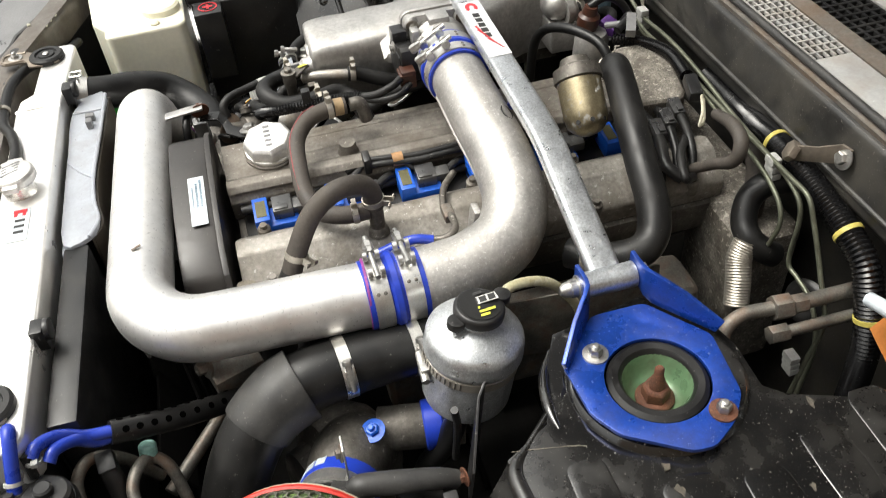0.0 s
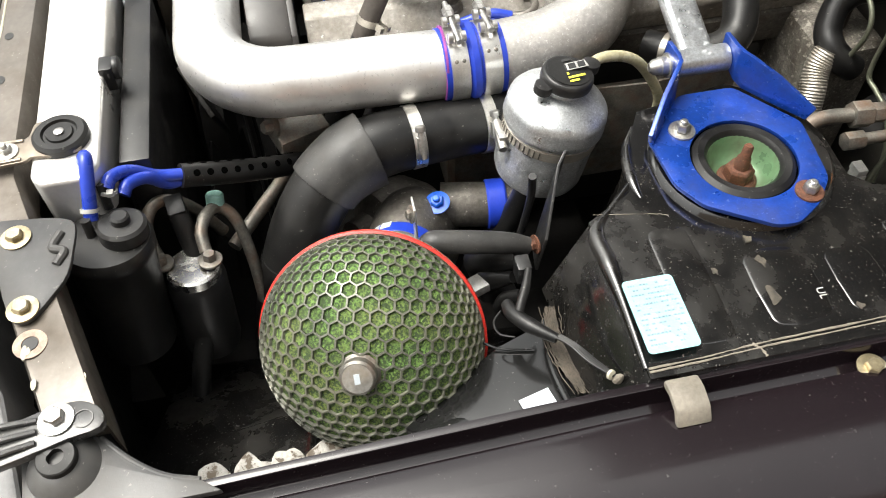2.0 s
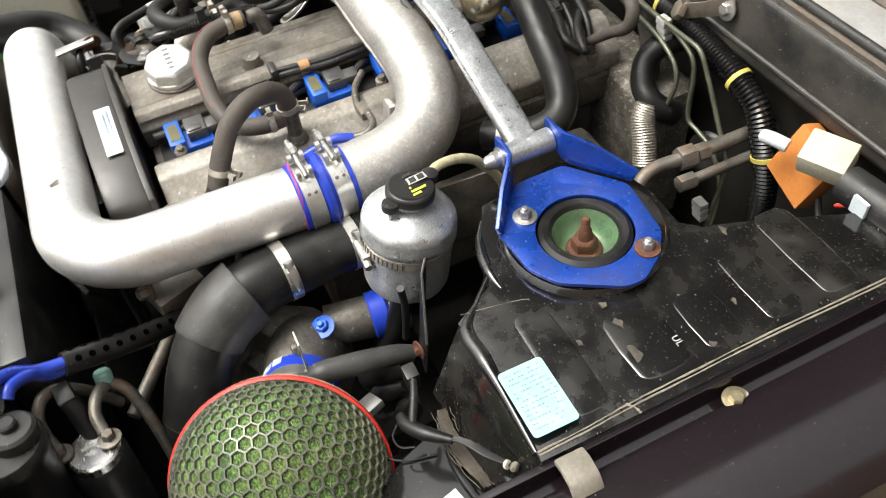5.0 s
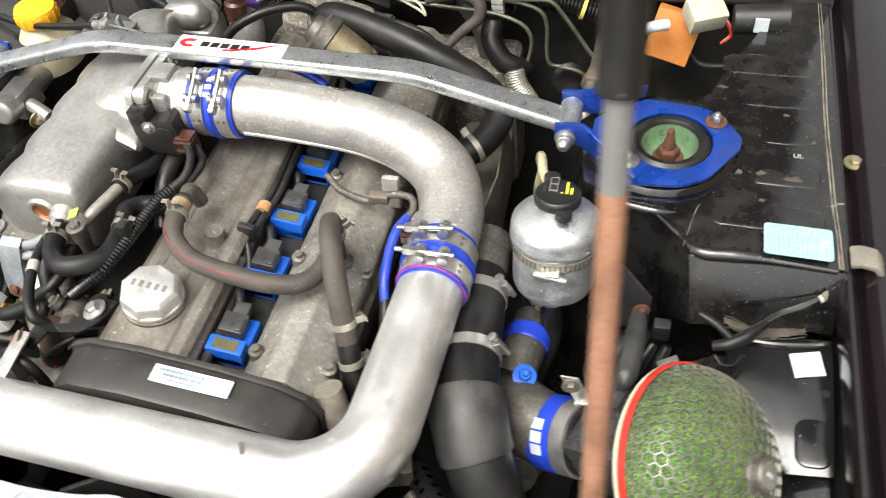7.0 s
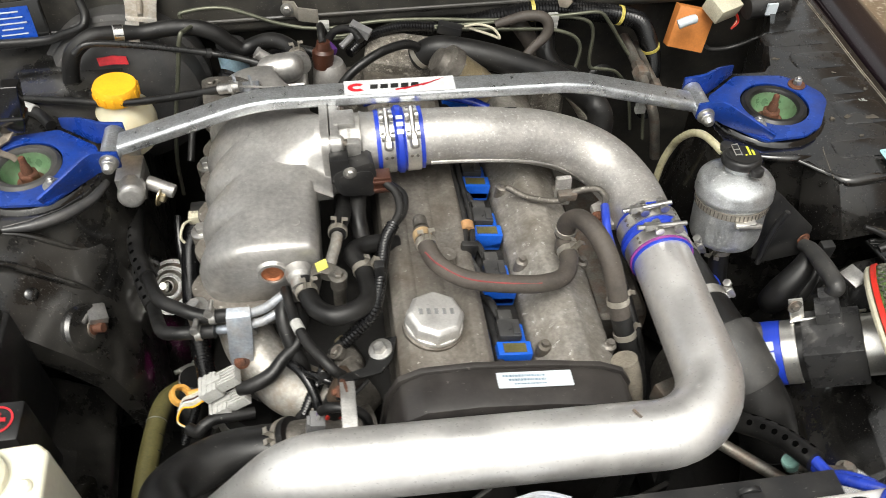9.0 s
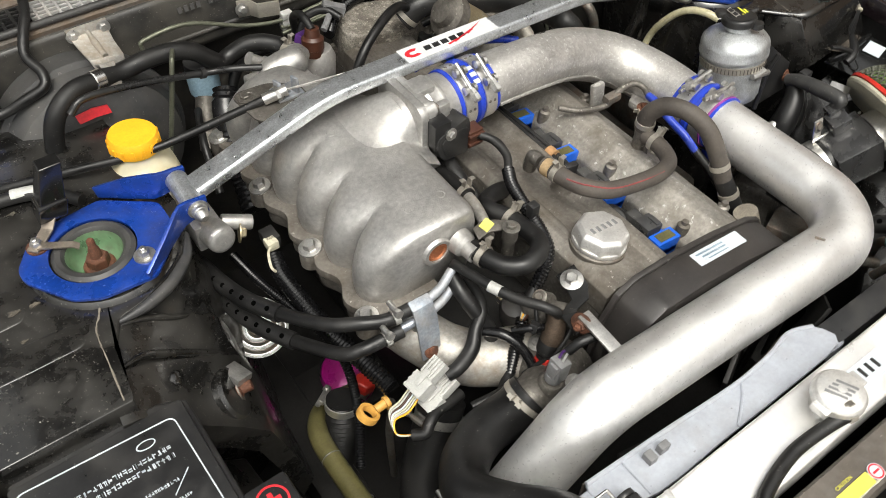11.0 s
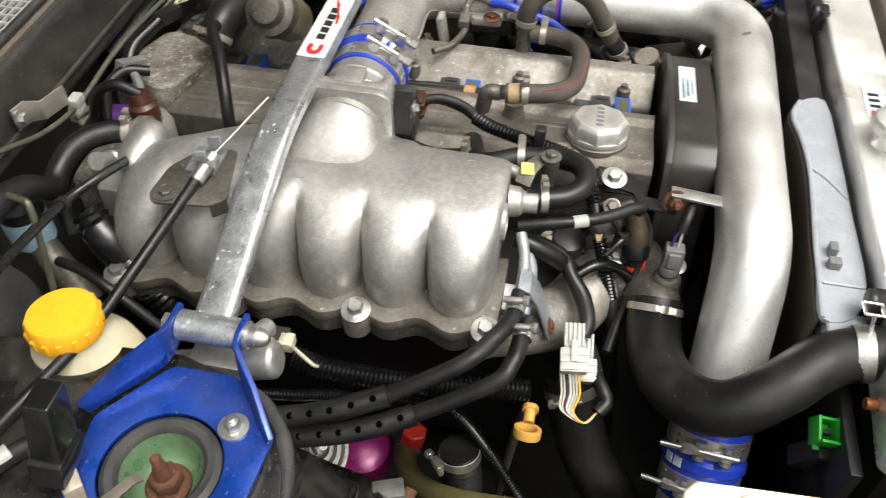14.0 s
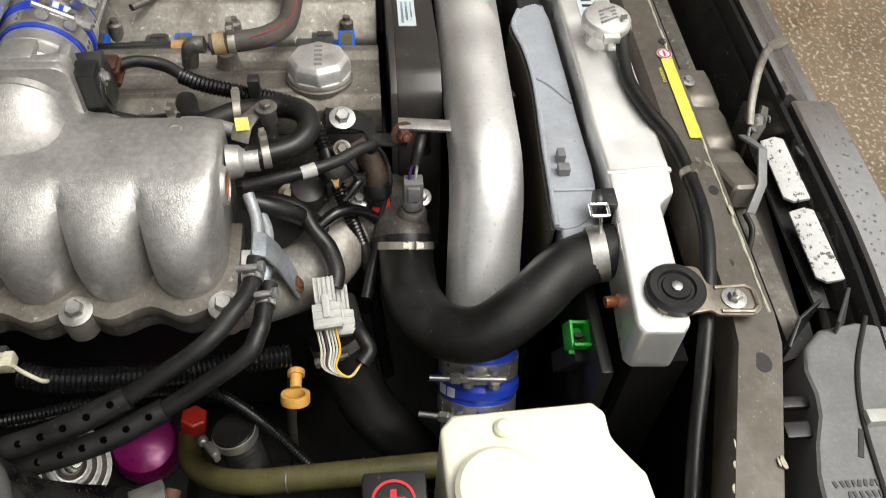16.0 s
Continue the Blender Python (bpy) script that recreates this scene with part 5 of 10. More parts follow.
# ---- strut top plates ----
def strut_plate(s):
    ob = thing("strut_plate", (s * 0.52, 0, 0.829), "blue painted strut brace plate bolted on the strut tower", "strut plate", "strut plates")
    out = round_poly([(0.432, -0.030), (0.479, -0.079), (0.540, -0.075), (0.568, -0.059), (0.602, -0.006), (0.603, 0.014), (0.585, 0.042), (0.560, 0.062), (0.490, 0.070), (0.432, 0.026)], 0.007, 3)
    fine = []
    for p, q in zip(out, out[1:] + out[:1]):
        n = max(1, round(math.dist(p, q) / 0.006))
        fine += [(p[0] + (q[0] - p[0]) * k / n, p[1] + (q[1] - p[1]) * k / n) for k in range(n)]
    out = fine
    cx, cy = 0.523, -0.002
    hole = []
    for x, y in out:
        a = math.atan2(y - cy, x - cx)
        hole.append((cx + 0.0485 * math.cos(a), cy + 0.0485 * math.sin(a)))
    X = lambda p: [(s * x, y) for x, y in p]  # noqa: E731
    part("plate", G().plate(X(out), X(hole), 0.8285, 0.8335), BLUE_PLATE, ob, bevel=0.001)
    for k in (-1, 1):
        low = [(s * 0.487, 0.0765 * k, 0.8315), (s * 0.455, 0.0520 * k, 0.8315), (s * 0.433, 0.0350 * k, 0.8325), (s * 0.424, 0.0308 * k, 0.836), (s * 0.414, 0.0300 * k, 0.839), (s * 0.391, 0.0300 * k, 0.843)]
        high = [(s * 0.489, 0.0815 * k, 0.8450), (s * 0.455, 0.0575 * k, 0.8605), (s * 0.433, 0.0385 * k, 0.8690), (s * 0.424, 0.0318 * k, 0.8705), (s * 0.414, 0.0300 * k, 0.8700), (s * 0.391, 0.0300 * k, 0.8675)]
        part("ear", G().sheet(low, high, 0.0045), BLUE_PLATE, ob, bevel=0.001)
    part("mount_rubber", G().lathe((s * cx, cy, 0.826), (0, 0, 1), [(0.0475, 0), (0.0465, 0.005), (0.042, 0.0085), (0.036, 0.0078), (0.0325, 0.004), (0.0315, -0.002)], 48, cap=False), RUBBER if s > 0 else DUSTY_RUBBER, ob, "black rubber ring")
    part("bearing_cup", G().lathe((s * cx, cy, 0.8285), (0, 0, 1), [(0.0325, 0.001), (0.0318, -0.001), (0.029, -0.012), (0.025, -0.021), (0.019, -0.025), (0.0, -0.026)], 40, cap=False), STRUT_GREEN, ob, "pale green painted cup")
    part("centre_nut", G().lathe((s * cx, cy, 0.804), (-s * 0.02, 0.02, 1), [(0.0185, 0), (0.0185, 0.003), (0.016, 0.005)], 28).lathe((s * cx, cy, 0.808), (-s * 0.02, 0.02, 1), [(0.0135, 0), (0.0135, 0.012), (0.0115, 0.0145)], 6), RUSTY, ob, "rusty strut nut", bevel=0.0006)
    part("strut_rod", G().lathe((s * cx, cy, 0.820), (-s * 0.02, 0.02, 1), [(0.0075, 0), (0.0065, 0.013), (0.0048, 0.016), (0.0045, 0.027), (0.003, 0.029)], 16), RUSTY, ob, "rusty threaded strut rod")
    for x, y, rust in ((0.479, -0.045, False), (0.573, 0.036, True)):
        w = part("washer", G().lathe((s * x, y, 0.8335), (0, 0, 1), [(0.0125, 0), (0.0125, 0.002), (0.0085, 0.0025)], 28), RUSTY if rust else STEEL, ob)
        part("stud_nut", G().bolt((s * x, y, 0.835), (0, 0, 1), 0.0068, 0.008, False, 0.005), STEEL, ob)
    return ob


strut_plate(1)
strut_plate(-1)

# ---- coolant catch tank ----
A0, AD = V(0.4112, -0.1590, 0.7355), V(0.003, 0.165, 1).normalized()
tank = thing("catch_tank", A0, "speckled zinc-plated coolant catch tank strapped to a bracket", "catch tank")
part("body", G().lathe(A0, AD, [(0.022, 0), (0.0382, 0.001), (0.04441, 0.0045), (0.0468, 0.011), (0.04727, 0.02), (0.04727, 0.07), (0.04966, 0.0725), (0.05109, 0.0755), (0.05109, 0.08), (0.05042, 0.082), (0.05042, 0.09), (0.04918, 0.0955), (0.04536, 0.1005), (0.03725, 0.105), (0.03, 0.1085), (0.022, 0.111), (0.019, 0.1125), (0.019, 0.121)], 64), TANK, tank)
tcap = part("pressure_cap", G().lathe(A0 + AD * 0.1195, AD, [(0.0235, 0), (0.0255, 0.002), (0.0255, 0.010), (0.0235, 0.013)], 40).lathe(A0 + AD * 0.1215 + V(0.010, -0.026, 0), AD, [(0.009, 0), (0.009, 0.009)], 20).lathe(A0 + AD * 0.1215 + V(-0.010, 0.026, 0), AD, [(0.009, 0), (0.009, 0.009)], 20), PLASTIC, tank, "black radiator cap with printed disc", bevel=0.0012)
cm = axes(A0 + AD * 0.1330, (0, 1, 0.1), (-1, 0, 0))
part("cap_disc", G().lathe(A0 + AD * 0.1327, AD, [(0.0205, 0), (0.0205, 0.0006)], 40), INK_BLACK, tcap)
part("silver_band", G().prism([(-0.0195, 0.0005), (0.0195, 0.0005), (0.0180, 0.0100), (-0.0180, 0.0100)], 0.0004, 0.0008, cm), STAINLESS, tcap, "silver printed band")
g = G()
for k in range(4):
    g.prism([(x * 0.0035 + (-0.0135 + 0.009 * k), y * 0.0036 + 0.0052) for x, y in ((-1, -1), (1, -1), (1, 1), (-1, 1))], 0.0008, 0.0011, cm)
g.prism([(x * 0.006, y * 0.0018 + 0.0145) for x, y in ((-1, -1), (1, -1), (1, 1), (-1, 1))], 0.0008, 0.0011, cm)
part("dark_print", g, INK_BLACK, tcap)
g = G()
for x, y, w in ((-0.008, -0.004, 0.007), (0.001, -0.0095, 0.012), (0.0, -0.0145, 0.006)):
    g.prism([(x + a * w, y + b * 0.0014) for a, b in ((-1, -1), (1, -1), (1, 1), (-1, 1))], 0.0008, 0.0011, cm)
part("yellow_print", g, mat("yellow_ink", (0.6, 0.6, 0.05), 0.4), tcap)
band = part("strap", G().lathe(A0 + AD * 0.0585, AD, [(0.0474, 0), (0.0487, 0.0005), (0.0487, 0.0105), (0.0474, 0.011)], 56, cap=False), STRAP, tank, "slotted stainless strap")
g = G()
for k in range(26):
    a = radians(-150 + 6.5 * k)
    s_, u_ = frame_of(AD)
    d = s_ * math.cos(a) + u_ * math.sin(a)
    c = A0 + AD * 0.0640 + d * 0.0489
    g.box(c, (0.0012, 0.0012, 0.008), axes(c, d, AD.cross(d)))
part("strap_slots", g, GREASY, band)
c = V(0.4135, -0.1980, 0.7975)
part("strap_screw", G().box(c, (0.010, 0.012, 0.022), pose(0, 0, 0, 10, 80, 10)).cyl(c + V(-0.018, -0.002, 0.002), c + V(0.018, -0.004, -0.002), 0.0045, n=14), STEEL, band, bevel=0.001)
part("drain_spigot", G().lathe(A0 - AD * 0.018, AD, [(0.010, 0), (0.010, 0.02)], 24), STEEL, tank)
brk = thing("tank_bracket", (0.49, -0.17, 0.72), "black painted flat steel tank bracket on the inner wing", "bracket")
part("plate", G().sheet([(0.464, -0.165, 0.690), (0.476, -0.176, 0.690), (0.524, -0.188, 0.715)], [(0.462, -0.150, 0.815), (0.474, -0.160, 0.808), (0.524, -0.182, 0.762)], 0.003), PLASTIC, brk, bevel=0.0008)
part("bolt", G().bolt((0.514, -0.188, 0.745), (0.2, -1, 0.1), 0.0055, 0.006), RUSTY, brk)
part("wire_guard", G().tube(spline([(0.475, -0.185, 0.80), (0.468, -0.182, 0.76), (0.462, -0.186, 0.70)]), 0.004, 10), PLASTIC, brk)
hose("overflow_hose", [(0.397, -0.114, 0.852), (0.389, -0.098, 0.856), (0.384, -0.075, 0.851), (0.379, -0.053, 0.836), (0.3746, -0.032, 0.808), (0.3745, -0.0165, 0.778), (0.369, -0.012, 0.745), (0.366, -0.01, 0.69)], 0.0055, mat("clear_yellowed_tube", (0.40, 0.37, 0.24), 0.3, 0, 0.1, sub=0.2), "yellowed translucent overflow hose on the tank neck", "hose", 12)
hose("drain_hose", [(0.411, -0.163, 0.722), (0.412, -0.172, 0.690), (0.411, -0.187, 0.650), (0.39, -0.21, 0.58), (0.37, -0.22, 0.48)], 0.0135, RUBBER, "black rubber drain hose below the catch tank", "hose", 18, clamps=((0.08, 30),))

# ---- turbo and intake side ----
turbo = thing("turbocharger", (0.35, -0.26, 0.5), "greasy cast aluminium compressor housing low beside the engine", "turbocharger")
part("compressor", G().lathe((0.365, -0.30, 0.600), (0.35, -0.9, 0.15), [(0.02, -0.05), (0.055, -0.045), (0.072, -0.02), (0.074, 0.01), (0.066, 0.03), (0.045, 0.04), (0.04, 0.06)], 40), GREASY, turbo)
part("inlet_elbow", bent([(0.437, -0.311, 0.659), (0.408, -0.300, 0.655), (0.384, -0.286, 0.642), (0.372, -0.278, 0.60)], [0.040, 0.043, 0.046, 0.046], 32), GREASY, turbo)
part("outlet_stub", bent([(0.375, -0.255, 0.66), (0.383, -0.215, 0.66), (0.39, -0.16, 0.655)], 0.026, 24), GREASY, turbo)
part("heat_shield", G().sheet([(0.30, -0.11, 0.64), (0.315, 0.0, 0.64), (0.31, 0.12, 0.64)], [(0.30, -0.11, 0.735), (0.312, 0.0, 0.74), (0.30, 0.12, 0.735)], 0.003), OLD_STEEL, turbo, bevel=0.0005)
part("manifold", G().box((0.26, -0.02, 0.62), (0.08, 0.42, 0.10)), OLD_STEEL, turbo, bevel=0.02, seg=3)
part("blue_joint", G().lathe((0.385, -0.205, 0.66), (0.1, 1, 0), [(0.0275, 0), (0.029, 0.002), (0.029, 0.02), (0.0275, 0.022)], 32, cap=False), BLUE_SIL, turbo)
part("banjo_bolt", G().bolt((0.395, -0.262, 0.688), (0.2, -0.2, 1), 0.008, 0.008, True, 0.006), BLUE_COIL, turbo)

out = thing("turbo_outlet_hose", (0.35, -0.3, 0.7), "black rubber turbo hose elbow with steel band clamps", "turbo hose")
path = spline([(0.325, -0.165, 0.733), (0.331, -0.215, 0.736), (0.337, -0.270, 0.738), (0.345, -0.325, 0.737), (0.362, -0.372, 0.720), (0.385, -0.408, 0.680), (0.402, -0.434, 0.620), (0.412, -0.455, 0.54), (0.418, -0.47, 0.45)], 8)
part("elbow", G().tube(path, [0.033, 0.0335, 0.034, 0.0355, 0.036, 0.036, 0.0355, 0.035, 0.035], 36), RUBBER, out)
for i0, i1 in ((27, 35),):
    part("cuff", G().tube(path[i0 - 3 : i1], [0.0430, 0.0425, 0.0405, 0.0400], 36), DUSTY_RUBBER, out, "loose dusty rubber cuff over the elbow", bevel=0.0015)
    part("cuff_seam", G().tube(path[46:48], 0.0372, 36), RUBBER, out)
band_clamp("band_clamp", path[17], path[18] - path[16], 0.0342, 0.014, out, 150)
band_clamp("band_clamp", path[5], path[6] - path[4], 0.0338, 0.014, out, 150)
part("steel_pipe", G().tube([path[0] + V(-0.004, 0.06, -0.003), path[0]], 0.032, 32), GREASY, out)

# mushroom air filter
FC, FA = V(0.574, -0.359, 0.7235), V(0.705, -0.205, 0.579).normalized()
MC, MA = V(0.561, -0.354, 0.723), V(0.847, -0.298, 0.441).normalized()
filt = thing("air_filter", FC, "green foam mushroom air filter under a dusty hexagonal mesh", "air filter")
R, HD = 0.101, 0.071


def dome(theta, phi, lift=0.0):
    """A place on the dome: theta from the tip, phi round the axis."""
    s, u = frame_of(FA)
    q = (R + lift) * math.sin(theta)
    h = (HD + lift) * math.cos(theta)
    return FC + FA * (h + 0.008) + (s * math.cos(phi) + u * math.sin(phi)) * q


rings = []
for i in range(19):
    th = math.pi / 2 * (1 - i / 18) + 0.001
    rings.append([dome(th, 2 * math.pi * k / 56) for k in range(56)])
part("foam", G().rings([[FC + (q - FC - FA * 0.008) * 0.98 - FA * 0.004 for q in rings[0]]] + rings), FOAM, filt)


def hex_mesh():
    """A honeycomb of flat strands over the dome."""
    g = G()
    pitch = 0.0130
    edges = set()
    rr = math.pi / 2 * 1.0
    a = pitch / math.sqrt(3)
    scale = 0.0945
    for i in range(-11, 12):
        for j in range(-13, 14):
            cx, cy = pitch * (i + 0.5 * (j % 2)), a * 1.5 * j
            pts = [(round(cx + a * math.sin(math.pi / 3 * k), 5), round(cy + a * math.cos(math.pi / 3 * k), 5)) for k in range(6)]
            for k in range(6):
                e = tuple(sorted((pts[k], pts[(k + 1) % 6])))
                edges.add(e)
    half = 0.00078
    for p, q in sorted(edges):
        ok = all(math.hypot(*e) / scale < rr * 0.99 for e in (p, q))
        if not ok:
            continue
        d = Vector((q[0] - p[0], q[1] - p[1], 0)).normalized()
        n = Vector((-d.y, d.x, 0)) * half
        quad = []
        for e, sg in ((p, 1), (q, 1), (q, -1), (p, -1)):
            x, y = e[0] + n.x * sg + (d.x * half * 0.5 if e is q else -d.x * half * 0.5), e[1] + n.y * sg + (d.y * half * 0.5 if e is q else -d.y * half * 0.5)
            quad.append((min(math.hypot(x, y) / scale, 1.565), math.atan2(y, x)))
        lo = [dome(t, f, 0.0002) for t, f in quad]
        hi = [dome(t, f, 0.0026) for t, f in quad]
        g.rings([lo, hi])
    return g


mesh_part = part("hexagonal_mesh", hex_mesh(), MESHM, filt, "dusty grey plastic honeycomb mesh", angle=50)
tagged(mesh_part, kind="stuff")
part("back_plate", G().lathe(FC - FA * 0.006, FA, [(0.04, 0), (0.102, 0.0), (0.1045, 0.003), (0.1045, 0.007)], 64), CREAM_RUBBER, filt, "cream rubber back plate")
part("red_rim", G().lathe(FC + FA * 0.002, FA, [(0.1035, 0), (0.1058, 0.001), (0.1058, 0.006), (0.1035, 0.0072)], 64, cap=False), RED, filt, "red rubber rim")
kn = part("knob", G().lathe(FC + FA * (HD + 0.006), FA, [(0.019, -0.006), (0.018, 0.002), (0.0155, 0.004), (0.0155, 0.012), (0.0135, 0.014)], 28), OLD_STEEL, filt, "knurled steel centre knob")
part("knob_face", G().lathe(FC + FA * (HD + 0.0195), FA, [(0.0128, 0), (0.0128, 0.0008), (0.0115, 0.0010)], 28), GREASY_PALE, kn, "dull round knob face")
part("knob_mark", G().box(FC + FA * (HD + 0.0207), (0.009, 0.005, 0.0006), axes((0, 0, 0), FA.cross(V(0, 1, 0)), V(0, 1, 0))), LABEL, kn)

meter = thing("air_flow_meter", MC - MA * 0.08, "dusty black plastic air flow meter between filter and turbo", "air flow meter")
mm = axes(MC - MA * 0.072, MA, (0, 0, 1))
part("body", G().box(MC - MA * 0.062, (0.072, 0.074, 0.074), mm), METER_PLASTIC, meter, bevel=0.004)
part("sleeve", G().lathe(MC - MA * 0.026, MA, [(0.040, 0), (0.040, 0.022)], 40).lathe(MC - MA * 0.124, MA, [(0.038, 0), (0.0425, 0.001), (0.0425, 0.019), (0.038, 0.020)], 44), STAINLESS, meter)
part("collar", G().lathe(MC - MA * 0.105, MA, [(0.0395, 0), (0.0395, 0.008)], 40), RUBBER, meter)
part("mounting_tab", G().sheet([(0.459, -0.298, 0.711), (0.479, -0.298, 0.710)], [(0.440, -0.297, 0.759), (0.459, -0.297, 0.759)], 0.002).tube([V(0.457, -0.299, 0.712), V(0.548, -0.310, 0.736)], 0.0022, 8), STAINLESS, meter, "plain steel mounting tab", bevel=0.0005)
part("tab_bolt", G().bolt((0.452, -0.2995, 0.746), (0.1, -1, 0.2), 0.0055, 0.005), OLD_STEEL, meter)
top = MC - MA * 0.062 + V(-0.01, 0.03, 0.040)
part("plug", G().box(top, (0.03, 0.026, 0.03), mm).box(top + V(0.002, 0.016, 0.010), (0.02, 0.02, 0.018), mm), METER_PLASTIC, meter, "dark electrical plug", bevel=0.002)
part("lead", bent([top + V(0.004, 0.022, 0.010), V(0.506, -0.290, 0.765), V(0.510, -0.250, 0.760), V(0.512, -0.215, 0.752), V(0.512, -0.196, 0.742)], [0.007, 0.0115, 0.0118, 0.0105, 0.009], 16), DUSTY_RUBBER, meter, "dark grey tapered rubber boot")
hc = thing("filter_coupling", MC - MA * 0.13, "blue silicone hose joining flow meter and turbo inlet", "hose coupling", "silicone couplings")
part("sleeve", G().lathe(MC - MA * 0.156, MA, [(0.041, 0), (0.043, 0.001), (0.0435, 0.016), (0.043, 0.032), (0.041, 0.033)], 44, cap=False), BLUE_SIL, hc)
side = MA.cross(V(0, 0, 1)).normalized()
rise = side.cross(MA).normalized()
for k in range(3):
    a = radians(66 - 19 * k)
    out_ = side * math.cos(a) + rise * math.sin(a)
    part("white_logo_block", G().prism(rounded(0.012, 0.014, 0.001, 2), 0, 0.0009, axes(MC - MA * 0.139 + out_ * 0.0437, out_.cross(MA), MA)), LABEL, hc)

# ---- radiator ----
rad = thing("radiator", (0.01, -0.615, 0.35), "polished aluminium radiator with welded end tank and cap", "radiator")
out2 = [(-0.380, -0.580), (-0.372, -0.574), (-0.20, -0.5855), (0.395, -0.580), (0.412, -0.588), (0.412, -0.632), (0.400, -0.642), (-0.19, -0.648), (-0.225, -0.645), (-0.240, -0.628), (-0.372, -0.622), (-0.382, -0.614)]
part("top_tank", G().prism(out2, 0.765, 0.8255), RADIATOR, rad, "buffed bright top tank", bevel=0.015, seg=5)
part("weld_bead", G().tube(spline([(-0.197, -0.586, 0.8235), (-0.199, -0.600, 0.8262), (-0.198, -0.620, 0.8265), (-0.197, -0.640, 0.8262), (-0.196, -0.648, 0.8235)], 6), [0.0035, 0.0028, 0.0036, 0.0030, 0.0036], 10, flat=0.6), RADIATOR, rad, "rippled weld bead")
part("core", G().box((0.015, -0.61, 0.55), (0.78, 0.05, 0.43)), DARK, rad)
part("filler_neck", G().lathe((0.002, -0.620, 0.823), (0, 0, 1), [(0.022, 0), (0.019, 0.006), (0.019, 0.02), (0.022, 0.022)], 32), POLISHED, rad)
rc = part("radiator_cap", G().lathe((0.002, -0.620, 0.844), (0, 0, 1), [(0.025, 0), (0.027, 0.002), (0.027, 0.010), (0.024, 0.014), (0.012, 0.0165), (0.0, 0.017)], 40).box((0.002, -0.620, 0.850), (0.066, 0.018, 0.008)), SATIN, rad, "chrome pressure cap with worn print", bevel=0.001)
g = G()
for k in range(4):
    g.box((-0.008 + 0.006 * k, -0.620, 0.8605), (0.003, 0.022, 0.0006), pose(0, 0, 0, 0, 0, 25))
part("print", g, GREY_PLASTIC, rc)
logo = part("badge", G().prism(rounded(0.062, 0.024, 0.001, 2), 0, 0.0005, axes((0.072, -0.616, 0.8260), (1, 0, 0), (0, 1, 0))), LABEL, rad, "white badge with red and dark bars")
g = G()
g.box((0.046, -0.616, 0.8270), (0.006, 0.016, 0.0004)).box((0.052, -0.621, 0.8270), (0.006, 0.004, 0.0004)).box((0.052, -0.611, 0.8270), (0.006, 0.004, 0.0004))
part("red_bar", g, INK_RED, logo)
g = G()
for k in range(3):
    g.box((0.064 + 0.011 * k, -0.615, 0.8270), (0.0045, 0.012, 0.0004))
part("dark_bar", g, INK_BLACK, logo)
part("hose_spigot", G().lathe((-0.272, -0.590, 0.795), (0, 1, -0.05), [(0.0215, 0), (0.0215, 0.03)], 32), POLISHED, rad)
part("fan_switch", G().cyl((-0.318, -0.600, 0.785), (-0.320, -0.576, 0.784), 0.0068, n=6).cyl((-0.320, -0.580, 0.784), (-0.321, -0.566, 0.784), 0.0055, n=12), COPPER, rad, "copper-coloured drain plug")
for x, y in ((0.26, -0.578), (-0.235, -0.578)):
    part("tab", G().box((x, y, 0.818), (0.022, 0.014, 0.028)).lathe((x, y + 0.007, 0.824), (0, 1, 0), [(0.012, 0), (0.012, 0.006)], 20), PLASTIC, rad, bevel=0.002)


def mount(s, px, py):
    ob = thing("radiator_mount", (s * (0.33 + px), -0.63 + py, 0.826), "brown steel bracket with black rubber radiator bush", "radiator bracket", "radiator mounts")
    cx, cy, ax = 0.328 + px, -0.626 + py, 0.340 + px
    out = [(cx - 0.021, cy + 0.020), (cx + 0.021, cy + 0.020), (cx + 0.026, cy), (cx + 0.022, cy - 0.026), (ax + 0.015, cy - 0.030), (ax + 0.017, cy - 0.062), (ax + 0.010, cy - 0.071), (ax - 0.010, cy - 0.071), (ax - 0.016, cy - 0.062), (ax - 0.015, cy - 0.030), (cx - 0.024, cy - 0.026), (cx - 0.026, cy)]
    part("bracket", G().prism(round_poly([(s * x, y) for x, y in out], 0.006, 3), 0.8265, 0.8300), BRACKET_STEEL, ob, "worn bronze-coloured bracket", bevel=0.001)
    part("raised_rim", G().tube([V(s * x, y, 0.8302) for x, y in [(ax - 0.012, cy - 0.034), (ax - 0.013, cy - 0.061), (ax - 0.008, cy - 0.067), (ax + 0.008, cy - 0.067), (ax + 0.0135, cy - 0.061), (ax + 0.012, cy - 0.034)]], 0.0022, 8), BRACKET_STEEL, ob)
    part("bush", G().lathe((s * (0.328 + px), -0.626 + py, 0.826), (0, 0, 1), [(0.026, 0), (0.026, 0.007), (0.023, 0.0095), (0.017, 0.0095), (0.0155, 0.007), (0.013, 0.007), (0.012, 0.009), (0.0085, 0.009)], 40), RUBBER, ob, "stepped black rubber bush")
    part("pin", G().lathe((s * (0.328 + px), -0.626 + py, 0.834), (0, 0, 1), [(0.0048, 0), (0.0048, 0.0025), (0.003, 0.0035)], 20), STEEL, ob)
    part("bolt", G().bolt((s * ax, cy - 0.048, 0.8300), (0, 0, 1), 0.0062, 0.006, True, 0.005), STEEL, ob)


mount(1, 0.028, 0.011)
mount(-1, 0.014, 0.012)

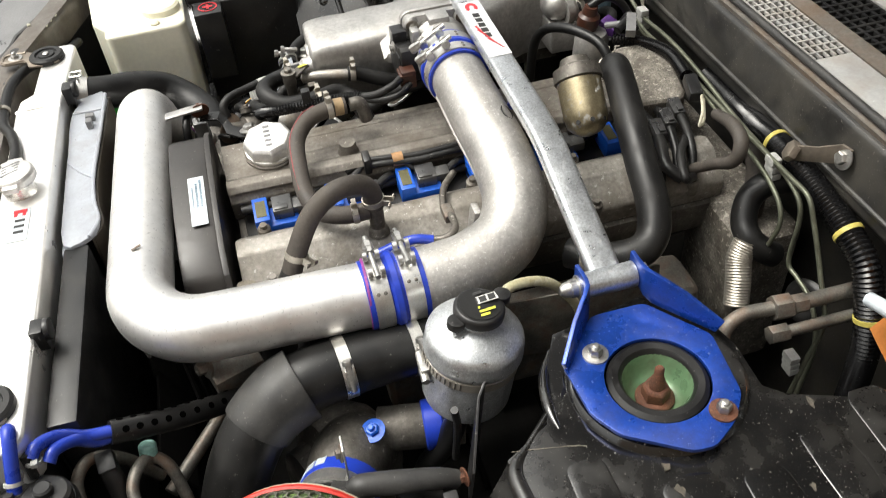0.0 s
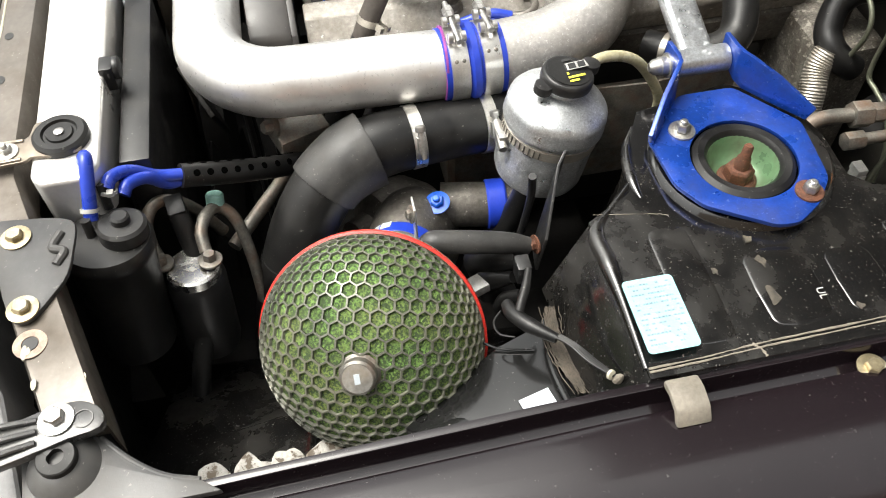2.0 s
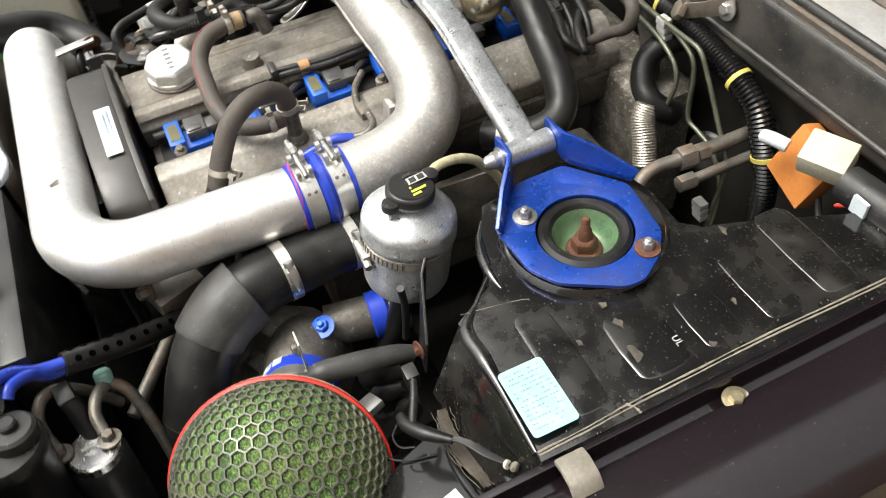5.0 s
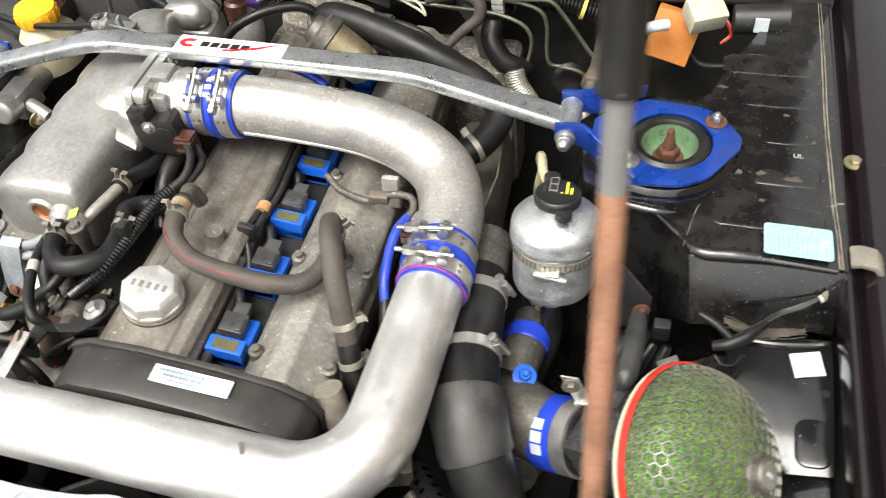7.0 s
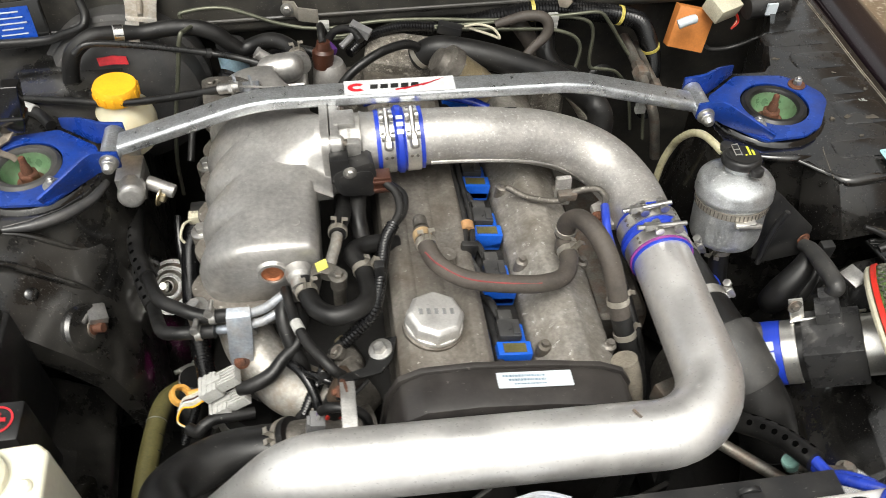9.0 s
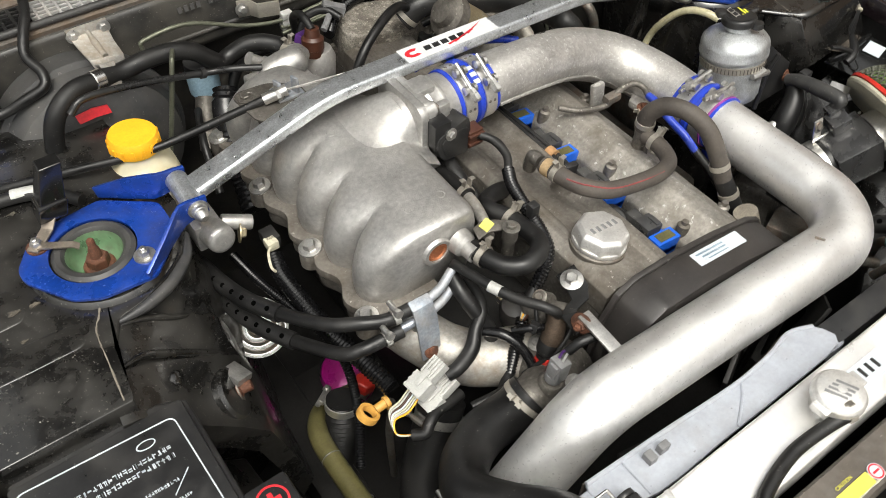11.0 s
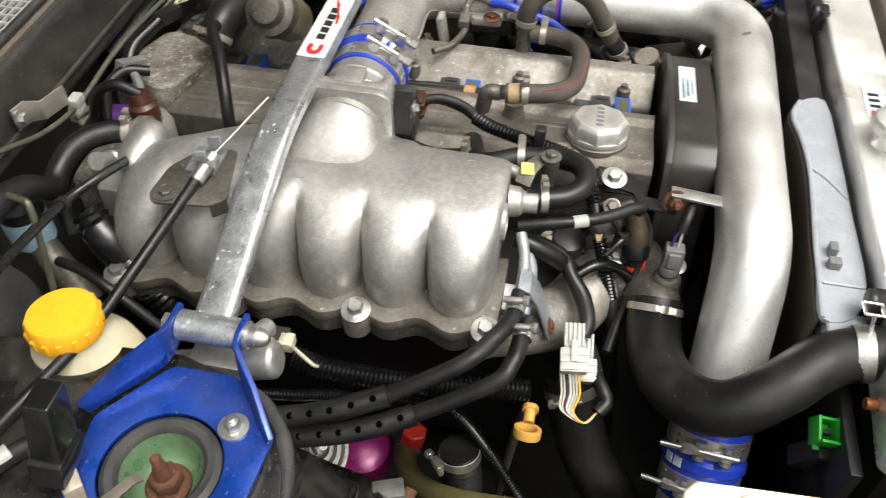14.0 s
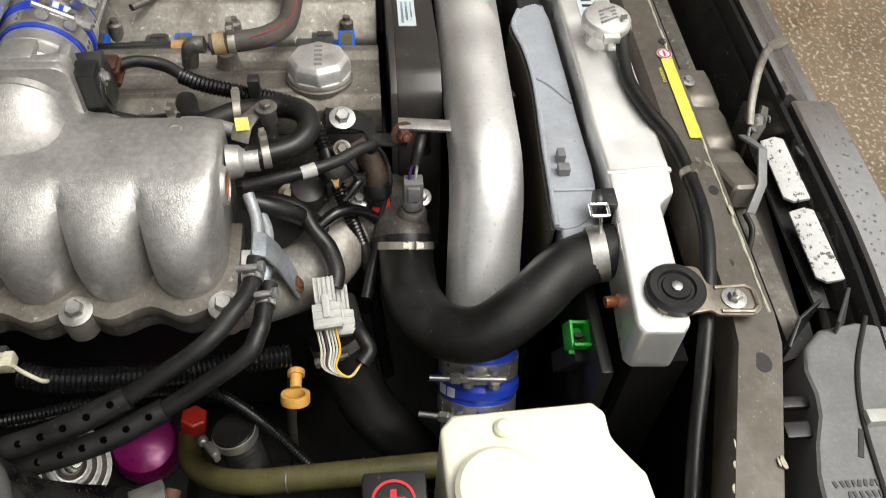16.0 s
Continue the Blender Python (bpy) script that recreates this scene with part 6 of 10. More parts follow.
# fan shroud
shroud = thing("fan_shroud", (0.05, -0.55, 0.45), "pale grey plastic fan shroud with a black lower cowl", "fan shroud")
top_line = [(-0.244, -0.531), (-0.190, -0.533), (-0.137, -0.535), (-0.041, -0.540), (0.020, -0.537), (0.062, -0.530), (0.092, -0.540)]
part("upper_shroud", G().prism(smooth_poly(top_line + [(0.098, -0.572), (0.0, -0.577), (-0.10, -0.578), (-0.193, -0.579), (-0.238, -0.562)], 3), 0.795, 0.802), PALE_PLASTIC, shroud, "pale blue-grey upper shroud", bevel=0.002)
line_ = spline([(x, y, 0) for x, y in top_line], 4)
part("skirt", G().sheet([V(q.x, q.y + 0.002, 0.40) for q in line_], [V(q.x, q.y + 0.002, 0.796) for q in line_], 0.003), SHROUD_BROWN, shroud, "dusty brown inner wall of the fan opening")
part("edge_bead", G().tube([V(q.x, q.y - 0.001, 0.8015) for q in line_], 0.0028, 10), PALE_PLASTIC, shroud)
part("end_box", G().box((-0.252, -0.556, 0.780), (0.040, 0.040, 0.040)), PALE_PLASTIC, shroud, bevel=0.004, seg=3)
part("end_box", G().box((0.098, -0.562, 0.786), (0.024, 0.026, 0.022)), PALE_PLASTIC, shroud, bevel=0.004, seg=3)
part("rib", G().tube([V(-0.200, -0.536, 0.8030), V(-0.200, -0.576, 0.8030)], 0.0016, 8), PALE_PLASTIC, shroud)
part("rib", G().tube(spline([(-0.03, -0.541, 0.8025), (-0.045, -0.556, 0.803), (-0.075, -0.576, 0.8025)]), 0.0016, 8), PALE_PLASTIC, shroud)
part("clip", G().box((-0.158, -0.549, 0.808), (0.012, 0.008, 0.012)).box((-0.176, -0.549, 0.807), (0.010, 0.012, 0.010)), GREY_PLASTIC, shroud, bevel=0.001)
for c_, s_ in (((0.235, -0.5575, 0.66), (0.27, 0.030, 0.275)), ((-0.31, -0.565, 0.62), (0.13, 0.012, 0.26)), ((0.0, -0.558, 0.54), (0.4, 0.010, 0.24))):
    part("lower_shroud", G().box(c_, s_), PLASTIC, shroud, bevel=0.003)
part("shroud_edge", G().box((0.28, -0.5745, 0.735), (0.18, 0.004, 0.09)), PLASTIC, shroud, bevel=0.002)
fan = part("fan_hub", G().lathe((0.06, -0.50, 0.55), (0, -1, 0), [(0.08, 0), (0.08, 0.03), (0.05, 0.04)], 40), DARK, shroud)
for k in range(7):
    a = 2 * math.pi * k / 7
    c = V(0.06 + 0.15 * math.cos(a), -0.51, 0.55 + 0.15 * math.sin(a))
    part("fan_blade", G().box(c, (0.16, 0.006, 0.07), pose(0, 0, 0, 0, -math.degrees(a), 0) @ pose(0, 0, 0, 25, 0, 0)), DARK, shroud, bevel=0.002)

tube = hose("radiator_hose", [(-0.186, -0.392, 0.722), (-0.210, -0.392, 0.709), (-0.262, -0.397, 0.714), (-0.304, -0.420, 0.724), (-0.324, -0.457, 0.745), (-0.308, -0.498, 0.766), (-0.281, -0.536, 0.783), (-0.272, -0.572, 0.793), (-0.272, -0.588, 0.796)], [0.0285, 0.0285, 0.028, 0.0275, 0.027, 0.0265, 0.026, 0.0255, 0.0255], RUBBER, "thick black rubber upper radiator hose", "radiator hose", 28, clamps=((0.06, 100),))
band_clamp("hose_clamp", (-0.272, -0.567, 0.792), (0, -1, 0.2), 0.0258, 0.016, tube, 210, STEEL)
part("thermostat_housing", bent([(-0.196, -0.392, 0.712), (-0.184, -0.392, 0.712), (-0.168, -0.390, 0.706), (-0.140, -0.382, 0.698), (-0.100, -0.372, 0.690)], [0.0262, 0.027, 0.030, 0.032, 0.032], 28), GREASY, tube, "cast thermostat neck")
part("neck_boss", G().lathe((-0.165, -0.400, 0.734), (0.1, -0.05, 1), [(0.017, -0.02), (0.0155, 0.004), (0.0125, 0.008)], 24), GREASY, tube)
for y in (-0.345, -0.412):
    part("housing_bolt", G().bolt((-0.138, y, 0.729), (-0.3, 0, 1), 0.006, 0.006), STEEL, tube)

hose("cap_overflow_hose", [(0.0, -0.640, 0.846), (-0.03, -0.634, 0.838), (-0.075, -0.632, 0.833), (-0.123, -0.642, 0.833), (-0.157, -0.657, 0.829), (-0.205, -0.664, 0.826), (-0.272, -0.661, 0.828), (-0.340, -0.647, 0.818), (-0.396, -0.634, 0.795), (-0.452, -0.618, 0.775), (-0.52, -0.60, 0.76)], 0.0072, RUBBER, "black overflow hose lying along the radiator", "hose", 14, clamps=((0.015, 60), (0.5, 120)))

# ---- breather hoses on the covers ----
pcv = thing("breather_hose", (-0.01, -0.2, 0.83), "aged brown rubber breather hose between the cam covers", "hose")
part("tube", bent([(-0.016, -0.196, 0.842), (-0.013, -0.222, 0.843), (-0.002, -0.250, 0.840), (0.028, -0.270, 0.832), (0.075, -0.275, 0.822), (0.118, -0.274, 0.814), (0.150, -0.262, 0.808), (0.164, -0.235, 0.806), (0.165, -0.205, 0.806)], 0.0112, 18), BROWN_RUBBER, pcv)
part("red_stripe", bent([(-0.0165, -0.238, 0.8505), (-0.004, -0.257, 0.8490), (0.028, -0.2765, 0.8405), (0.075, -0.2815, 0.8305), (0.118, -0.2805, 0.8225)], 0.0011, 6), mat("faded_red_print", (0.20, 0.035, 0.035), 0.6), pcv)
spring_clamp((-0.013, -0.218, 0.843), (0.1, -1, 0), 0.0112, pcv, 90)
spring_clamp((0.165, -0.222, 0.806), (0.02, 1, 0), 0.0112, pcv, 60)
part("tan_collar", G().tube([V(-0.016, -0.200, 0.842), V(-0.015, -0.212, 0.843)], 0.0118, 18), mat("tan_rubber", (0.34, 0.24, 0.13), 0.6), pcv, "tan rubber collar")
part("elbow", bent([(-0.016, -0.190, 0.842), (-0.016, -0.176, 0.840), (-0.014, -0.170, 0.815)], 0.009, 16), GREASY, pcv)
tee = thing("breather_tee", (0.166, -0.195, 0.77), "grey metal breather tee on the exhaust cam cover", "hose tee")
part("stub", G().lathe((0.166, -0.197, 0.770), (0, 0, 1), [(0.015, 0), (0.013, 0.006), (0.0095, 0.01), (0.0095, 0.045)], 24), GREASY, tee)
b2 = thing("breather_hose", (0.18, -0.2, 0.82), "aged brown rubber breather hose arching down to the front", "hose")
part("tube", bent([(0.166, -0.197, 0.812), (0.168, -0.200, 0.838), (0.177, -0.216, 0.858), (0.188, -0.245, 0.862), (0.199, -0.274, 0.846), (0.208, -0.298, 0.808), (0.214, -0.313, 0.775)], 0.0122, 18), BROWN_RUBBER, b2)
part("lower_tube", bent([(0.213, -0.311, 0.780), (0.222, -0.332, 0.745), (0.235, -0.352, 0.70), (0.24, -0.37, 0.62)], 0.0125, 18), RUBBER, b2)
spring_clamp((0.209, -0.301, 0.80), (0.2, -0.45, -1), 0.0122, b2, 200)
spring_clamp((0.218, -0.323, 0.760), (0.25, -0.5, -1), 0.0125, b2, 200)
spring_clamp((0.167, -0.198, 0.822), (0.05, -0.1, 1), 0.0122, b2, 120)
st = thing("hose_stub", (0.225, -0.33, 0.70), "tan rubber stub beside the timing cover", "hose")
part("tube", bent([(0.205, -0.362, 0.765), (0.213, -0.372, 0.735), (0.22, -0.38, 0.69)], 0.016, 18), SEALER, st)

# blue boost signal hose with bright end pipe
v1 = thing("vacuum_hose", (0.21, -0.15, 0.79), "thin bright blue vacuum hose beside the boost pipe", "hose")
part("tube", bent([(0.236, -0.143, 0.800), (0.231, -0.165, 0.803), (0.228, -0.190, 0.796), (0.230, -0.225, 0.785), (0.234, -0.245, 0.770)], 0.0058, 14), BLUE_DUSTY, v1)
part("black_tail", bent([(0.234, -0.243, 0.771), (0.240, -0.275, 0.750), (0.25, -0.31, 0.71), (0.255, -0.34, 0.64)], 0.0062, 14), RUBBER, v1)
part("steel_pipe", bent([(0.236, -0.142, 0.800), (0.240, -0.128, 0.803), (0.232, -0.115, 0.806), (0.205, -0.112, 0.802), (0.180, -0.115, 0.790), (0.140, -0.105, 0.792), (0.115, -0.085, 0.795)], 0.0045, 12), GREASY, v1)
part("junction", G().box((0.192, -0.113, 0.797), (0.026, 0.014, 0.012)), OLD_STEEL, v1, bevel=0.003)
v2 = thing("vacuum_hose", (0.1, 0.05, 0.86), "thin bright blue vacuum hose under the strut bar", "hose")
part("tube", bent([(-0.070, 0.010, 0.884), (-0.03, 0.022, 0.886), (0.03, 0.020, 0.880), (0.075, 0.012, 0.872), (0.10, 0.0, 0.866)], 0.006, 12), BLUE_DUSTY, v2)

# ---- looms and connectors between plenum and covers ----
l1 = thing("wiring_loom", (-0.05, -0.2, 0.82), "black corrugated conduit running from the throttle sensor", "wiring loom")
part("taped_lead", bent([(-0.052, -0.108, 0.846), (-0.040, -0.125, 0.842), (-0.038, -0.150, 0.835), (-0.050, -0.170, 0.829)], 0.0055, 12), RUBBER, l1)
part("taped_lead", bent([(-0.046, -0.100, 0.836), (-0.030, -0.120, 0.832), (-0.034, -0.148, 0.828), (-0.050, -0.170, 0.827)], 0.005, 12), RUBBER, l1)
part("conduit", G().tube(spline([(-0.049, -0.168, 0.828), (-0.060, -0.190, 0.826), (-0.068, -0.225, 0.822), (-0.075, -0.262, 0.818), (-0.085, -0.290, 0.812), (-0.104, -0.304, 0.801), (-0.122, -0.312, 0.788)], 12), 0.0085, 14, (0.0042, 0.0014)), LOOM, l1)
part("taped_end", bent([(-0.121, -0.312, 0.789), (-0.130, -0.315, 0.782), (-0.135, -0.317, 0.776)], 0.0075, 14), RUBBER, l1)
for k, c in enumerate((CREAM_RUBBER, YELLOW, CONN_WHITE, BROWN)):
    part("wire", bent([(-0.133, -0.314 - 0.003 * k, 0.778), (-0.140, -0.317 - 0.003 * k, 0.769), (-0.147, -0.322 - 0.001 * k, 0.758)], 0.0018, 8), c, l1)
part("conduit", G().tube(spline([(-0.146, -0.323, 0.760), (-0.156, -0.330, 0.742), (-0.167, -0.338, 0.722), (-0.178, -0.346, 0.700)], 12), 0.0078, 14, (0.004, 0.0013)), LOOM, l1)
part("taped_end", bent([(-0.177, -0.345, 0.702), (-0.186, -0.350, 0.690), (-0.196, -0.354, 0.665), (-0.215, -0.36, 0.61), (-0.24, -0.37, 0.53)], 0.0078, 14), RUBBER, l1)
part("clip", G().box((-0.072, -0.243, 0.830), (0.012, 0.012, 0.028)), PLASTIC, l1, bevel=0.002)

iac = thing("idle_valve_hose", (-0.13, -0.27, 0.81), "black rubber loop hose with spring clamp at the plenum", "hose")
part("tube", bent([(-0.163, -0.240, 0.822), (-0.158, -0.262, 0.822), (-0.148, -0.284, 0.822), (-0.128, -0.298, 0.824), (-0.104, -0.293, 0.824), (-0.088, -0.273, 0.818), (-0.088, -0.245, 0.816), (-0.092, -0.222, 0.815), (-0.102, -0.198, 0.813), (-0.094, -0.180, 0.806), (-0.069, -0.170, 0.800), (-0.045, -0.165, 0.790)], 0.0116, 18), RUBBER, iac)
spring_clamp((-0.0905, -0.2256, 0.8154), (-0.1, 1, 0), 0.0118, iac, 60)
spring_clamp((-0.159, -0.258, 0.822), (0.2, -1, 0), 0.0122, iac, 100)
part("nipple", G().lathe((-0.168, -0.222, 0.822), (0.1, -1, 0), [(0.017, 0), (0.0155, 0.012), (0.0115, 0.016), (0.0115, 0.03)], 24), CAST, iac)
part("tag", G().sheet([(-0.150, -0.226, 0.834), (-0.139, -0.228, 0.842), (-0.126, -0.236, 0.843), (-0.112, -0.248, 0.843)], [(-0.153, -0.242, 0.830), (-0.141, -0.246, 0.840), (-0.130, -0.252, 0.842), (-0.118, -0.262, 0.842)], 0.003), GREASY, iac, "bent grey metal tag", bevel=0.0008)
part("yellow_sticker", G().box((-0.139, -0.237, 0.8435), (0.014, 0.013, 0.0006), pose(0, 0, 0, 8, -20, 10)), mat("faded_yellow_sticker", (0.55, 0.53, 0.1), 0.5), iac)
part("stay", G().lathe((-0.122, -0.259, 0.795), (0.03, 0, 1), [(0.0075, 0), (0.0075, 0.030), (0.0095, 0.034), (0.0095, 0.050), (0.008, 0.052)], 18), GREASY, iac)
part("stay_bolt", G().bolt((-0.1205, -0.259, 0.847), (0.03, 0, 1), 0.0062, 0.006), OLD_STEEL, iac)
tw = thing("throttle_water_hose", (-0.12, -0.17, 0.82), "black rubber hose with steel pipe end below the throttle body", "hose")
part("pipe", bent([(-0.136, -0.240, 0.824), (-0.128, -0.217, 0.829), (-0.121, -0.190, 0.829), (-0.118, -0.165, 0.826)], 0.0072, 14), GREASY_PALE, tw, "dull steel pipe end")
part("tube", bent([(-0.1185, -0.176, 0.8275), (-0.117, -0.160, 0.8255), (-0.110, -0.125, 0.812), (-0.108, -0.090, 0.800), (-0.108, -0.050, 0.79)], 0.0105, 18), RUBBER, tw)
spring_clamp((-0.118, -0.169, 0.8265), (0.05, 1, -0.1), 0.0106, tw, 80)
tw2 = thing("throttle_water_hose", (-0.09, -0.14, 0.80), "black rubber hose rising to the throttle body", "hose")
part("tube", bent([(-0.085, -0.060, 0.815), (-0.088, -0.088, 0.808), (-0.091, -0.120, 0.800), (-0.088, -0.150, 0.785), (-0.080, -0.180, 0.765)], 0.0110, 18), RUBBER, tw2)
brk2 = thing("pipe_stay_bracket", (-0.1, -0.34, 0.80), "black steel bracket holding the pipe stay", "bracket")
part("strap", G().sheet([(-0.060, -0.312, 0.790), (-0.068, -0.345, 0.792), (-0.082, -0.362, 0.793), (-0.104, -0.366, 0.793), (-0.112, -0.372, 0.800), (-0.116, -0.396, 0.801)], [(-0.088, -0.312, 0.788), (-0.094, -0.340, 0.790), (-0.100, -0.352, 0.792), (-0.118, -0.358, 0.794), (-0.130, -0.366, 0.801), (-0.134, -0.396, 0.802)], 0.003), BLACK_STEEL, brk2, bevel=0.0006)
part("bolt", G().bolt((-0.080, -0.330, 0.793), (-0.25, -0.05, 1), 0.008, 0.008), STEEL, brk2, "bright flanged bolt")

v3 = thing("vacuum_hose", (-0.17, -0.25, 0.80), "thin black vacuum hose with white marker ring", "hose")
part("tube", bent([(-0.186, -0.236, 0.806), (-0.180, -0.268, 0.810), (-0.172, -0.298, 0.811), (-0.160, -0.325, 0.811), (-0.145, -0.348, 0.812), (-0.134, -0.360, 0.806), (-0.126, -0.358, 0.792)], 0.0062, 14), RUBBER, v3)
part("marker", G().tube([V(-0.1745, -0.291, 0.8108), V(-0.1695, -0.305, 0.8112)], 0.0068, 14), CONN_WHITE, v3)
v4 = thing("vacuum_hose", (-0.17, -0.25, 0.79), "black rubber hose dropping below the plenum corner", "hose")
part("tube", bent([(-0.190, -0.236, 0.792), (-0.192, -0.262, 0.782), (-0.186, -0.284, 0.762), (-0.176, -0.300, 0.735), (-0.172, -0.31, 0.69)], 0.0095, 16), RUBBER, v4)
reg = thing("regulator_valve", (-0.18, -0.32, 0.74), "black round solenoid valve with plated screws", "valve")
ax = V(0.35, -0.80, 0.25).normalized()
part("body", G().lathe(V(-0.128, -0.312, 0.766), ax, [(0.012, -0.004), (0.017, 0.0), (0.0185, 0.004), (0.0185, 0.026), (0.016, 0.030), (0.011, 0.032), (0.011, 0.050)], 28), GREASY, reg, "cast steel valve barrel")
for dz in (-0.022, 0.022):
    part("lug", G().lathe(V(-0.126, -0.330, 0.770 + dz), (-0.5, 0, 0.6), [(0.0085, 0), (0.0085, 0.008), (0.007, 0.009)], 18), GREASY, reg)
    part("screw", G().bolt(V(-0.130, -0.330, 0.776 + dz), (-0.5, 0, 0.7), 0.0052, 0.005), OLD_STEEL, reg)
part("motor", G().lathe((-0.1235, -0.289, 0.722), (-0.25, -0.1, 1), [(0.021, -0.02), (0.021, 0.010), (0.017, 0.017), (0.008, 0.019)], 28), TIMING, reg, "dark moulded motor cap")
part("motor_ear", G().box((-0.1285, -0.287, 0.727), (0.016, 0.048, 0.008), pose(0, 0, 0, 0, -15, 0)), TIMING, reg, bevel=0.002)
part("corroded_bolt", G().bolt((-0.1275, -0.2687, 0.730), (-0.6, 0, 0.8), 0.006, 0.006), BRASS, reg)

sen = thing("temperature_sensor", (-0.14, -0.365, 0.73), "red plugged temperature sensor in the water outlet", "sensor")
part("outlet_pipe", bent([(-0.120, -0.352, 0.790), (-0.126, -0.358, 0.778), (-0.132, -0.362, 0.762), (-0.136, -0.364, 0.748)], [0.0115, 0.0115, 0.0135, 0.0135], 20), COPPER_PIPE, sen, "dull copper outlet pipe")
part("barrel", G().lathe((-0.134, -0.3635, 0.754), (-0.30, -0.10, -0.9), [(0.0135, 0), (0.015, 0.003), (0.015, 0.016), (0.0125, 0.019), (0.0125, 0.026)], 24), RUBBER, sen)
part("red_plug", G().box((-0.1435, -0.3675, 0.728), (0.018, 0.019, 0.018), pose(0, 0, 0, 0, 20, 0)).box((-0.150, -0.3675, 0.726), (0.008, 0.010, 0.012), pose(0, 0, 0, 0, 20, 0)), RED, sen, "red plastic plug", bevel=0.002)
part("lead", bent([(-0.150, -0.368, 0.722), (-0.166, -0.366, 0.706), (-0.186, -0.360, 0.694), (-0.208, -0.354, 0.686), (-0.235, -0.348, 0.68)], 0.0062, 14), RUBBER, sen)
sen2 = thing("sensor_plug", (-0.16, -0.40, 0.745), "dark grey sensor plug in the thermostat housing", "sensor")
part("body", G().box((-0.1585, -0.401, 0.763), (0.017, 0.020, 0.030), pose(0, 0, 0, 0, 8, 0)).lathe((-0.163, -0.400, 0.744), (0.12, 0, 1), [(0.0105, 0), (0.0105, 0.012)], 18), GREY_PLASTIC, sen2, bevel=0.002)
part("latch", G().box((-0.168, -0.401, 0.767), (0.004, 0.012, 0.018), pose(0, 0, 0, 0, 8, 0)), GREY_PLASTIC, sen2, bevel=0.001)
for k in range(2):
    part("wire", bent([(-0.156, -0.397 - 0.006 * k, 0.778), (-0.154, -0.398 - 0.006 * k, 0.788), (-0.150, -0.402 - 0.003 * k, 0.796)], 0.0016, 8), (PURPLE, CONN_WHITE)[k], sen2)
part("lead", bent([(-0.151, -0.403, 0.794), (-0.140, -0.407, 0.806), (-0.122, -0.412, 0.808), (-0.105, -0.416, 0.796), (-0.10, -0.418, 0.76)], 0.0058, 12), RUBBER, sen2)

fh = thing("front_harness", (-0.14, -0.34, 0.75), "shiny black taped wires tangled below the plenum front", "wiring")
part("taped_lead", bent([(-0.168, -0.330, 0.762), (-0.152, -0.345, 0.772), (-0.135, -0.352, 0.768), (-0.120, -0.344, 0.755), (-0.104, -0.328, 0.738)], [0.0042, 0.0050, 0.0046, 0.0052, 0.0044], 12), LOOM, fh)
part("taped_lead", bent([(-0.192, -0.298, 0.744), (-0.174, -0.322, 0.750), (-0.162, -0.345, 0.738), (-0.158, -0.365, 0.714), (-0.16, -0.37, 0.68)], [0.0058, 0.0066, 0.0060, 0.0066, 0.006], 12), LOOM, fh)
part("thin_lead", bent([(-0.098, -0.358, 0.776), (-0.115, -0.372, 0.771), (-0.135, -0.378, 0.755), (-0.150, -0.371, 0.735), (-0.17, -0.36, 0.71)], 0.0028, 10), RUBBER, fh)
part("thin_lead", bent([(-0.112, -0.300, 0.790), (-0.128, -0.322, 0.792), (-0.140, -0.338, 0.780), (-0.143, -0.350, 0.758)], 0.0026, 10), RUBBER, fh)
part("clip", G().box((-0.150, -0.346, 0.7725), (0.010, 0.010, 0.012), pose(0, 0, 0, 10, 20, 30)), PLASTIC, fh, bevel=0.001)

out4 = thing("water_outlet", (-0.19, -0.35, 0.74), "greasy cast water outlet behind the thermostat", "water outlet")
part("casting", bent([(-0.105, -0.315, 0.695), (-0.125, -0.335, 0.695), (-0.138, -0.356, 0.695), (-0.142, -0.380, 0.697)], [0.030, 0.032, 0.032, 0.030], 24), GREASY, out4)

man = thing("intake_elbow", (-0.22, -0.27, 0.68), "cast aluminium water neck and elbow below the plenum front", "coolant elbow")
part("elbow", bent([(-0.250, -0.215, 0.715), (-0.240, -0.245, 0.712), (-0.222, -0.272, 0.700), (-0.198, -0.296, 0.690), (-0.165, -0.318, 0.690), (-0.13, -0.33, 0.69)], [0.034, 0.034, 0.034, 0.036, 0.036, 0.036], 28), GREASY_PALE, man)
part("flange", G().box((-0.243, -0.235, 0.755), (0.03, 0.045, 0.02), pose(0, 0, 0, 0, -20, 0)), CAST, man, bevel=0.004)
ZINC = mat("blue_tinged_zinc_plate", (0.30, 0.33, 0.375), 0.38, 0.6, 0.3, 30, 0.2, stain=((0.26, 0.235, 0.20), 0.10, 35))
pb = part("bracket", G().sheet([(-0.262, -0.283, 0.722), (-0.262, -0.277, 0.745), (-0.260, -0.268, 0.770), (-0.259, -0.258, 0.789), (-0.258, -0.246, 0.793)], [(-0.236, -0.283, 0.724), (-0.233, -0.276, 0.747), (-0.230, -0.266, 0.772), (-0.230, -0.257, 0.788), (-0.230, -0.246, 0.792)], 0.003), ZINC, man, "blue-tinged plated bracket", bevel=0.001)
part("bolt", G().bolt((-0.2490, -0.2820, 0.732), (0.05, -0.8, 0.5), 0.0055, 0.004), RUSTY, pb)
part("steel_pipe", bent([(-0.275, -0.242, 0.775), (-0.250, -0.248, 0.778), (-0.215, -0.248, 0.788), (-0.190, -0.240, 0.80)], 0.0058, 12), ZINC, man)
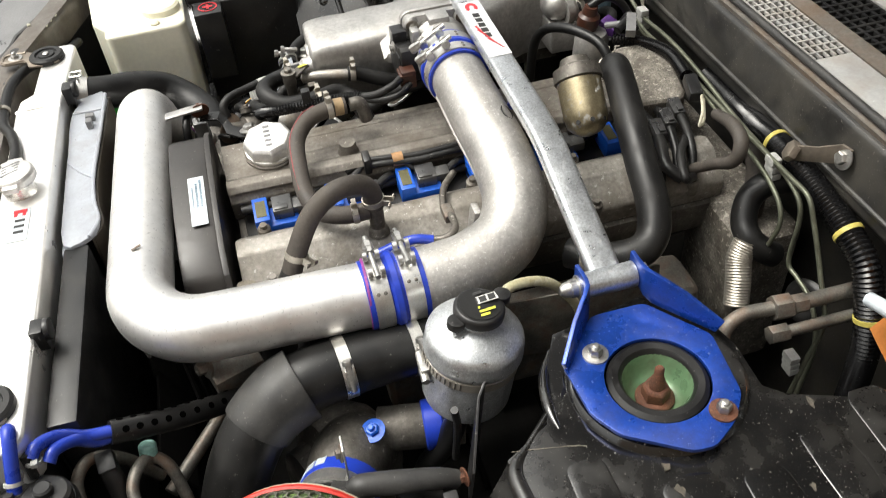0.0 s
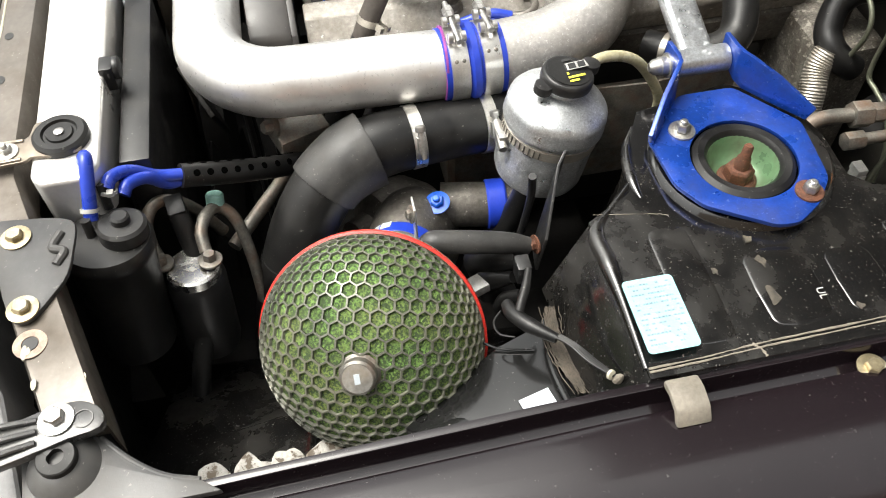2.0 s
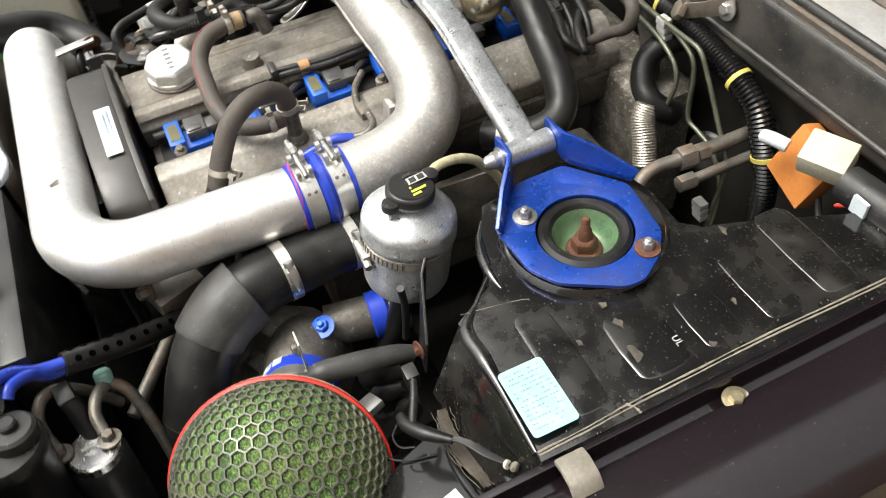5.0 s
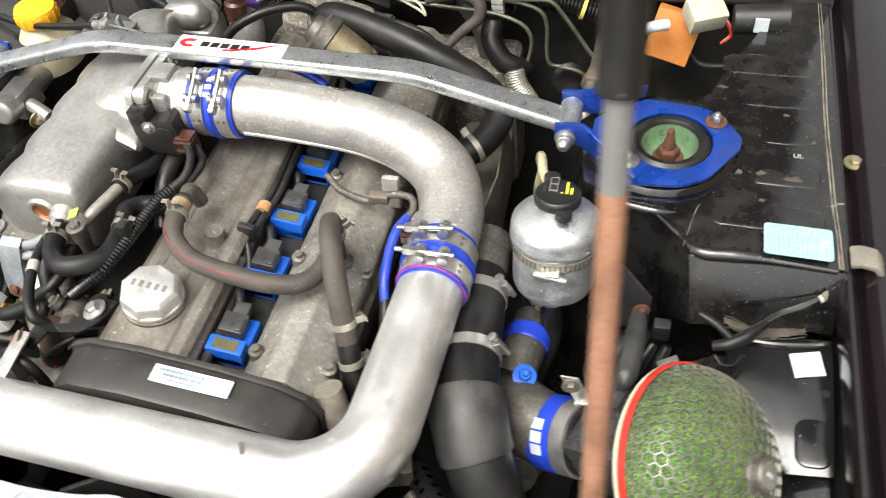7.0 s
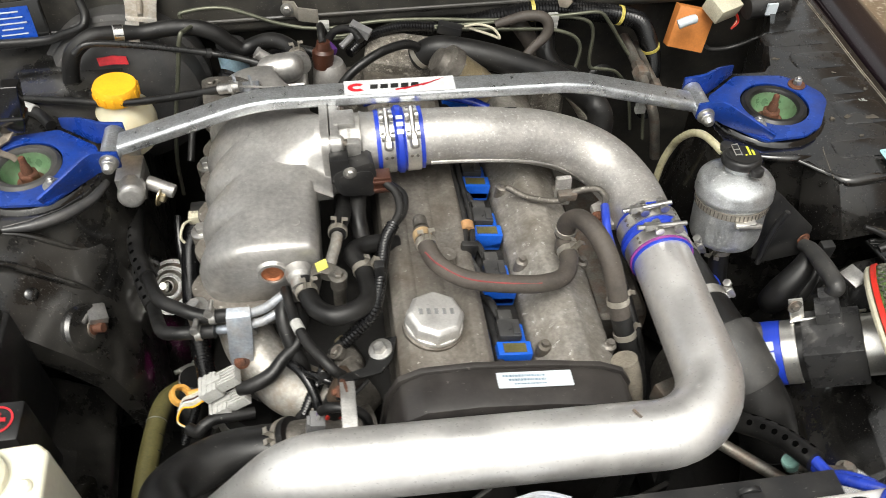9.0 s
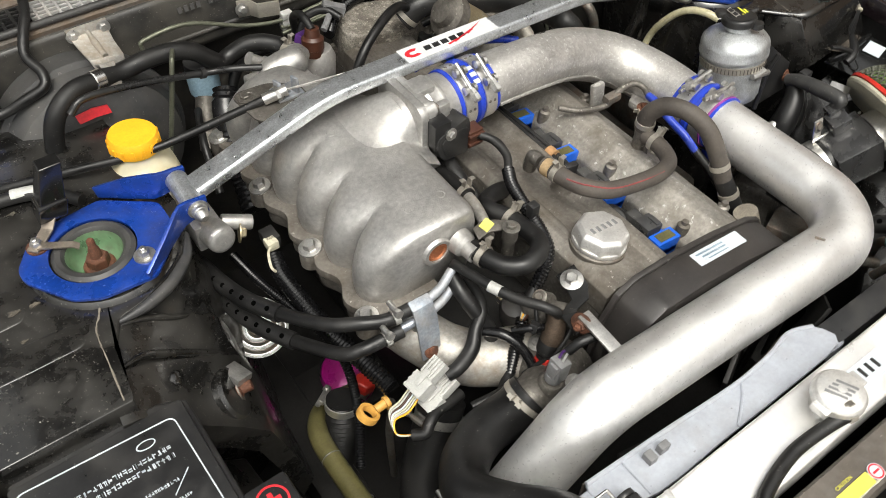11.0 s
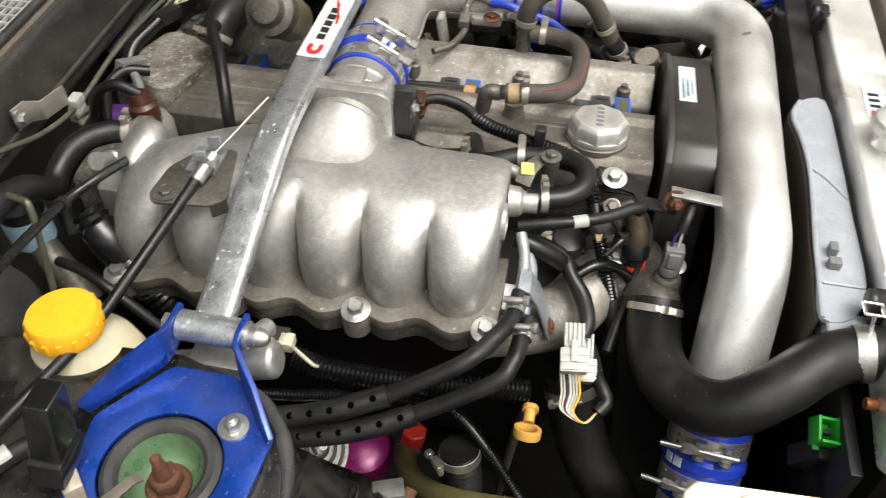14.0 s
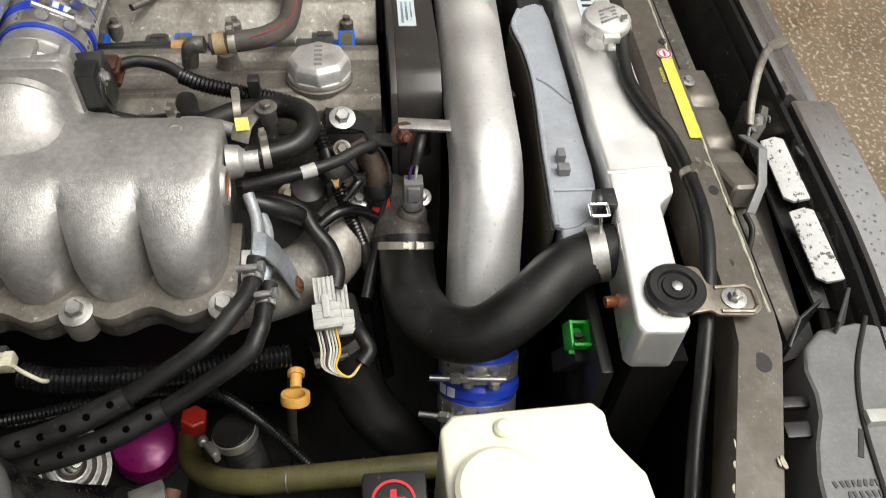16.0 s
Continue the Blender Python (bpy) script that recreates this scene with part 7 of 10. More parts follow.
part("steel_pipe", bent([(-0.285, -0.252, 0.762), (-0.252, -0.257, 0.768), (-0.215, -0.256, 0.776), (-0.185, -0.243, 0.785)], 0.0058, 12), ZINC, man)
for k, (a, b, c) in enumerate((((-0.286, -0.245, 0.781), (-0.345, -0.205, 0.775), (-0.374, -0.135, 0.742)), ((-0.305, -0.256, 0.766), (-0.345, -0.236, 0.752), (-0.372, -0.160, 0.712)))):
    h = thing("coolant_hose", a, "black rubber coolant hose with perforated sleeve beside the plenum", "hose", "coolant hoses")
    end = V(*c)
    part("tube", bent([(a[0] + 0.03, a[1] - 0.004, a[2] + 0.003), a, (0.5 * (a[0] + b[0]), 0.5 * (a[1] + b[1]) - 0.006, 0.5 * (a[2] + b[2]) + 0.004), b, c], 0.0085, 16), RUBBER, h)
    part("sleeve", bent([end + V(0.002, -0.006, 0.003), end + V(-0.019, 0.045, -0.008), end + V(-0.030, 0.095, -0.018), end + V(-0.036, 0.155, -0.035), end + V(-0.04, 0.20, -0.08)], 0.0112, 18), RUBBER, h, "perforated foam sleeve")
    sl = spline([end + V(0.002, -0.006, 0.003), end + V(-0.019, 0.045, -0.008), end + V(-0.030, 0.095, -0.018), end + V(-0.036, 0.155, -0.035)], 8)
    for i in range(2, 22, 3):
        d = V(-0.45, -0.1, 0.85).normalized()
        part("punched_hole", G().lathe(sl[i] + d * 0.0108, d, [(0.0033, 0), (0.0033, 0.0007)], 12), HOLE, h)
    band_clamp("hose_clamp", V(*a) + V(0.010, -0.002, 0.001), (1, -0.05, 0.05), 0.0088, 0.008, h, 100, STAINLESS, 0.02)

con = thing("harness_connector", (-0.27, -0.31, 0.70), "pair of pale grey multi-pin connectors with bared wires", "connector")
for dx, dz, dy in ((-0.002, 0.006, 0.0), (0.006, -0.020, -0.012)):
    c = V(-0.272 + dx, -0.310 + dy, 0.726 + dz)
    m = axes(c, (0.9, 0.1, 0.42), (0, 1, 0))
    r3 = m.to_3x3()
    g = G().box(c + r3 @ V(0.012, 0, 0), (0.026, 0.020, 0.013), m).box(c + r3 @ V(-0.013, 0, 0.0), (0.024, 0.027, 0.019), m).box(c + r3 @ V(-0.004, 0, 0.010), (0.022, 0.007, 0.004), m)
    sh = part("shell", g, CONN_WHITE, con, "pale grey ribbed plastic shell", bevel=0.0008)
    for k in range(5):
        part("rib", G().box(c + r3 @ V(0.013, -0.0088 + 0.0044 * k, 0.0072), (0.024, 0.0022, 0.0030), m), CONN_WHITE, sh)
    for k in range(3):
        part("rib", G().box(c + r3 @ V(-0.0215 + 0.0075 * k, 0, 0.0094), (0.0030, 0.0272, 0.0024), m), CONN_WHITE, sh)
for k in range(7):
    mt = (YELLOW, CONN_WHITE, CREAM_RUBBER, LABEL, BROWN, CONN_WHITE, CREAM_RUBBER)[k]
    part("wire", bent([(-0.292, -0.318 + 0.003 * k, 0.716), (-0.310, -0.322 + 0.003 * k, 0.706), (-0.326, -0.318 + 0.002 * k, 0.698), (-0.332, -0.330, 0.690), (-0.318, -0.342, 0.690)], 0.0012, 8), mt, con)
part("taped_lead", bent([(-0.318, -0.342, 0.690), (-0.306, -0.350, 0.694), (-0.296, -0.345, 0.700), (-0.280, -0.338, 0.70), (-0.24, -0.33, 0.69)], 0.0075, 14), RUBBER, con)
part("taped_lead", bent([(-0.252, -0.318, 0.727), (-0.236, -0.320, 0.734), (-0.212, -0.312, 0.741), (-0.196, -0.298, 0.752), (-0.178, -0.286, 0.762), (-0.170, -0.262, 0.768), (-0.172, -0.235, 0.77)], [0.0085, 0.009, 0.0095, 0.008, 0.0075, 0.0075, 0.0075], 14), RUBBER, con)

dip = thing("dipstick", (-0.33, -0.275, 0.64), "orange ring-handled dipstick in its tube", "dipstick")
m = axes((-0.338, -0.276, 0.664), (0.1, 1, 0), (0.91, 0, -0.645))
part("ring_handle", G().plate([(0.0145 * math.cos(2 * math.pi * k / 28), 0.0145 * math.sin(2 * math.pi * k / 28)) for k in range(28)], [(0.0095 * math.cos(2 * math.pi * k / 28), 0.0095 * math.sin(2 * math.pi * k / 28)) for k in range(28)], -0.005, 0.005, m).cyl((-0.327, -0.276, 0.664), (-0.312, -0.276, 0.666), 0.006, n=12).cyl((-0.314, -0.276, 0.665), (-0.308, -0.276, 0.665), 0.009, n=12), DIP_ORANGE, dip, bevel=0.001)
part("tube", bent([(-0.312, -0.276, 0.664), (-0.300, -0.27, 0.64), (-0.30, -0.26, 0.55), (-0.29, -0.25, 0.40)], 0.0055, 12), OLD_STEEL, dip)

# ---- looms, hoses and accessories on the far side of the plenum ----
l2 = thing("wiring_loom", (-0.31, -0.1, 0.69), "thick black corrugated conduit under the intake runners", "wiring loom")
part("conduit", G().tube(spline([(-0.325, -0.030, 0.712), (-0.330, -0.060, 0.707), (-0.328, -0.110, 0.702), (-0.322, -0.170, 0.696), (-0.310, -0.225, 0.690), (-0.300, -0.272, 0.683)], 14), 0.0125, 16, (0.0048, 0.0018)), LOOM, l2)
part("plug", G().box((-0.318, -0.010, 0.728), (0.020, 0.026, 0.018)), PLASTIC, l2, bevel=0.002)
part("cream_plug", G().box((-0.322, -0.022, 0.730), (0.016, 0.016, 0.014)), CREAM_RUBBER, l2, "cream connector", bevel=0.002)
part("wire_loop", bent([(-0.324, -0.026, 0.730), (-0.335, -0.040, 0.735), (-0.340, -0.055, 0.725), (-0.334, -0.058, 0.714)], 0.002, 8), CREAM_RUBBER, l2)
l3 = thing("wiring_loom", (-0.34, -0.1, 0.67), "thin black corrugated conduit beside the inner wing", "wiring loom")
part("conduit", G().tube(spline([(-0.36, 0.03, 0.680), (-0.352, -0.03, 0.680), (-0.338, -0.085, 0.676), (-0.325, -0.135, 0.670), (-0.318, -0.190, 0.650), (-0.330, -0.235, 0.600), (-0.358, -0.28, 0.55)], 14), 0.0068, 12, (0.0036, 0.0012)), LOOM, l3)
coil_cap = thing("chrome_cap", (-0.38, -0.06, 0.60), "bright ribbed chrome disc low beside the engine", "chrome cap")
for k in range(7):
    r, h = 0.042 - 0.0055 * k, 0.0025 * k
    part("ring", G().lathe(V(-0.376, -0.052, 0.618) + V(-0.22, -0.55, 0.8) * h, (-0.22, -0.55, 0.8), [(r, 0), (r, 0.003), (r - 0.002, 0.0045), (r - 0.0042, 0.002)], 44), SPRING if k % 2 == 0 else OLD_STEEL, coil_cap)
part("post", G().lathe((-0.380, -0.062, 0.632), (-0.22, -0.55, 0.8), [(0.009, 0), (0.005, 0.006), (0.005, 0.014)], 20), POLISHED, coil_cap)
oilf = thing("oil_filter", (-0.246, -0.056, 0.355), "glossy magenta oil filter can", "oil filter")
part("can", G().lathe((-0.246, -0.056, 0.355), (-0.2, -0.1, 0.95), [(0.038, 0), (0.043, 0.01), (0.043, 0.055), (0.037, 0.069), (0.023, 0.075), (0.0, 0.076)], 40), PINK, oilf)
fit_ = thing("braided_hose", (-0.33, -0.15, 0.55), "olive sleeved hose with a red anodised fitting", "hose")
part("sleeve", bent([(-0.268, -0.127, 0.454), (-0.290, -0.131, 0.468), (-0.318, -0.140, 0.490), (-0.346, -0.160, 0.520), (-0.370, -0.190, 0.550), (-0.385, -0.230, 0.576), (-0.390, -0.300, 0.592), (-0.391, -0.380, 0.602), (-0.390, -0.43, 0.600), (-0.388, -0.54, 0.565)], 0.0136, 20), OLIVE, fit_)
part("red_fitting", G().lathe((-0.262, -0.138, 0.492), (-0.12, 0.16, -0.95), [(0.013, 0), (0.0165, 0.002), (0.0165, 0.024), (0.013, 0.026), (0.013, 0.036)], 6), RED, fit_, "red anodised fitting", bevel=0.001)
part("collar", G().lathe((-0.266, -0.1295, 0.460), (-0.6, -0.1, -0.3), [(0.0152, 0), (0.0158, 0.003), (0.0152, 0.006), (0.0158, 0.009), (0.0152, 0.012)], 24), STEEL, fit_)
for k in range(8):
    q_ = V(-0.3885, -0.262 - 0.0255 * k, 0.5855 + 0.0165 * math.sin(0.9 * k / 5))
    part("wrap_edge", G().lathe(q_, (-0.03, -0.98, 0.1 - 0.02 * k), [(0.0135, 0), (0.0140, 0.0004), (0.0140, 0.0014), (0.0135, 0.0018)], 24, cap=False), STEEL if k % 3 == 0 else INK_BLACK, fit_)
lower = thing("lower_hose", (-0.3, -0.34, 0.5), "black rubber lower hose in the shadow beside the engine", "hose")
part("tube", bent([(-0.250, -0.31, 0.66), (-0.276, -0.325, 0.62), (-0.304, -0.345, 0.58), (-0.322, -0.375, 0.54), (-0.33, -0.42, 0.46)], 0.029, 24), RUBBER, lower)
band_clamp("hose_clamp", (-0.262, -0.317, 0.642), (-0.5, -0.3, -0.8), 0.0293, 0.012, lower, 60, STEEL)
bel = thing("duct_clamp_hose", (-0.35, -0.2, 0.55), "black ribbed duct with steel band in the shadow", "hose")
part("duct", G().tube(spline([(-0.336, -0.205, 0.60), (-0.345, -0.212, 0.56), (-0.36, -0.22, 0.48)], 16), 0.022, 20, (0.008, 0.003)), RUBBER, bel)
band_clamp("band", (-0.338, -0.207, 0.592), (-0.2, -0.15, -0.9), 0.0222, 0.012, bel, 0)

# ---- battery, washer tank ----
bat = thing("battery", (-0.58, -0.29, 0.60), "black battery with printed white outline warning panel", "battery")
part("case", G().prism([(-0.516, -0.395), (-0.516, -0.212), (-0.545, -0.200), (-0.70, -0.200), (-0.70, -0.395)], 0.60, 0.790), PLASTIC, bat, bevel=0.006, seg=3)
part("terminal_block", G().prism([(-0.472, -0.392), (-0.472, -0.342), (-0.518, -0.342), (-0.518, -0.392)], 0.66, 0.790), PLASTIC, bat, bevel=0.005)
part("lid", G().prism([(-0.522, -0.40), (-0.522, -0.215), (-0.70, -0.215), (-0.70, -0.40)], 0.788, 0.800), PLASTIC, bat, bevel=0.004)
g = G()
frame_line = round_poly([(-0.533, -0.396), (-0.537, -0.232), (-0.694, -0.226), (-0.694, -0.396)], 0.008, 4)
for a, b in zip(frame_line, frame_line[1:] + frame_line[:1]):
    g.cyl((*a, 0.8006), (*b, 0.8006), 0.0008, n=6)
part("white_outline", g, LABEL, bat, "rounded white printed frame")
rnd = random.Random(9)
g = G()
for y0, x0, x1, hgt in ((-0.262, -0.553, -0.690, 0.0062), (-0.272, -0.553, -0.690, 0.0062), (-0.298, -0.560, -0.630, 0.0040), (-0.318, -0.556, -0.600, 0.0034), (-0.346, -0.600, -0.640, 0.0034), (-0.372, -0.556, -0.640, 0.0034)):
    x = x0
    while x > x1:
        w = hgt * 0.62
        for _ in range(3):
            if rnd.random() < 0.5:
                g.box((x - w / 2, y0 + rnd.uniform(-0.4, 0.4) * hgt, 0.8006), (w, hgt * 0.16, 0.0004))
            else:
                g.box((x - w * rnd.uniform(0.1, 0.9), y0, 0.8006), (hgt * 0.14, hgt * 0.9, 0.0004))
        x -= w * 1.3
tagged(part("print_bars", g, LABEL, bat, "dense rows of small white print"), kind="stuff")
for a, b in (((-0.548, -0.292), (-0.570, -0.312)), ((-0.548, -0.336), (-0.590, -0.322)), ((-0.560, -0.348), (-0.596, -0.360)), ((-0.556, -0.360), (-0.600, -0.384)), ((-0.610, -0.322), (-0.660, -0.318)), ((-0.610, -0.322), (-0.606, -0.345)), ((-0.606, -0.345), (-0.660, -0.342))):
    part("sketch_line", G().cyl((*a, 0.8006), (*b, 0.8006), 0.0005, n=6), LABEL, bat)
g = G().plate([(-0.572 + 0.010 * math.cos(2 * math.pi * k / 24), -0.246 + 0.0052 * math.sin(2 * math.pi * k / 24)) for k in range(24)], [(-0.572 + 0.0088 * math.cos(2 * math.pi * k / 24), -0.246 + 0.0042 * math.sin(2 * math.pi * k / 24)) for k in range(24)], 0.8004, 0.8008)
part("printed_ring", g, LABEL, bat)
g = G().plate(circle(0.017, 32, -0.497, -0.366), circle(0.0148, 32, -0.497, -0.366), 0.7905, 0.7912).box((-0.497, -0.366, 0.7911), (0.018, 0.005, 0.0008)).box((-0.497, -0.366, 0.79125), (0.005, 0.018, 0.0008))
part("plus_mark", g, INK_RED, bat, "red plus sign in a ring")

wash = thing("washer_tank", (-0.52, -0.48, 0.58), "cream translucent plastic washer bottle with moulded cap", "washer tank")
out3 = [(-0.432, -0.415), (-0.427, -0.530), (-0.436, -0.540), (-0.458, -0.540), (-0.476, -0.552), (-0.490, -0.562), (-0.60, -0.575), (-0.62, -0.41), (-0.445, -0.404)]
part("bottle", G().prism(out3, 0.60, 0.800), CREAM, wash, bevel=0.010, seg=4)
part("cap", G().lathe((-0.500, -0.445, 0.800), (0, 0, 1), [(0.034, 0), (0.034, 0.010), (0.030, 0.014), (0.012, 0.015)], 40), CREAM, wash)
part("nipple", G().lathe((-0.448, -0.455, 0.7985), (0, 0, 1), [(0.008, 0), (0.008, 0.005), (0.005, 0.008)], 20), CREAM, wash)

gconn = thing("green_connector", (-0.322, -0.549, 0.71), "bright green plastic relay connector hanging on the shroud", "connector")
m = pose(0, 0, 0, 10, -20, 0)
g = G().box((-0.322, -0.5405, 0.731), (0.026, 0.003, 0.020), m).box((-0.322, -0.5585, 0.731), (0.026, 0.003, 0.020), m).box((-0.3095, -0.5495, 0.731), (0.003, 0.018, 0.020), m).box((-0.3345, -0.5495, 0.731), (0.003, 0.018, 0.020), m).box((-0.322, -0.5495, 0.7205), (0.026, 0.018, 0.003), m)
part("shell", g, GREEN, gconn, bevel=0.0008)
part("pins", G().box((-0.322, -0.5495, 0.729), (0.004, 0.010, 0.012), m), PLASTIC, gconn)
part("stem", G().box((-0.322, -0.5495, 0.690), (0.02, 0.016, 0.06), m), PLASTIC, gconn)
wc = thing("wire_clip", (-0.258, -0.565, 0.83), "square bright wire hose clip tail", "clip")
g = G()
for a, b in (((-0.262, -0.572), (-0.248, -0.572)), ((-0.248, -0.572), (-0.248, -0.556)), ((-0.248, -0.556), (-0.262, -0.556)), ((-0.262, -0.556), (-0.262, -0.572))):
    g.cyl((*a, 0.836), (*b, 0.836), 0.0016, n=8)
g.cyl((-0.262, -0.564, 0.836), (-0.268, -0.567, 0.81), 0.0016, n=8)
part("loop", g, POLISHED, wc)

# ---- brake side, bulkhead ----
boost = thing("brake_booster", (-0.45, 0.27, 0.65), "black brake servo drum on the bulkhead with red sticker", "brake booster")
part("drum", G().lathe((-0.440, 0.335, 0.742), (0.03, -1, 0.07), [(0.125, 0), (0.128, 0.02), (0.128, 0.05), (0.132, 0.055), (0.132, 0.062), (0.124, 0.066), (0.115, 0.095), (0.09, 0.112), (0.05, 0.118)], 56), SUPPORT, boost)
g = G().sheet([(-0.457, 0.2205, 0.829), (-0.436, 0.2205, 0.831), (-0.414, 0.2205, 0.829)], [(-0.459, 0.2255, 0.840), (-0.436, 0.2255, 0.843), (-0.416, 0.2255, 0.840)], 0.0025)
part("red_sticker", g, INK_RED, boost)
part("master_cylinder", bent([(-0.440, 0.215, 0.765), (-0.425, 0.12, 0.775), (-0.405, 0.02, 0.785)], 0.022, 24), CAST, boost)
part("pressure_block", G().box((-0.395, 0.005, 0.79), (0.035, 0.05, 0.04)).lathe((-0.392, -0.015, 0.795), (0.1, -1, 0.2), [(0.018, 0), (0.018, 0.03), (0.013, 0.034)], 24).lathe((-0.375, -0.005, 0.79), (0.9, -0.3, -0.3), [(0.01, 0), (0.01, 0.04)], 16), CAST, boost, bevel=0.004)
part("banjo", G().bolt((-0.36, -0.02, 0.775), (0.8, -0.3, -0.2), 0.008, 0.008), BRASS, boost)
res = thing("brake_fluid_reservoir", (-0.418, 0.13, 0.78), "translucent brake fluid reservoir with yellow screw cap", "fluid reservoir")
rings = []
for z, w, l in ((0.762, 0.034, 0.044), (0.768, 0.043, 0.054), (0.794, 0.0445, 0.056), (0.811, 0.041, 0.051), (0.824, 0.0330, 0.037), (0.832, 0.0285, 0.0285), (0.840, 0.0280, 0.0280)):
    rings.append([V(-0.4185 + 0.06 * (z - 0.84) + 0.3 * (w - 0.028), 0.1285 - 0.35 * (l - w), z) + V(w * math.cos(a), l * math.sin(a), 0) for a in [2 * math.pi * k / 48 for k in range(48)]])
part("bottle", G().rings(rings), RES_PLASTIC, res, angle=50)
cp = part("screw_cap", G().lathe((-0.4175, 0.129, 0.838), (0.08, 0.02, 1), [(0.0310, 0), (0.0315, 0.002), (0.0315, 0.017), (0.0290, 0.022), (0.016, 0.0232), (0.0, 0.0232)], 48), YELLOW, res, "yellow moulded screw cap")
for k in range(16):
    a = 2 * math.pi * k / 16
    d = V(math.cos(a), math.sin(a), 0)
    part("grip", G().box(V(-0.4168, 0.1292, 0.847) + d * 0.0313, (0.003, 0.004, 0.014), pose(0, 0, 0, 0, 0, math.degrees(a))), YELLOW, cp, bevel=0.0008)

hose("servo_hose", [(-0.509, 0.205, 0.770), (-0.501, 0.204, 0.810), (-0.491, 0.205, 0.848), (-0.477, 0.207, 0.871), (-0.450, 0.216, 0.884), (-0.413, 0.228, 0.878), (-0.382, 0.238, 0.871), (-0.344, 0.240, 0.874), (-0.305, 0.240, 0.871), (-0.280, 0.240, 0.859), (-0.262, 0.240, 0.841), (-0.246, 0.241, 0.827), (-0.228, 0.245, 0.830), (-0.205, 0.240, 0.840), (-0.185, 0.230, 0.843), (-0.168, 0.215, 0.841), (-0.160, 0.200, 0.839), (-0.158, 0.190, 0.838)], 0.0125, RUBBER, "dark rubber servo hose arching along the bulkhead", "hose", 18, clamps=((0.03, 200), (0.96, 90)))
mk = thing("hose_bracket", (-0.40, 0.25, 0.87), "grey steel hose bracket bolted to the bulkhead", "bracket")
part("plate", G().sheet([(-0.420, 0.3165, 0.904), (-0.418, 0.3145, 0.892), (-0.414, 0.295, 0.884), (-0.411, 0.268, 0.881), (-0.408, 0.262, 0.870)], [(-0.364, 0.3165, 0.904), (-0.366, 0.3145, 0.890), (-0.367, 0.295, 0.881), (-0.366, 0.268, 0.874), (-0.368, 0.262, 0.860)], 0.003), GREASY_PALE, mk, bevel=0.0008)
part("crease", G().tube(spline([(-0.392, 0.314, 0.894), (-0.391, 0.292, 0.887), (-0.389, 0.268, 0.881)], 5), [0.003, 0.005, 0.004], 10), GREASY_PALE, mk)
part("clip_band", G().sheet([(-0.407, 0.262, 0.876), (-0.406, 0.240, 0.8895), (-0.405, 0.224, 0.882), (-0.404, 0.2205, 0.866)], [(-0.384, 0.262, 0.872), (-0.386, 0.243, 0.8855), (-0.388, 0.228, 0.879), (-0.389, 0.2245, 0.862)], 0.0028), GREASY_PALE, mk, bevel=0.0008)
part("ferrule", G().lathe((-0.424, 0.2245, 0.8805), (1, 0.30, -0.18), [(0.0128, 0), (0.0137, 0.001), (0.0137, 0.014), (0.0128, 0.015)], 28, cap=False), POLISHED, mk)
for x in (-0.412, -0.371):
    part("bolt", G().bolt((x, 0.3145, 0.893), (0, -1, 0.15), 0.0055, 0.005), STEEL, mk)
drip = thing("drain_hose", (-0.47, 0.30, 0.89), "thin black rubber hose hanging over the cowl edge", "hose")
part("tube", bent([(-0.440, 0.410, 0.930), (-0.452, 0.352, 0.927), (-0.468, 0.322, 0.914), (-0.478, 0.302, 0.897), (-0.470, 0.276, 0.884), (-0.476, 0.262, 0.872), (-0.505, 0.264, 0.861), (-0.538, 0.268, 0.850), (-0.611, 0.268, 0.849), (-0.67, 0.27, 0.846)], 0.0068, 14), RUBBER, drip)
dl = thing("brake_pipe", (-0.34, 0.2, 0.81), "olive-plated steel brake pipe dropping beside the servo", "brake pipe", "brake pipes")
part("pipe", bent([(-0.300, 0.262, 0.868), (-0.318, 0.215, 0.884), (-0.326, 0.200, 0.880), (-0.343, 0.198, 0.813), (-0.361, 0.196, 0.745), (-0.378, 0.19, 0.66), (-0.385, 0.19, 0.58)], 0.0034, 12), CABLE_OLIVE, dl)

cable = thing("throttle_cable", (-0.35, 0.1, 0.83), "black throttle cable ending in a plated adjuster", "cable")
part("sheath", bent([(-0.66, 0.21, 0.80), (-0.57, 0.165, 0.822), (-0.49, 0.132, 0.835), (-0.42, 0.108, 0.842), (-0.36, 0.094, 0.853), (-0.29, 0.074, 0.874), (-0.262, 0.066, 0.883)], 0.0055, 12), RUBBER, cable)
part("adjuster", G().cyl((-0.262, 0.066, 0.883), (-0.232, 0.058, 0.891), 0.0075, n=18).cyl((-0.246, 0.0615, 0.8875), (-0.241, 0.0605, 0.8888), 0.010, n=6), STEEL, cable)
part("inner_wire", G().cyl((-0.232, 0.058, 0.891), (-0.150, 0.030, 0.902), 0.0015, n=8), STEEL, cable)
plate_ = [(-0.290, 0.100), (-0.279, 0.108), (-0.240, 0.104), (-0.205, 0.080), (-0.205, 0.046), (-0.240, 0.040), (-0.272, 0.032), (-0.284, 0.045)]
part("base_plate", G().prism(round_poly(plate_, 0.006, 3), 0.8725, 0.8755).sheet([(-0.281, 0.047, 0.874), (-0.270, 0.034, 0.874)], [(-0.281, 0.047, 0.857), (-0.270, 0.034, 0.857)], 0.003), GREASY, cable, "dark pressed steel cable plate", bevel=0.001)
part("plate_bolt", G().bolt((-0.276, 0.091, 0.8755), (0, 0, 1), 0.0065, 0.005, True), GREASY, cable)
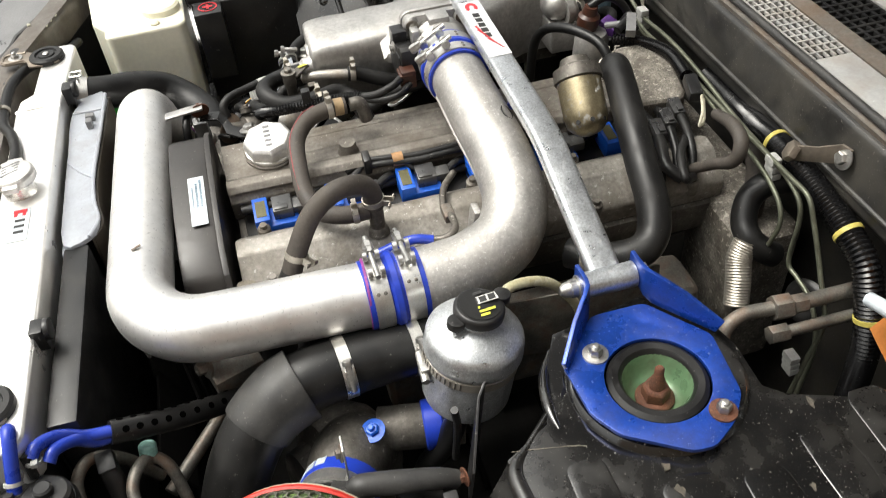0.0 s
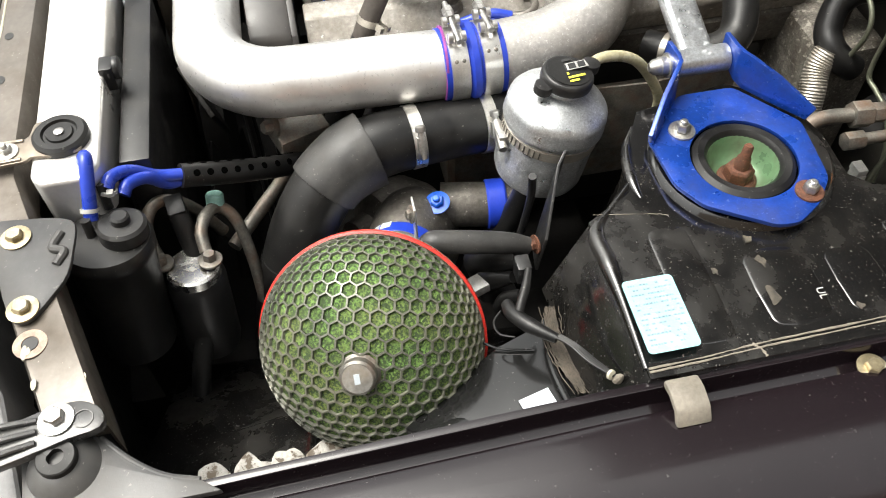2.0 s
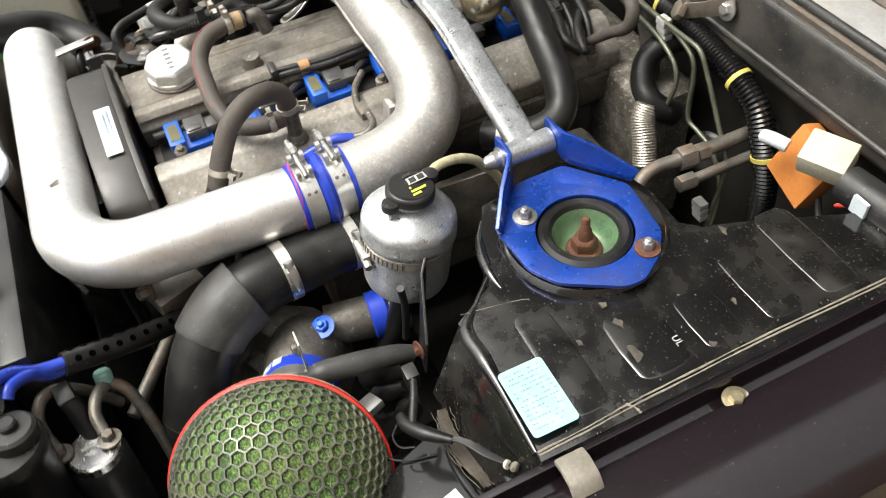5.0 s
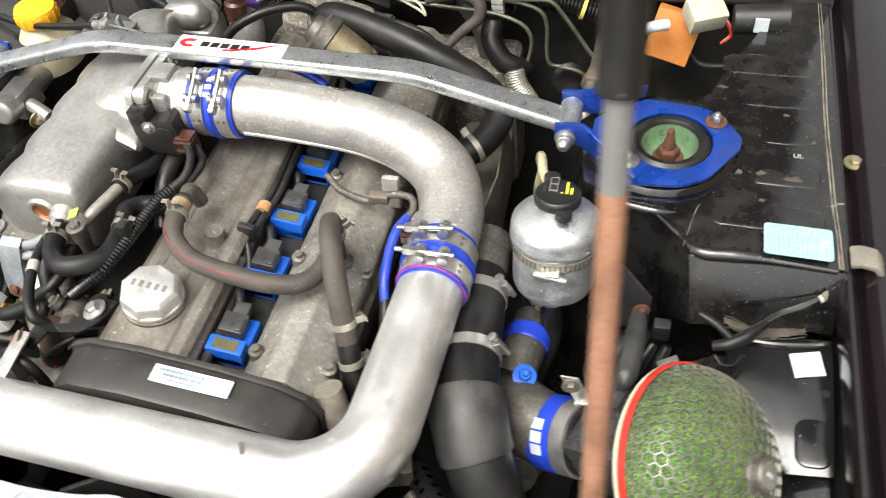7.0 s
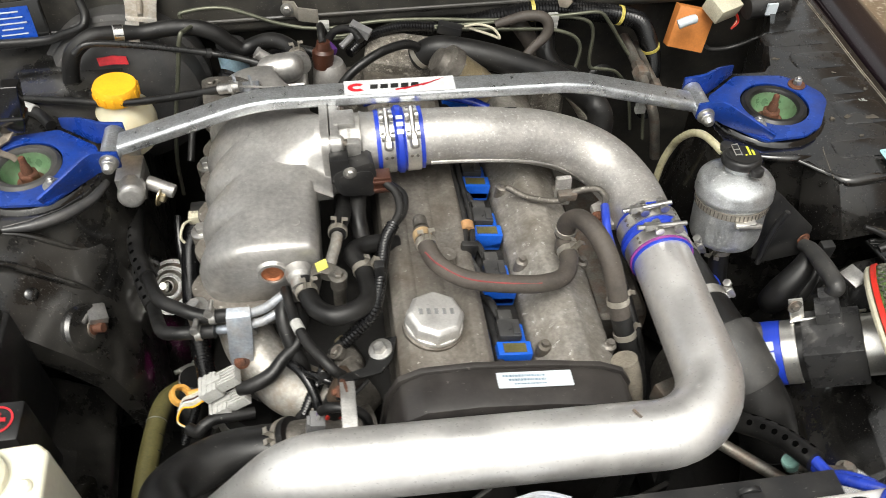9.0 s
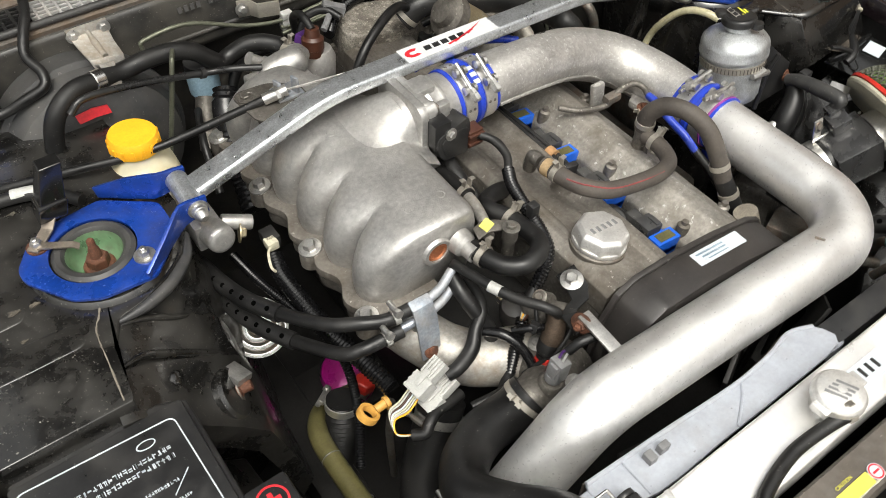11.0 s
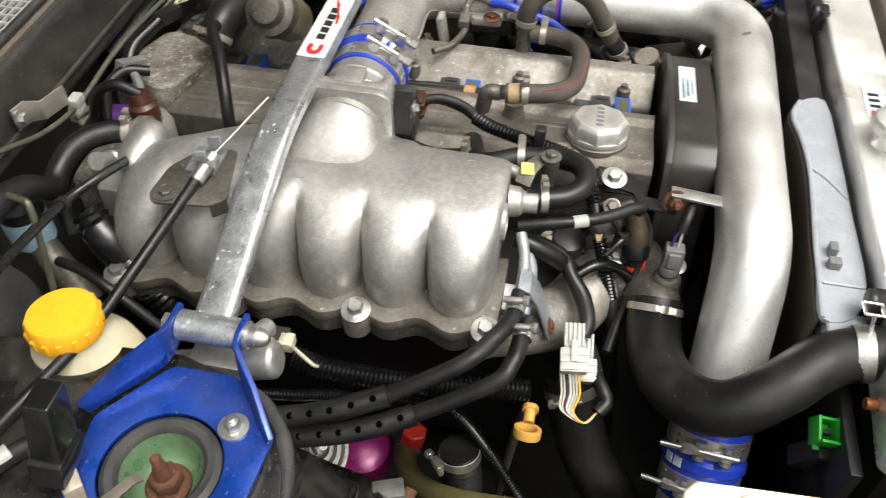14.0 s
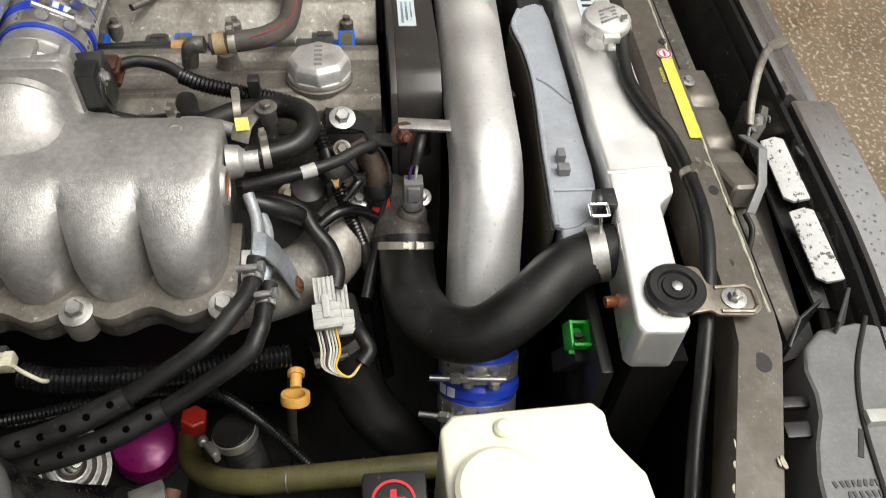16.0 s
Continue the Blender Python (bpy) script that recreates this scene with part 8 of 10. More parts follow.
part("bracket", G().box((-0.227, 0.070, 0.8775), (0.036, 0.030, 0.004)).box((-0.240, 0.068, 0.886), (0.004, 0.012, 0.030), pose(0, 0, 0, 0, 0, 15)).box((-0.218, 0.062, 0.886), (0.004, 0.012, 0.032), pose(0, 0, 0, 0, 0, 15)), ZINC, cable, "forked plated bracket", bevel=0.0012)
c2 = thing("cable", (-0.6, 0.15, 0.82), "white braided black cable lying on the inner wing", "cable")
part("sheath", bent([(-0.68, 0.128, 0.829), (-0.62, 0.140, 0.829), (-0.566, 0.135, 0.829), (-0.530, 0.117, 0.829), (-0.505, 0.085, 0.829)], 0.008, 14), RUBBER, c2)
part("white_wrap", bent([(-0.572, 0.1375, 0.8300), (-0.550, 0.1315, 0.8300), (-0.532, 0.1205, 0.8300)], 0.0086, 14), CONN_WHITE, c2)
vr = thing("vacuum_pipe", (-0.35, 0.19, 0.87), "thin black steel pipe crossing the servo hose", "pipe")
part("pipe", bent([(-0.470, 0.172, 0.885), (-0.445, 0.178, 0.896), (-0.372, 0.190, 0.878), (-0.286, 0.199, 0.852), (-0.250, 0.182, 0.854), (-0.215, 0.168, 0.850)], 0.0048, 12), BLACK_STEEL, vr)
part("tie", G().lathe((-0.289, 0.1985, 0.853), (0.9, 0.1, -0.3), [(0.0055, -0.004), (0.0075, -0.0035), (0.0075, 0.0035), (0.0055, 0.004)], 16, cap=False), PLASTIC, vr)
rel = thing("relay_bracket", (-0.55, 0.07, 0.84), "black relay case on a plated bracket at the strut stud", "relay")
part("case", G().rings([[V(-0.544, 0.066, 0.846) + V(0.020, -0.004, 0.075) * h + V(a * w, b * d, 0) for a, b in ((-1, -1), (1, -1), (1, 1), (-1, 1))] for h, w, d in ((0, 0.016, 0.013), (0.30, 0.017, 0.014), (0.34, 0.0145, 0.012), (1.0, 0.0125, 0.010))]), GLOSS_BLACK, rel, "glossy black tapered relay case", bevel=0.0025, seg=3)
part("strap", G().sheet([(-0.538, 0.056, 0.852), (-0.550, 0.046, 0.8395), (-0.566, 0.031, 0.8372), (-0.576, 0.024, 0.8372)], [(-0.550, 0.067, 0.852), (-0.560, 0.056, 0.8395), (-0.575, 0.042, 0.8372), (-0.585, 0.034, 0.8372)], 0.0028), BRACKET_STEEL, rel, "plated bent strap", bevel=0.0006)
part("finger", G().sheet([(-0.575, 0.028, 0.8385), (-0.556, 0.016, 0.8395), (-0.541, 0.008, 0.8390), (-0.536, 0.005, 0.8350)], [(-0.568, 0.037, 0.8385), (-0.551, 0.024, 0.8395), (-0.537, 0.016, 0.8390), (-0.532, 0.013, 0.8350)], 0.0024), BRACKET_STEEL, rel, "dull narrow steel finger", bevel=0.0005)

bl = thing("fuse_panel_label", (-0.6, 0.36, 0.80), "blue printed label on a dark panel by the bulkhead", "label panel")
m = axes((-0.583, 0.285, 0.868), (1, 0, 0.06), (0, 0.25, 1))
part("panel", G().prism(rounded(0.10, 0.072, 0.004), -0.008, 0, m), GLOSS_BLACK, bl, bevel=0.002)
part("label", G().prism(rounded(0.064, 0.056, 0.002), 0.0004, 0.001, m), BLUE_LABEL, bl, "blue label with white print")
g = G()
for k in range(6):
    w = 0.016 + 0.004 * (k % 3)
    g.prism([(x * w, 0.021 - 0.0085 * k + y * 0.0009) for x, y in ((-1, -1), (1, -1), (1, 1), (-1, 1))], 0.0012, 0.0016, m)
part("print", g, LABEL, bl)
rl = thing("relay_row", (-0.58, 0.3, 0.72), "row of small relays with plated terminals", "relay")
for k in range(3):
    part("terminal", G().bolt((-0.612 + 0.03 * k, 0.30, 0.733), (0, -0.7, 0.7), 0.007, 0.008), STEEL, rl)
part("block", G().box((-0.58, 0.318, 0.72), (0.13, 0.03, 0.05)), PLASTIC, rl, bevel=0.003)

blue_can = thing("fluid_cup", (-0.33, 0.25, 0.79), "pale blue translucent plastic cup on a dark pipe", "fluid cup")
part("cup", G().lathe((-0.266, 0.275, 0.760), (0, 0, 1), [(0.018, 0), (0.023, 0.006), (0.024, 0.04), (0.022, 0.044)], 32), mat("pale_blue_plastic", (0.26, 0.38, 0.46), 0.4, 0, 0.1, sub=0.1), blue_can)
part("cup_lid", G().lathe((-0.266, 0.275, 0.804), (0, 0, 1), [(0.023, 0), (0.023, 0.014), (0.016, 0.018)], 32), PLASTIC, blue_can)
part("pipe", bent([(-0.266, 0.275, 0.765), (-0.28, 0.25, 0.75), (-0.30, 0.21, 0.71)], 0.016, 18), GREASY, blue_can)


def pipe_clip(p):
    ob = thing("pipe_clip", p, "cream plastic clip holding the brake pipes", "pipe clip", "pipe clips")
    for k in (-1, 0, 1):
        part("cell", G().box(V(*p) + V(0, -0.002 * k, 0.011 * k), (0.018, 0.013, 0.010)), CONN_WHITE, ob, bevel=0.002)


pipe_clip((-0.116, 0.284, 0.824))
pipe_clip((0.260, 0.279, 0.812))
pipe_clip((0.430, 0.235, 0.655))
for k, pts in enumerate((
    [(-0.300, 0.292, 0.822), (-0.327, 0.290, 0.838), (-0.335, 0.290, 0.858), (-0.328, 0.290, 0.869), (-0.264, 0.288, 0.872), (-0.182, 0.285, 0.839), (-0.116, 0.282, 0.828), (-0.03, 0.282, 0.834), (0.046, 0.282, 0.832), (0.163, 0.281, 0.822), (0.263, 0.277, 0.822), (0.297, 0.275, 0.820), (0.324, 0.275, 0.808), (0.333, 0.275, 0.783), (0.333, 0.275, 0.740), (0.338, 0.275, 0.717), (0.356, 0.277, 0.711), (0.389, 0.277, 0.700), (0.417, 0.275, 0.655), (0.43, 0.26, 0.58)],
    [(-0.128, 0.281, 0.818), (-0.09, 0.277, 0.815), (0.0, 0.278, 0.820), (0.123, 0.277, 0.820), (0.266, 0.274, 0.826), (0.306, 0.272, 0.829), (0.338, 0.272, 0.828), (0.358, 0.272, 0.806), (0.393, 0.272, 0.753), (0.425, 0.268, 0.706), (0.436, 0.25, 0.66), (0.445, 0.23, 0.58)],
    [(-0.128, 0.279, 0.808), (-0.06, 0.275, 0.814), (0.027, 0.275, 0.820), (0.164, 0.275, 0.808), (0.267, 0.271, 0.800), (0.31, 0.268, 0.77), (0.30, 0.26, 0.70)],
)):
    bp_ = thing("brake_pipe", pts[0], "olive-plated steel brake pipe clipped along the bulkhead", "brake pipe", "brake pipes")
    part("pipe", bent(pts, 0.0031, 12), CABLE_OLIVE, bp_)


def z_bracket(p, s):
    ob = thing("pipe_bracket", p, "grey pressed steel bracket bolted to the bulkhead", "bracket", "pipe brackets")
    x, y, z = p
    part("strap", G().sheet([(x, y, z - 0.014), (x + s * 0.018, y - 0.004, z - 0.014), (x + s * 0.024, y - 0.02, z - 0.012), (x + s * 0.055, y - 0.03, z - 0.012)], [(x, y, z + 0.014), (x + s * 0.018, y - 0.004, z + 0.014), (x + s * 0.024, y - 0.02, z + 0.012), (x + s * 0.055, y - 0.03, z + 0.012)], 0.003), STRAP, ob, bevel=0.001)
    part("bolt", G().bolt((x + s * 0.006, y - 0.003, z), (0, -1, 0.1), 0.006, 0.006), STEEL, ob)


z_bracket((-0.178, 0.316, 0.848), 1)
zb_ = thing("pipe_bracket", (0.318, 0.318, 0.86), "bare steel strap bracket bolted to the bulkhead", "bracket", "pipe brackets")
part("strap", G().sheet([(0.332, 0.319, 0.850), (0.318, 0.316, 0.849), (0.300, 0.300, 0.843), (0.282, 0.285, 0.836)], [(0.332, 0.319, 0.876), (0.318, 0.316, 0.876), (0.300, 0.300, 0.864), (0.282, 0.285, 0.858)], 0.003), BRACKET_STEEL, zb_, bevel=0.001)
part("bolt", G().bolt((0.325, 0.316, 0.862), (0, -1, 0.2), 0.008, 0.007), STEEL, zb_)
part("hex_end", G().cyl((0.281, 0.286, 0.846), (0.277, 0.279, 0.850), 0.013, n=6), BRACKET_STEEL, zb_, bevel=0.001)

lm = thing("wiring_loom", (0.35, 0.3, 0.78), "thick black conduit with yellow tape along the bulkhead", "wiring loom")
pts = [(0.02, 0.325, 0.788), (0.12, 0.318, 0.795), (0.188, 0.302, 0.815), (0.230, 0.300, 0.822), (0.282, 0.300, 0.819), (0.334, 0.300, 0.812), (0.380, 0.300, 0.803), (0.422, 0.300, 0.785), (0.448, 0.300, 0.740), (0.461, 0.300, 0.700), (0.466, 0.300, 0.66), (0.47, 0.30, 0.58)]
way = spline(pts, 16)
part("conduit", G().tube(way, 0.0165, 18, (0.0052, 0.0019)), LOOM, lm)
TAPE = mat("yellow_tape", (0.5, 0.42, 0.10), 0.5)
for i in (47, 96, 130):
    part("yellow_tape", G().tube(way[i : i + 3], 0.0172, 20), TAPE, lm)
sg = thing("wiring_pigtail", (0.13, 0.25, 0.81), "black connector with cream wire loop by the bulkhead", "connector")
part("plug", G().box((0.085, 0.262, 0.824), (0.040, 0.018, 0.016), pose(0, 0, 0, 0, 10, -12)), PLASTIC, sg, bevel=0.003)
part("wire_loop", bent([(0.11, 0.262, 0.826), (0.130, 0.250, 0.836), (0.152, 0.240, 0.833), (0.162, 0.232, 0.82), (0.150, 0.245, 0.818), (0.115, 0.262, 0.824)], 0.0022, 8), CREAM_RUBBER, sg)
part("sleeve", bent([(0.159, 0.255, 0.830), (0.202, 0.250, 0.845), (0.232, 0.245, 0.845), (0.243, 0.240, 0.832), (0.238, 0.235, 0.815), (0.218, 0.228, 0.800), (0.19, 0.215, 0.775)], [0.007, 0.0085, 0.009, 0.009, 0.0085, 0.0075, 0.007], 16), BROWN_RUBBER, sg, "dusty brown fabric sleeve")
part("conduit", G().tube(spline([(0.06, 0.265, 0.828), (0.0, 0.268, 0.83), (-0.05, 0.25, 0.825), (-0.08, 0.22, 0.82)], 12), 0.009, 14, (0.0045, 0.0015)), LOOM, sg)

# ---- rear of the engine ----
can = thing("gold_actuator", (0.09, 0.09, 0.80), "gold-plated round valve canister with a grey lid", "actuator")
a0, a1 = V(0.050, 0.105, 0.872), V(0.135, 0.098, 0.800)
d = (a1 - a0).normalized()
part("canister", G().lathe(a0 + d * 0.02, d, [(0.029, 0), (0.029, 0.045), (0.027, 0.06), (0.018, 0.07), (0.008, 0.074)], 40), BRASS, can)
part("grey_lid", G().lathe(a0, d, [(0.012, -0.012), (0.018, -0.01), (0.022, 0.0), (0.031, 0.004), (0.032, 0.020), (0.029, 0.022)], 40), GREASY, can, "dull grey crimped lid")
for k in range(3):
    a = radians(50 + 40 * k)
    s_, u_ = frame_of(d)
    c = a0 + d * 0.08 + (s_ * math.cos(a) + u_ * math.sin(a)) * 0.0268
    part("pinhole", G().lathe(c, (s_ * math.cos(a) + u_ * math.sin(a)), [(0.003, 0), (0.003, 0.001)], 14), INK_BLACK, can)
hose("coolant_hose", [(0.020, 0.172, 0.835), (0.053, 0.163, 0.856), (0.127, 0.145, 0.848), (0.207, 0.130, 0.822), (0.258, 0.124, 0.796), (0.288, 0.112, 0.774), (0.298, 0.088, 0.762), (0.284, 0.050, 0.752), (0.255, 0.02, 0.745)], [0.0195, 0.0195, 0.020, 0.020, 0.0205, 0.020, 0.0195, 0.019], RUBBER, "black rubber hose lying across the rear of the covers", "hose", 20, clamps=((0.04, 90), (0.93, 40)))
hose("coolant_hose", [(0.262, 0.35, 0.785), (0.259, 0.305, 0.783), (0.251, 0.280, 0.776), (0.252, 0.262, 0.759), (0.268, 0.250, 0.738), (0.286, 0.250, 0.726), (0.298, 0.262, 0.714), (0.300, 0.28, 0.70)], 0.0165, RUBBER, "black U-bent heater hose from the bulkhead", "hose", 20, clamps=((0.1, 60),))
rib = thing("ribbed_pipe", (0.31, 0.22, 0.66), "pale ribbed metal hose at the bulkhead", "pipe")
part("pipe", G().tube(spline([(0.288, 0.246, 0.724), (0.295, 0.235, 0.704), (0.312, 0.228, 0.682), (0.328, 0.221, 0.655)], 14), 0.0165, 20, (0.0036, 0.0011)), STRAP, rib)
hu = thing("heater_union", (0.22, 0.285, 0.72), "dull grey heater pipe stub by the bulkhead", "pipe")
part("stub", bent([(0.200, 0.31, 0.815), (0.209, 0.292, 0.800), (0.226, 0.286, 0.776), (0.238, 0.280, 0.750), (0.245, 0.275, 0.70)], 0.0145, 18), BROWN_RUBBER, hu)
part("rubber_grommet", G().lathe((0.366, 0.290, 0.675), (0.25, -1, 0.35), [(0.012, 0.004), (0.018, 0.006), (0.026, 0.004), (0.030, 0), (0.026, -0.004)], 36), RUBBER, hu)
sp = thing("steel_pipe", (0.43, 0.15, 0.74), "bent steel pipe with hexagon fittings by the strut tower", "pipe")
part("pipe", bent([(0.410, 0.235, 0.737), (0.408, 0.205, 0.737), (0.404, 0.172, 0.734), (0.408, 0.150, 0.722), (0.418, 0.142, 0.69), (0.43, 0.135, 0.62)], 0.0085, 16), OLD_STEEL, sp)
part("hex_fitting", G().cyl((0.408, 0.205, 0.737), (0.410, 0.226, 0.737), 0.0155, n=6).cyl((0.410, 0.228, 0.737), (0.411, 0.245, 0.737), 0.012, n=6).cyl((0.410, 0.226, 0.737), (0.411, 0.33, 0.737), 0.009, n=14), OLD_STEEL, sp, bevel=0.001)
part("hex_fitting", G().cyl((0.432, 0.190, 0.722), (0.433, 0.212, 0.722), 0.011, n=6).cyl((0.433, 0.212, 0.722), (0.434, 0.33, 0.722), 0.007, n=14), OLD_STEEL, sp, bevel=0.001)
bell = thing("gearbox_housing", (0.05, 0.27, 0.5), "dull cast gearbox bell housing behind the engine", "gearbox")
part("cover", G().prism(rounded(0.13, 0.085, 0.02), 0, 0.05, pose(0.005, 0.235, 0.765, 4, 8, -10)), DUSTY_CAST, bell, bevel=0.009, seg=3)
part("shell", G().box((0.08, 0.285, 0.60), (0.42, 0.09, 0.25)), DUSTY_CAST, bell, bevel=0.02, seg=3)
sen3 = thing("cam_sensor", (-0.11, 0.2, 0.82), "brown capped sensor with purple connector behind the plenum", "sensor")
part("cap", G().lathe((-0.122, 0.194, 0.818), (0.1, 0.1, 1), [(0.015, 0), (0.015, 0.010), (0.0165, 0.011), (0.0165, 0.026), (0.012, 0.030), (0.010, 0.042)], 24), BROWN, sen3)
part("purple_plug", G().box((-0.116, 0.230, 0.820), (0.028, 0.02, 0.02), pose(0, 0, 0, 10, 15, 30)), PURPLE, sen3, bevel=0.002)
part("housing", G().lathe((-0.115, 0.198, 0.78), (0.1, 0.05, 1), [(0.026, 0), (0.026, 0.03), (0.02, 0.042)], 28), CAST, sen3)
part("wire_tail", bent([(-0.060, 0.240, 0.852), (-0.075, 0.225, 0.846), (-0.092, 0.212, 0.838)], 0.005, 10).box((-0.060, 0.236, 0.850), (0.034, 0.014, 0.014), pose(0, 0, 0, 0, 20, -25)), GREY_PLASTIC, sen3, "grey plug with a taped tail")
part("lead", bent([(-0.119, 0.195, 0.858), (-0.120, 0.222, 0.868), (-0.120, 0.25, 0.85), (-0.11, 0.27, 0.81)], 0.006, 12), RUBBER, sen3)
for pts, r in (([(0.034, 0.166, 0.848), (0.012, 0.160, 0.868), (-0.012, 0.150, 0.874), (-0.047, 0.130, 0.873), (-0.085, 0.112, 0.855), (-0.106, 0.104, 0.82), (-0.112, 0.10, 0.76)], 0.0070), ([(0.14, 0.23, 0.79), (0.18, 0.20, 0.795), (0.215, 0.19, 0.785), (0.2, 0.21, 0.77)], 0.006), ([(0.10, 0.19, 0.800), (0.15, 0.185, 0.800), (0.19, 0.175, 0.792), (0.21, 0.19, 0.78)], 0.008)):
    hose("harness_lead", pts, r, RUBBER, "black taped wiring lead behind the engine", "wiring", 12)

ij = thing("injector_leads", (0.13, 0.2, 0.79), "black taped leads with dark connectors behind the covers", "wiring")
for k in range(3):
    y = 0.235 - 0.022 * k
    part("lead", bent([(0.075, y + 0.006, 0.792), (0.105, y, 0.800), (0.135, y - 0.004, 0.797), (0.165, y - 0.010, 0.786), (0.190, y - 0.018, 0.765)], [0.0055, 0.0068, 0.0062, 0.0058, 0.0055], 12), RUBBER, ij)
    part("connector", G().box((0.095 + 0.018 * k, y, 0.803), (0.032, 0.016, 0.014), pose(0, 0, 0, 0, 6, -8)).box((0.104 + 0.018 * k, y, 0.811), (0.012, 0.008, 0.004), pose(0, 0, 0, 0, 6, -8)), METER_PLASTIC, ij, "dark ribbed connector", bevel=0.0015)

# orange relay box with connectors
ob_ = thing("relay_box", (0.509, 0.303, 0.72), "orange plastic relay box on the bulkhead corner", "relay box")
m = pose(0, 0, 0, -18, 12, -8)
part("case", G().box((0.514, 0.298, 0.768), (0.066, 0.026, 0.072), m), ORANGE, ob_, bevel=0.002)
part("lead", bent([(0.540, 0.298, 0.740), (0.56, 0.29, 0.725), (0.60, 0.285, 0.73), (0.64, 0.28, 0.75)], 0.0045, 10), RUBBER, ob_)
part("tape", bent([(0.475, 0.262, 0.80), (0.490, 0.262, 0.806), (0.505, 0.268, 0.805)], 0.008, 12), LABEL, ob_)
cn = thing("white_connectors", (0.58, 0.33, 0.78), "cream and black connectors with coloured wires", "connector")
part("cream_shell", G().box((0.552, 0.275, 0.822), (0.05, 0.04, 0.03), pose(0, 0, 0, 20, 0, 25)), CREAM_RUBBER, cn, bevel=0.003)
part("black_barrel", G().cyl((0.59, 0.265, 0.822), (0.66, 0.27, 0.825), 0.020, n=24), PLASTIC, cn)
part("white_tag", G().box((0.625, 0.246, 0.828), (0.018, 0.004, 0.02)), LABEL, cn)
for k, c in enumerate((RED, CREAM_RUBBER, RED)):
    part("wire", bent([(0.568, 0.30, 0.808), (0.585, 0.285 + 0.004 * k, 0.80), (0.592, 0.28 + 0.003 * k, 0.785), (0.58, 0.275, 0.775)], 0.002, 8), c, cn)

# ---- inner wing details ----
lbl = thing("service_label", (0.662, -0.134, 0.826), "pale blue printed service label on the inner wing", "label")
m = axes((0.662, -0.1345, 0.8287), (0, 1, 0), (-1, 0, 0.02))
part("sheet", G().prism(rounded(0.043, 0.068, 0.004), 0, 0.0008, m), CYAN_LABEL, lbl)
rnd = random.Random(4)
g = G()
for r_ in range(13):
    x = -0.0175
    while x < 0.0165:
        w = rnd.uniform(0.0007, 0.0028)
        if rnd.random() < 0.62:
            g.prism([(x, 0.029 - 0.0046 * r_), (x + w, 0.029 - 0.0046 * r_), (x + w, 0.0276 - 0.0046 * r_), (x, 0.0276 - 0.0046 * r_)], 0.001, 0.0012, m)
        x += w + 0.0009
part("print", g, LABEL_INK, lbl)
words("chalk_mark", "UL", 0.0095, axes((0.667, 0.004, 0.8215), (1, 0, 0), (0, 1, 0)), CONN_WHITE, apron_p)
stp = thing("bonnet_stop", (0.73, -0.12, 0.80), "grey-brown rubber bonnet stop folded over the wing lip", "rubber stop")
part("pad", G().sheet([(0.715, -0.150, 0.816), (0.726, -0.150, 0.819), (0.740, -0.150, 0.816), (0.748, -0.150, 0.806)], [(0.715, -0.122, 0.816), (0.726, -0.122, 0.819), (0.740, -0.122, 0.816), (0.748, -0.122, 0.806)], 0.007), mat("grey_brown_rubber", (0.19, 0.17, 0.14), 0.6), stp, bevel=0.003)
wb = thing("wing_bolt", (0.735, 0.02, 0.80), "brass-coloured wing bolt on the lip", "bolt")
part("bolt", G().bolt((0.732, 0.020, 0.805), (0, 0, 1), 0.007, 0.006), BRASS, wb)
gw = thing("grommet_wire", (0.69, -0.18, 0.78), "taped black wire bundle running to a cream grommet", "wire")
part("tape_sleeve", bent([(0.590, -0.238, 0.768), (0.604, -0.237, 0.774), (0.622, -0.226, 0.778), (0.640, -0.208, 0.780)], [0.0055, 0.0066, 0.0072, 0.0045], 14), RUBBER, gw, "crumpled insulating tape")
part("tape_sleeve", bent([(0.572, -0.215, 0.790), (0.588, -0.222, 0.786), (0.604, -0.231, 0.779), (0.612, -0.234, 0.772)], [0.0032, 0.0042, 0.0042, 0.0045], 12), RUBBER, gw)
for k in range(4):
    part("wire", bent([(0.638, -0.211 + 0.002 * k, 0.782), (0.652, -0.201 + 0.0026 * k, 0.786 - 0.0012 * k), (0.672, -0.191 + 0.002 * k, 0.789), (0.692, -0.1785 + 0.0008 * k, 0.796)], 0.0012, 8), RUBBER, gw)
part("stray_wire", bent([(0.592, -0.244, 0.762), (0.600, -0.252, 0.758), (0.612, -0.250, 0.757), (0.620, -0.238, 0.760)], 0.0011, 8), RUBBER, gw)
part("sealing_blob", G().lathe((0.693, -0.176, 0.790), (0.2, 0.3, 1), [(0.0034, 0), (0.0044, 0.003), (0.0032, 0.008), (0.0010, 0.012)], 9), SEALER, gw)
part("grommet", G().lathe((0.690, -0.180, 0.796), (0.7, 0.4, 0.3), [(0.0025, -0.0015), (0.0042, -0.001), (0.0042, 0.0015), (0.0025, 0.002)], 20), CREAM_RUBBER, gw, "cream wire grommet")
tb2 = thing("tank_side_loom", (0.5, -0.2, 0.66), "folded black sleeved loom below the tank bracket", "wiring loom")
part("gaiter", bent([(0.520, -0.205, 0.738), (0.505, -0.222, 0.722), (0.482, -0.232, 0.692), (0.478, -0.226, 0.662), (0.500, -0.214, 0.648), (0.528, -0.212, 0.660)], [0.011, 0.0165, 0.0200, 0.0185, 0.0165, 0.012], 20), RUBBER, tb2, "bulky folded rubber gaiter")
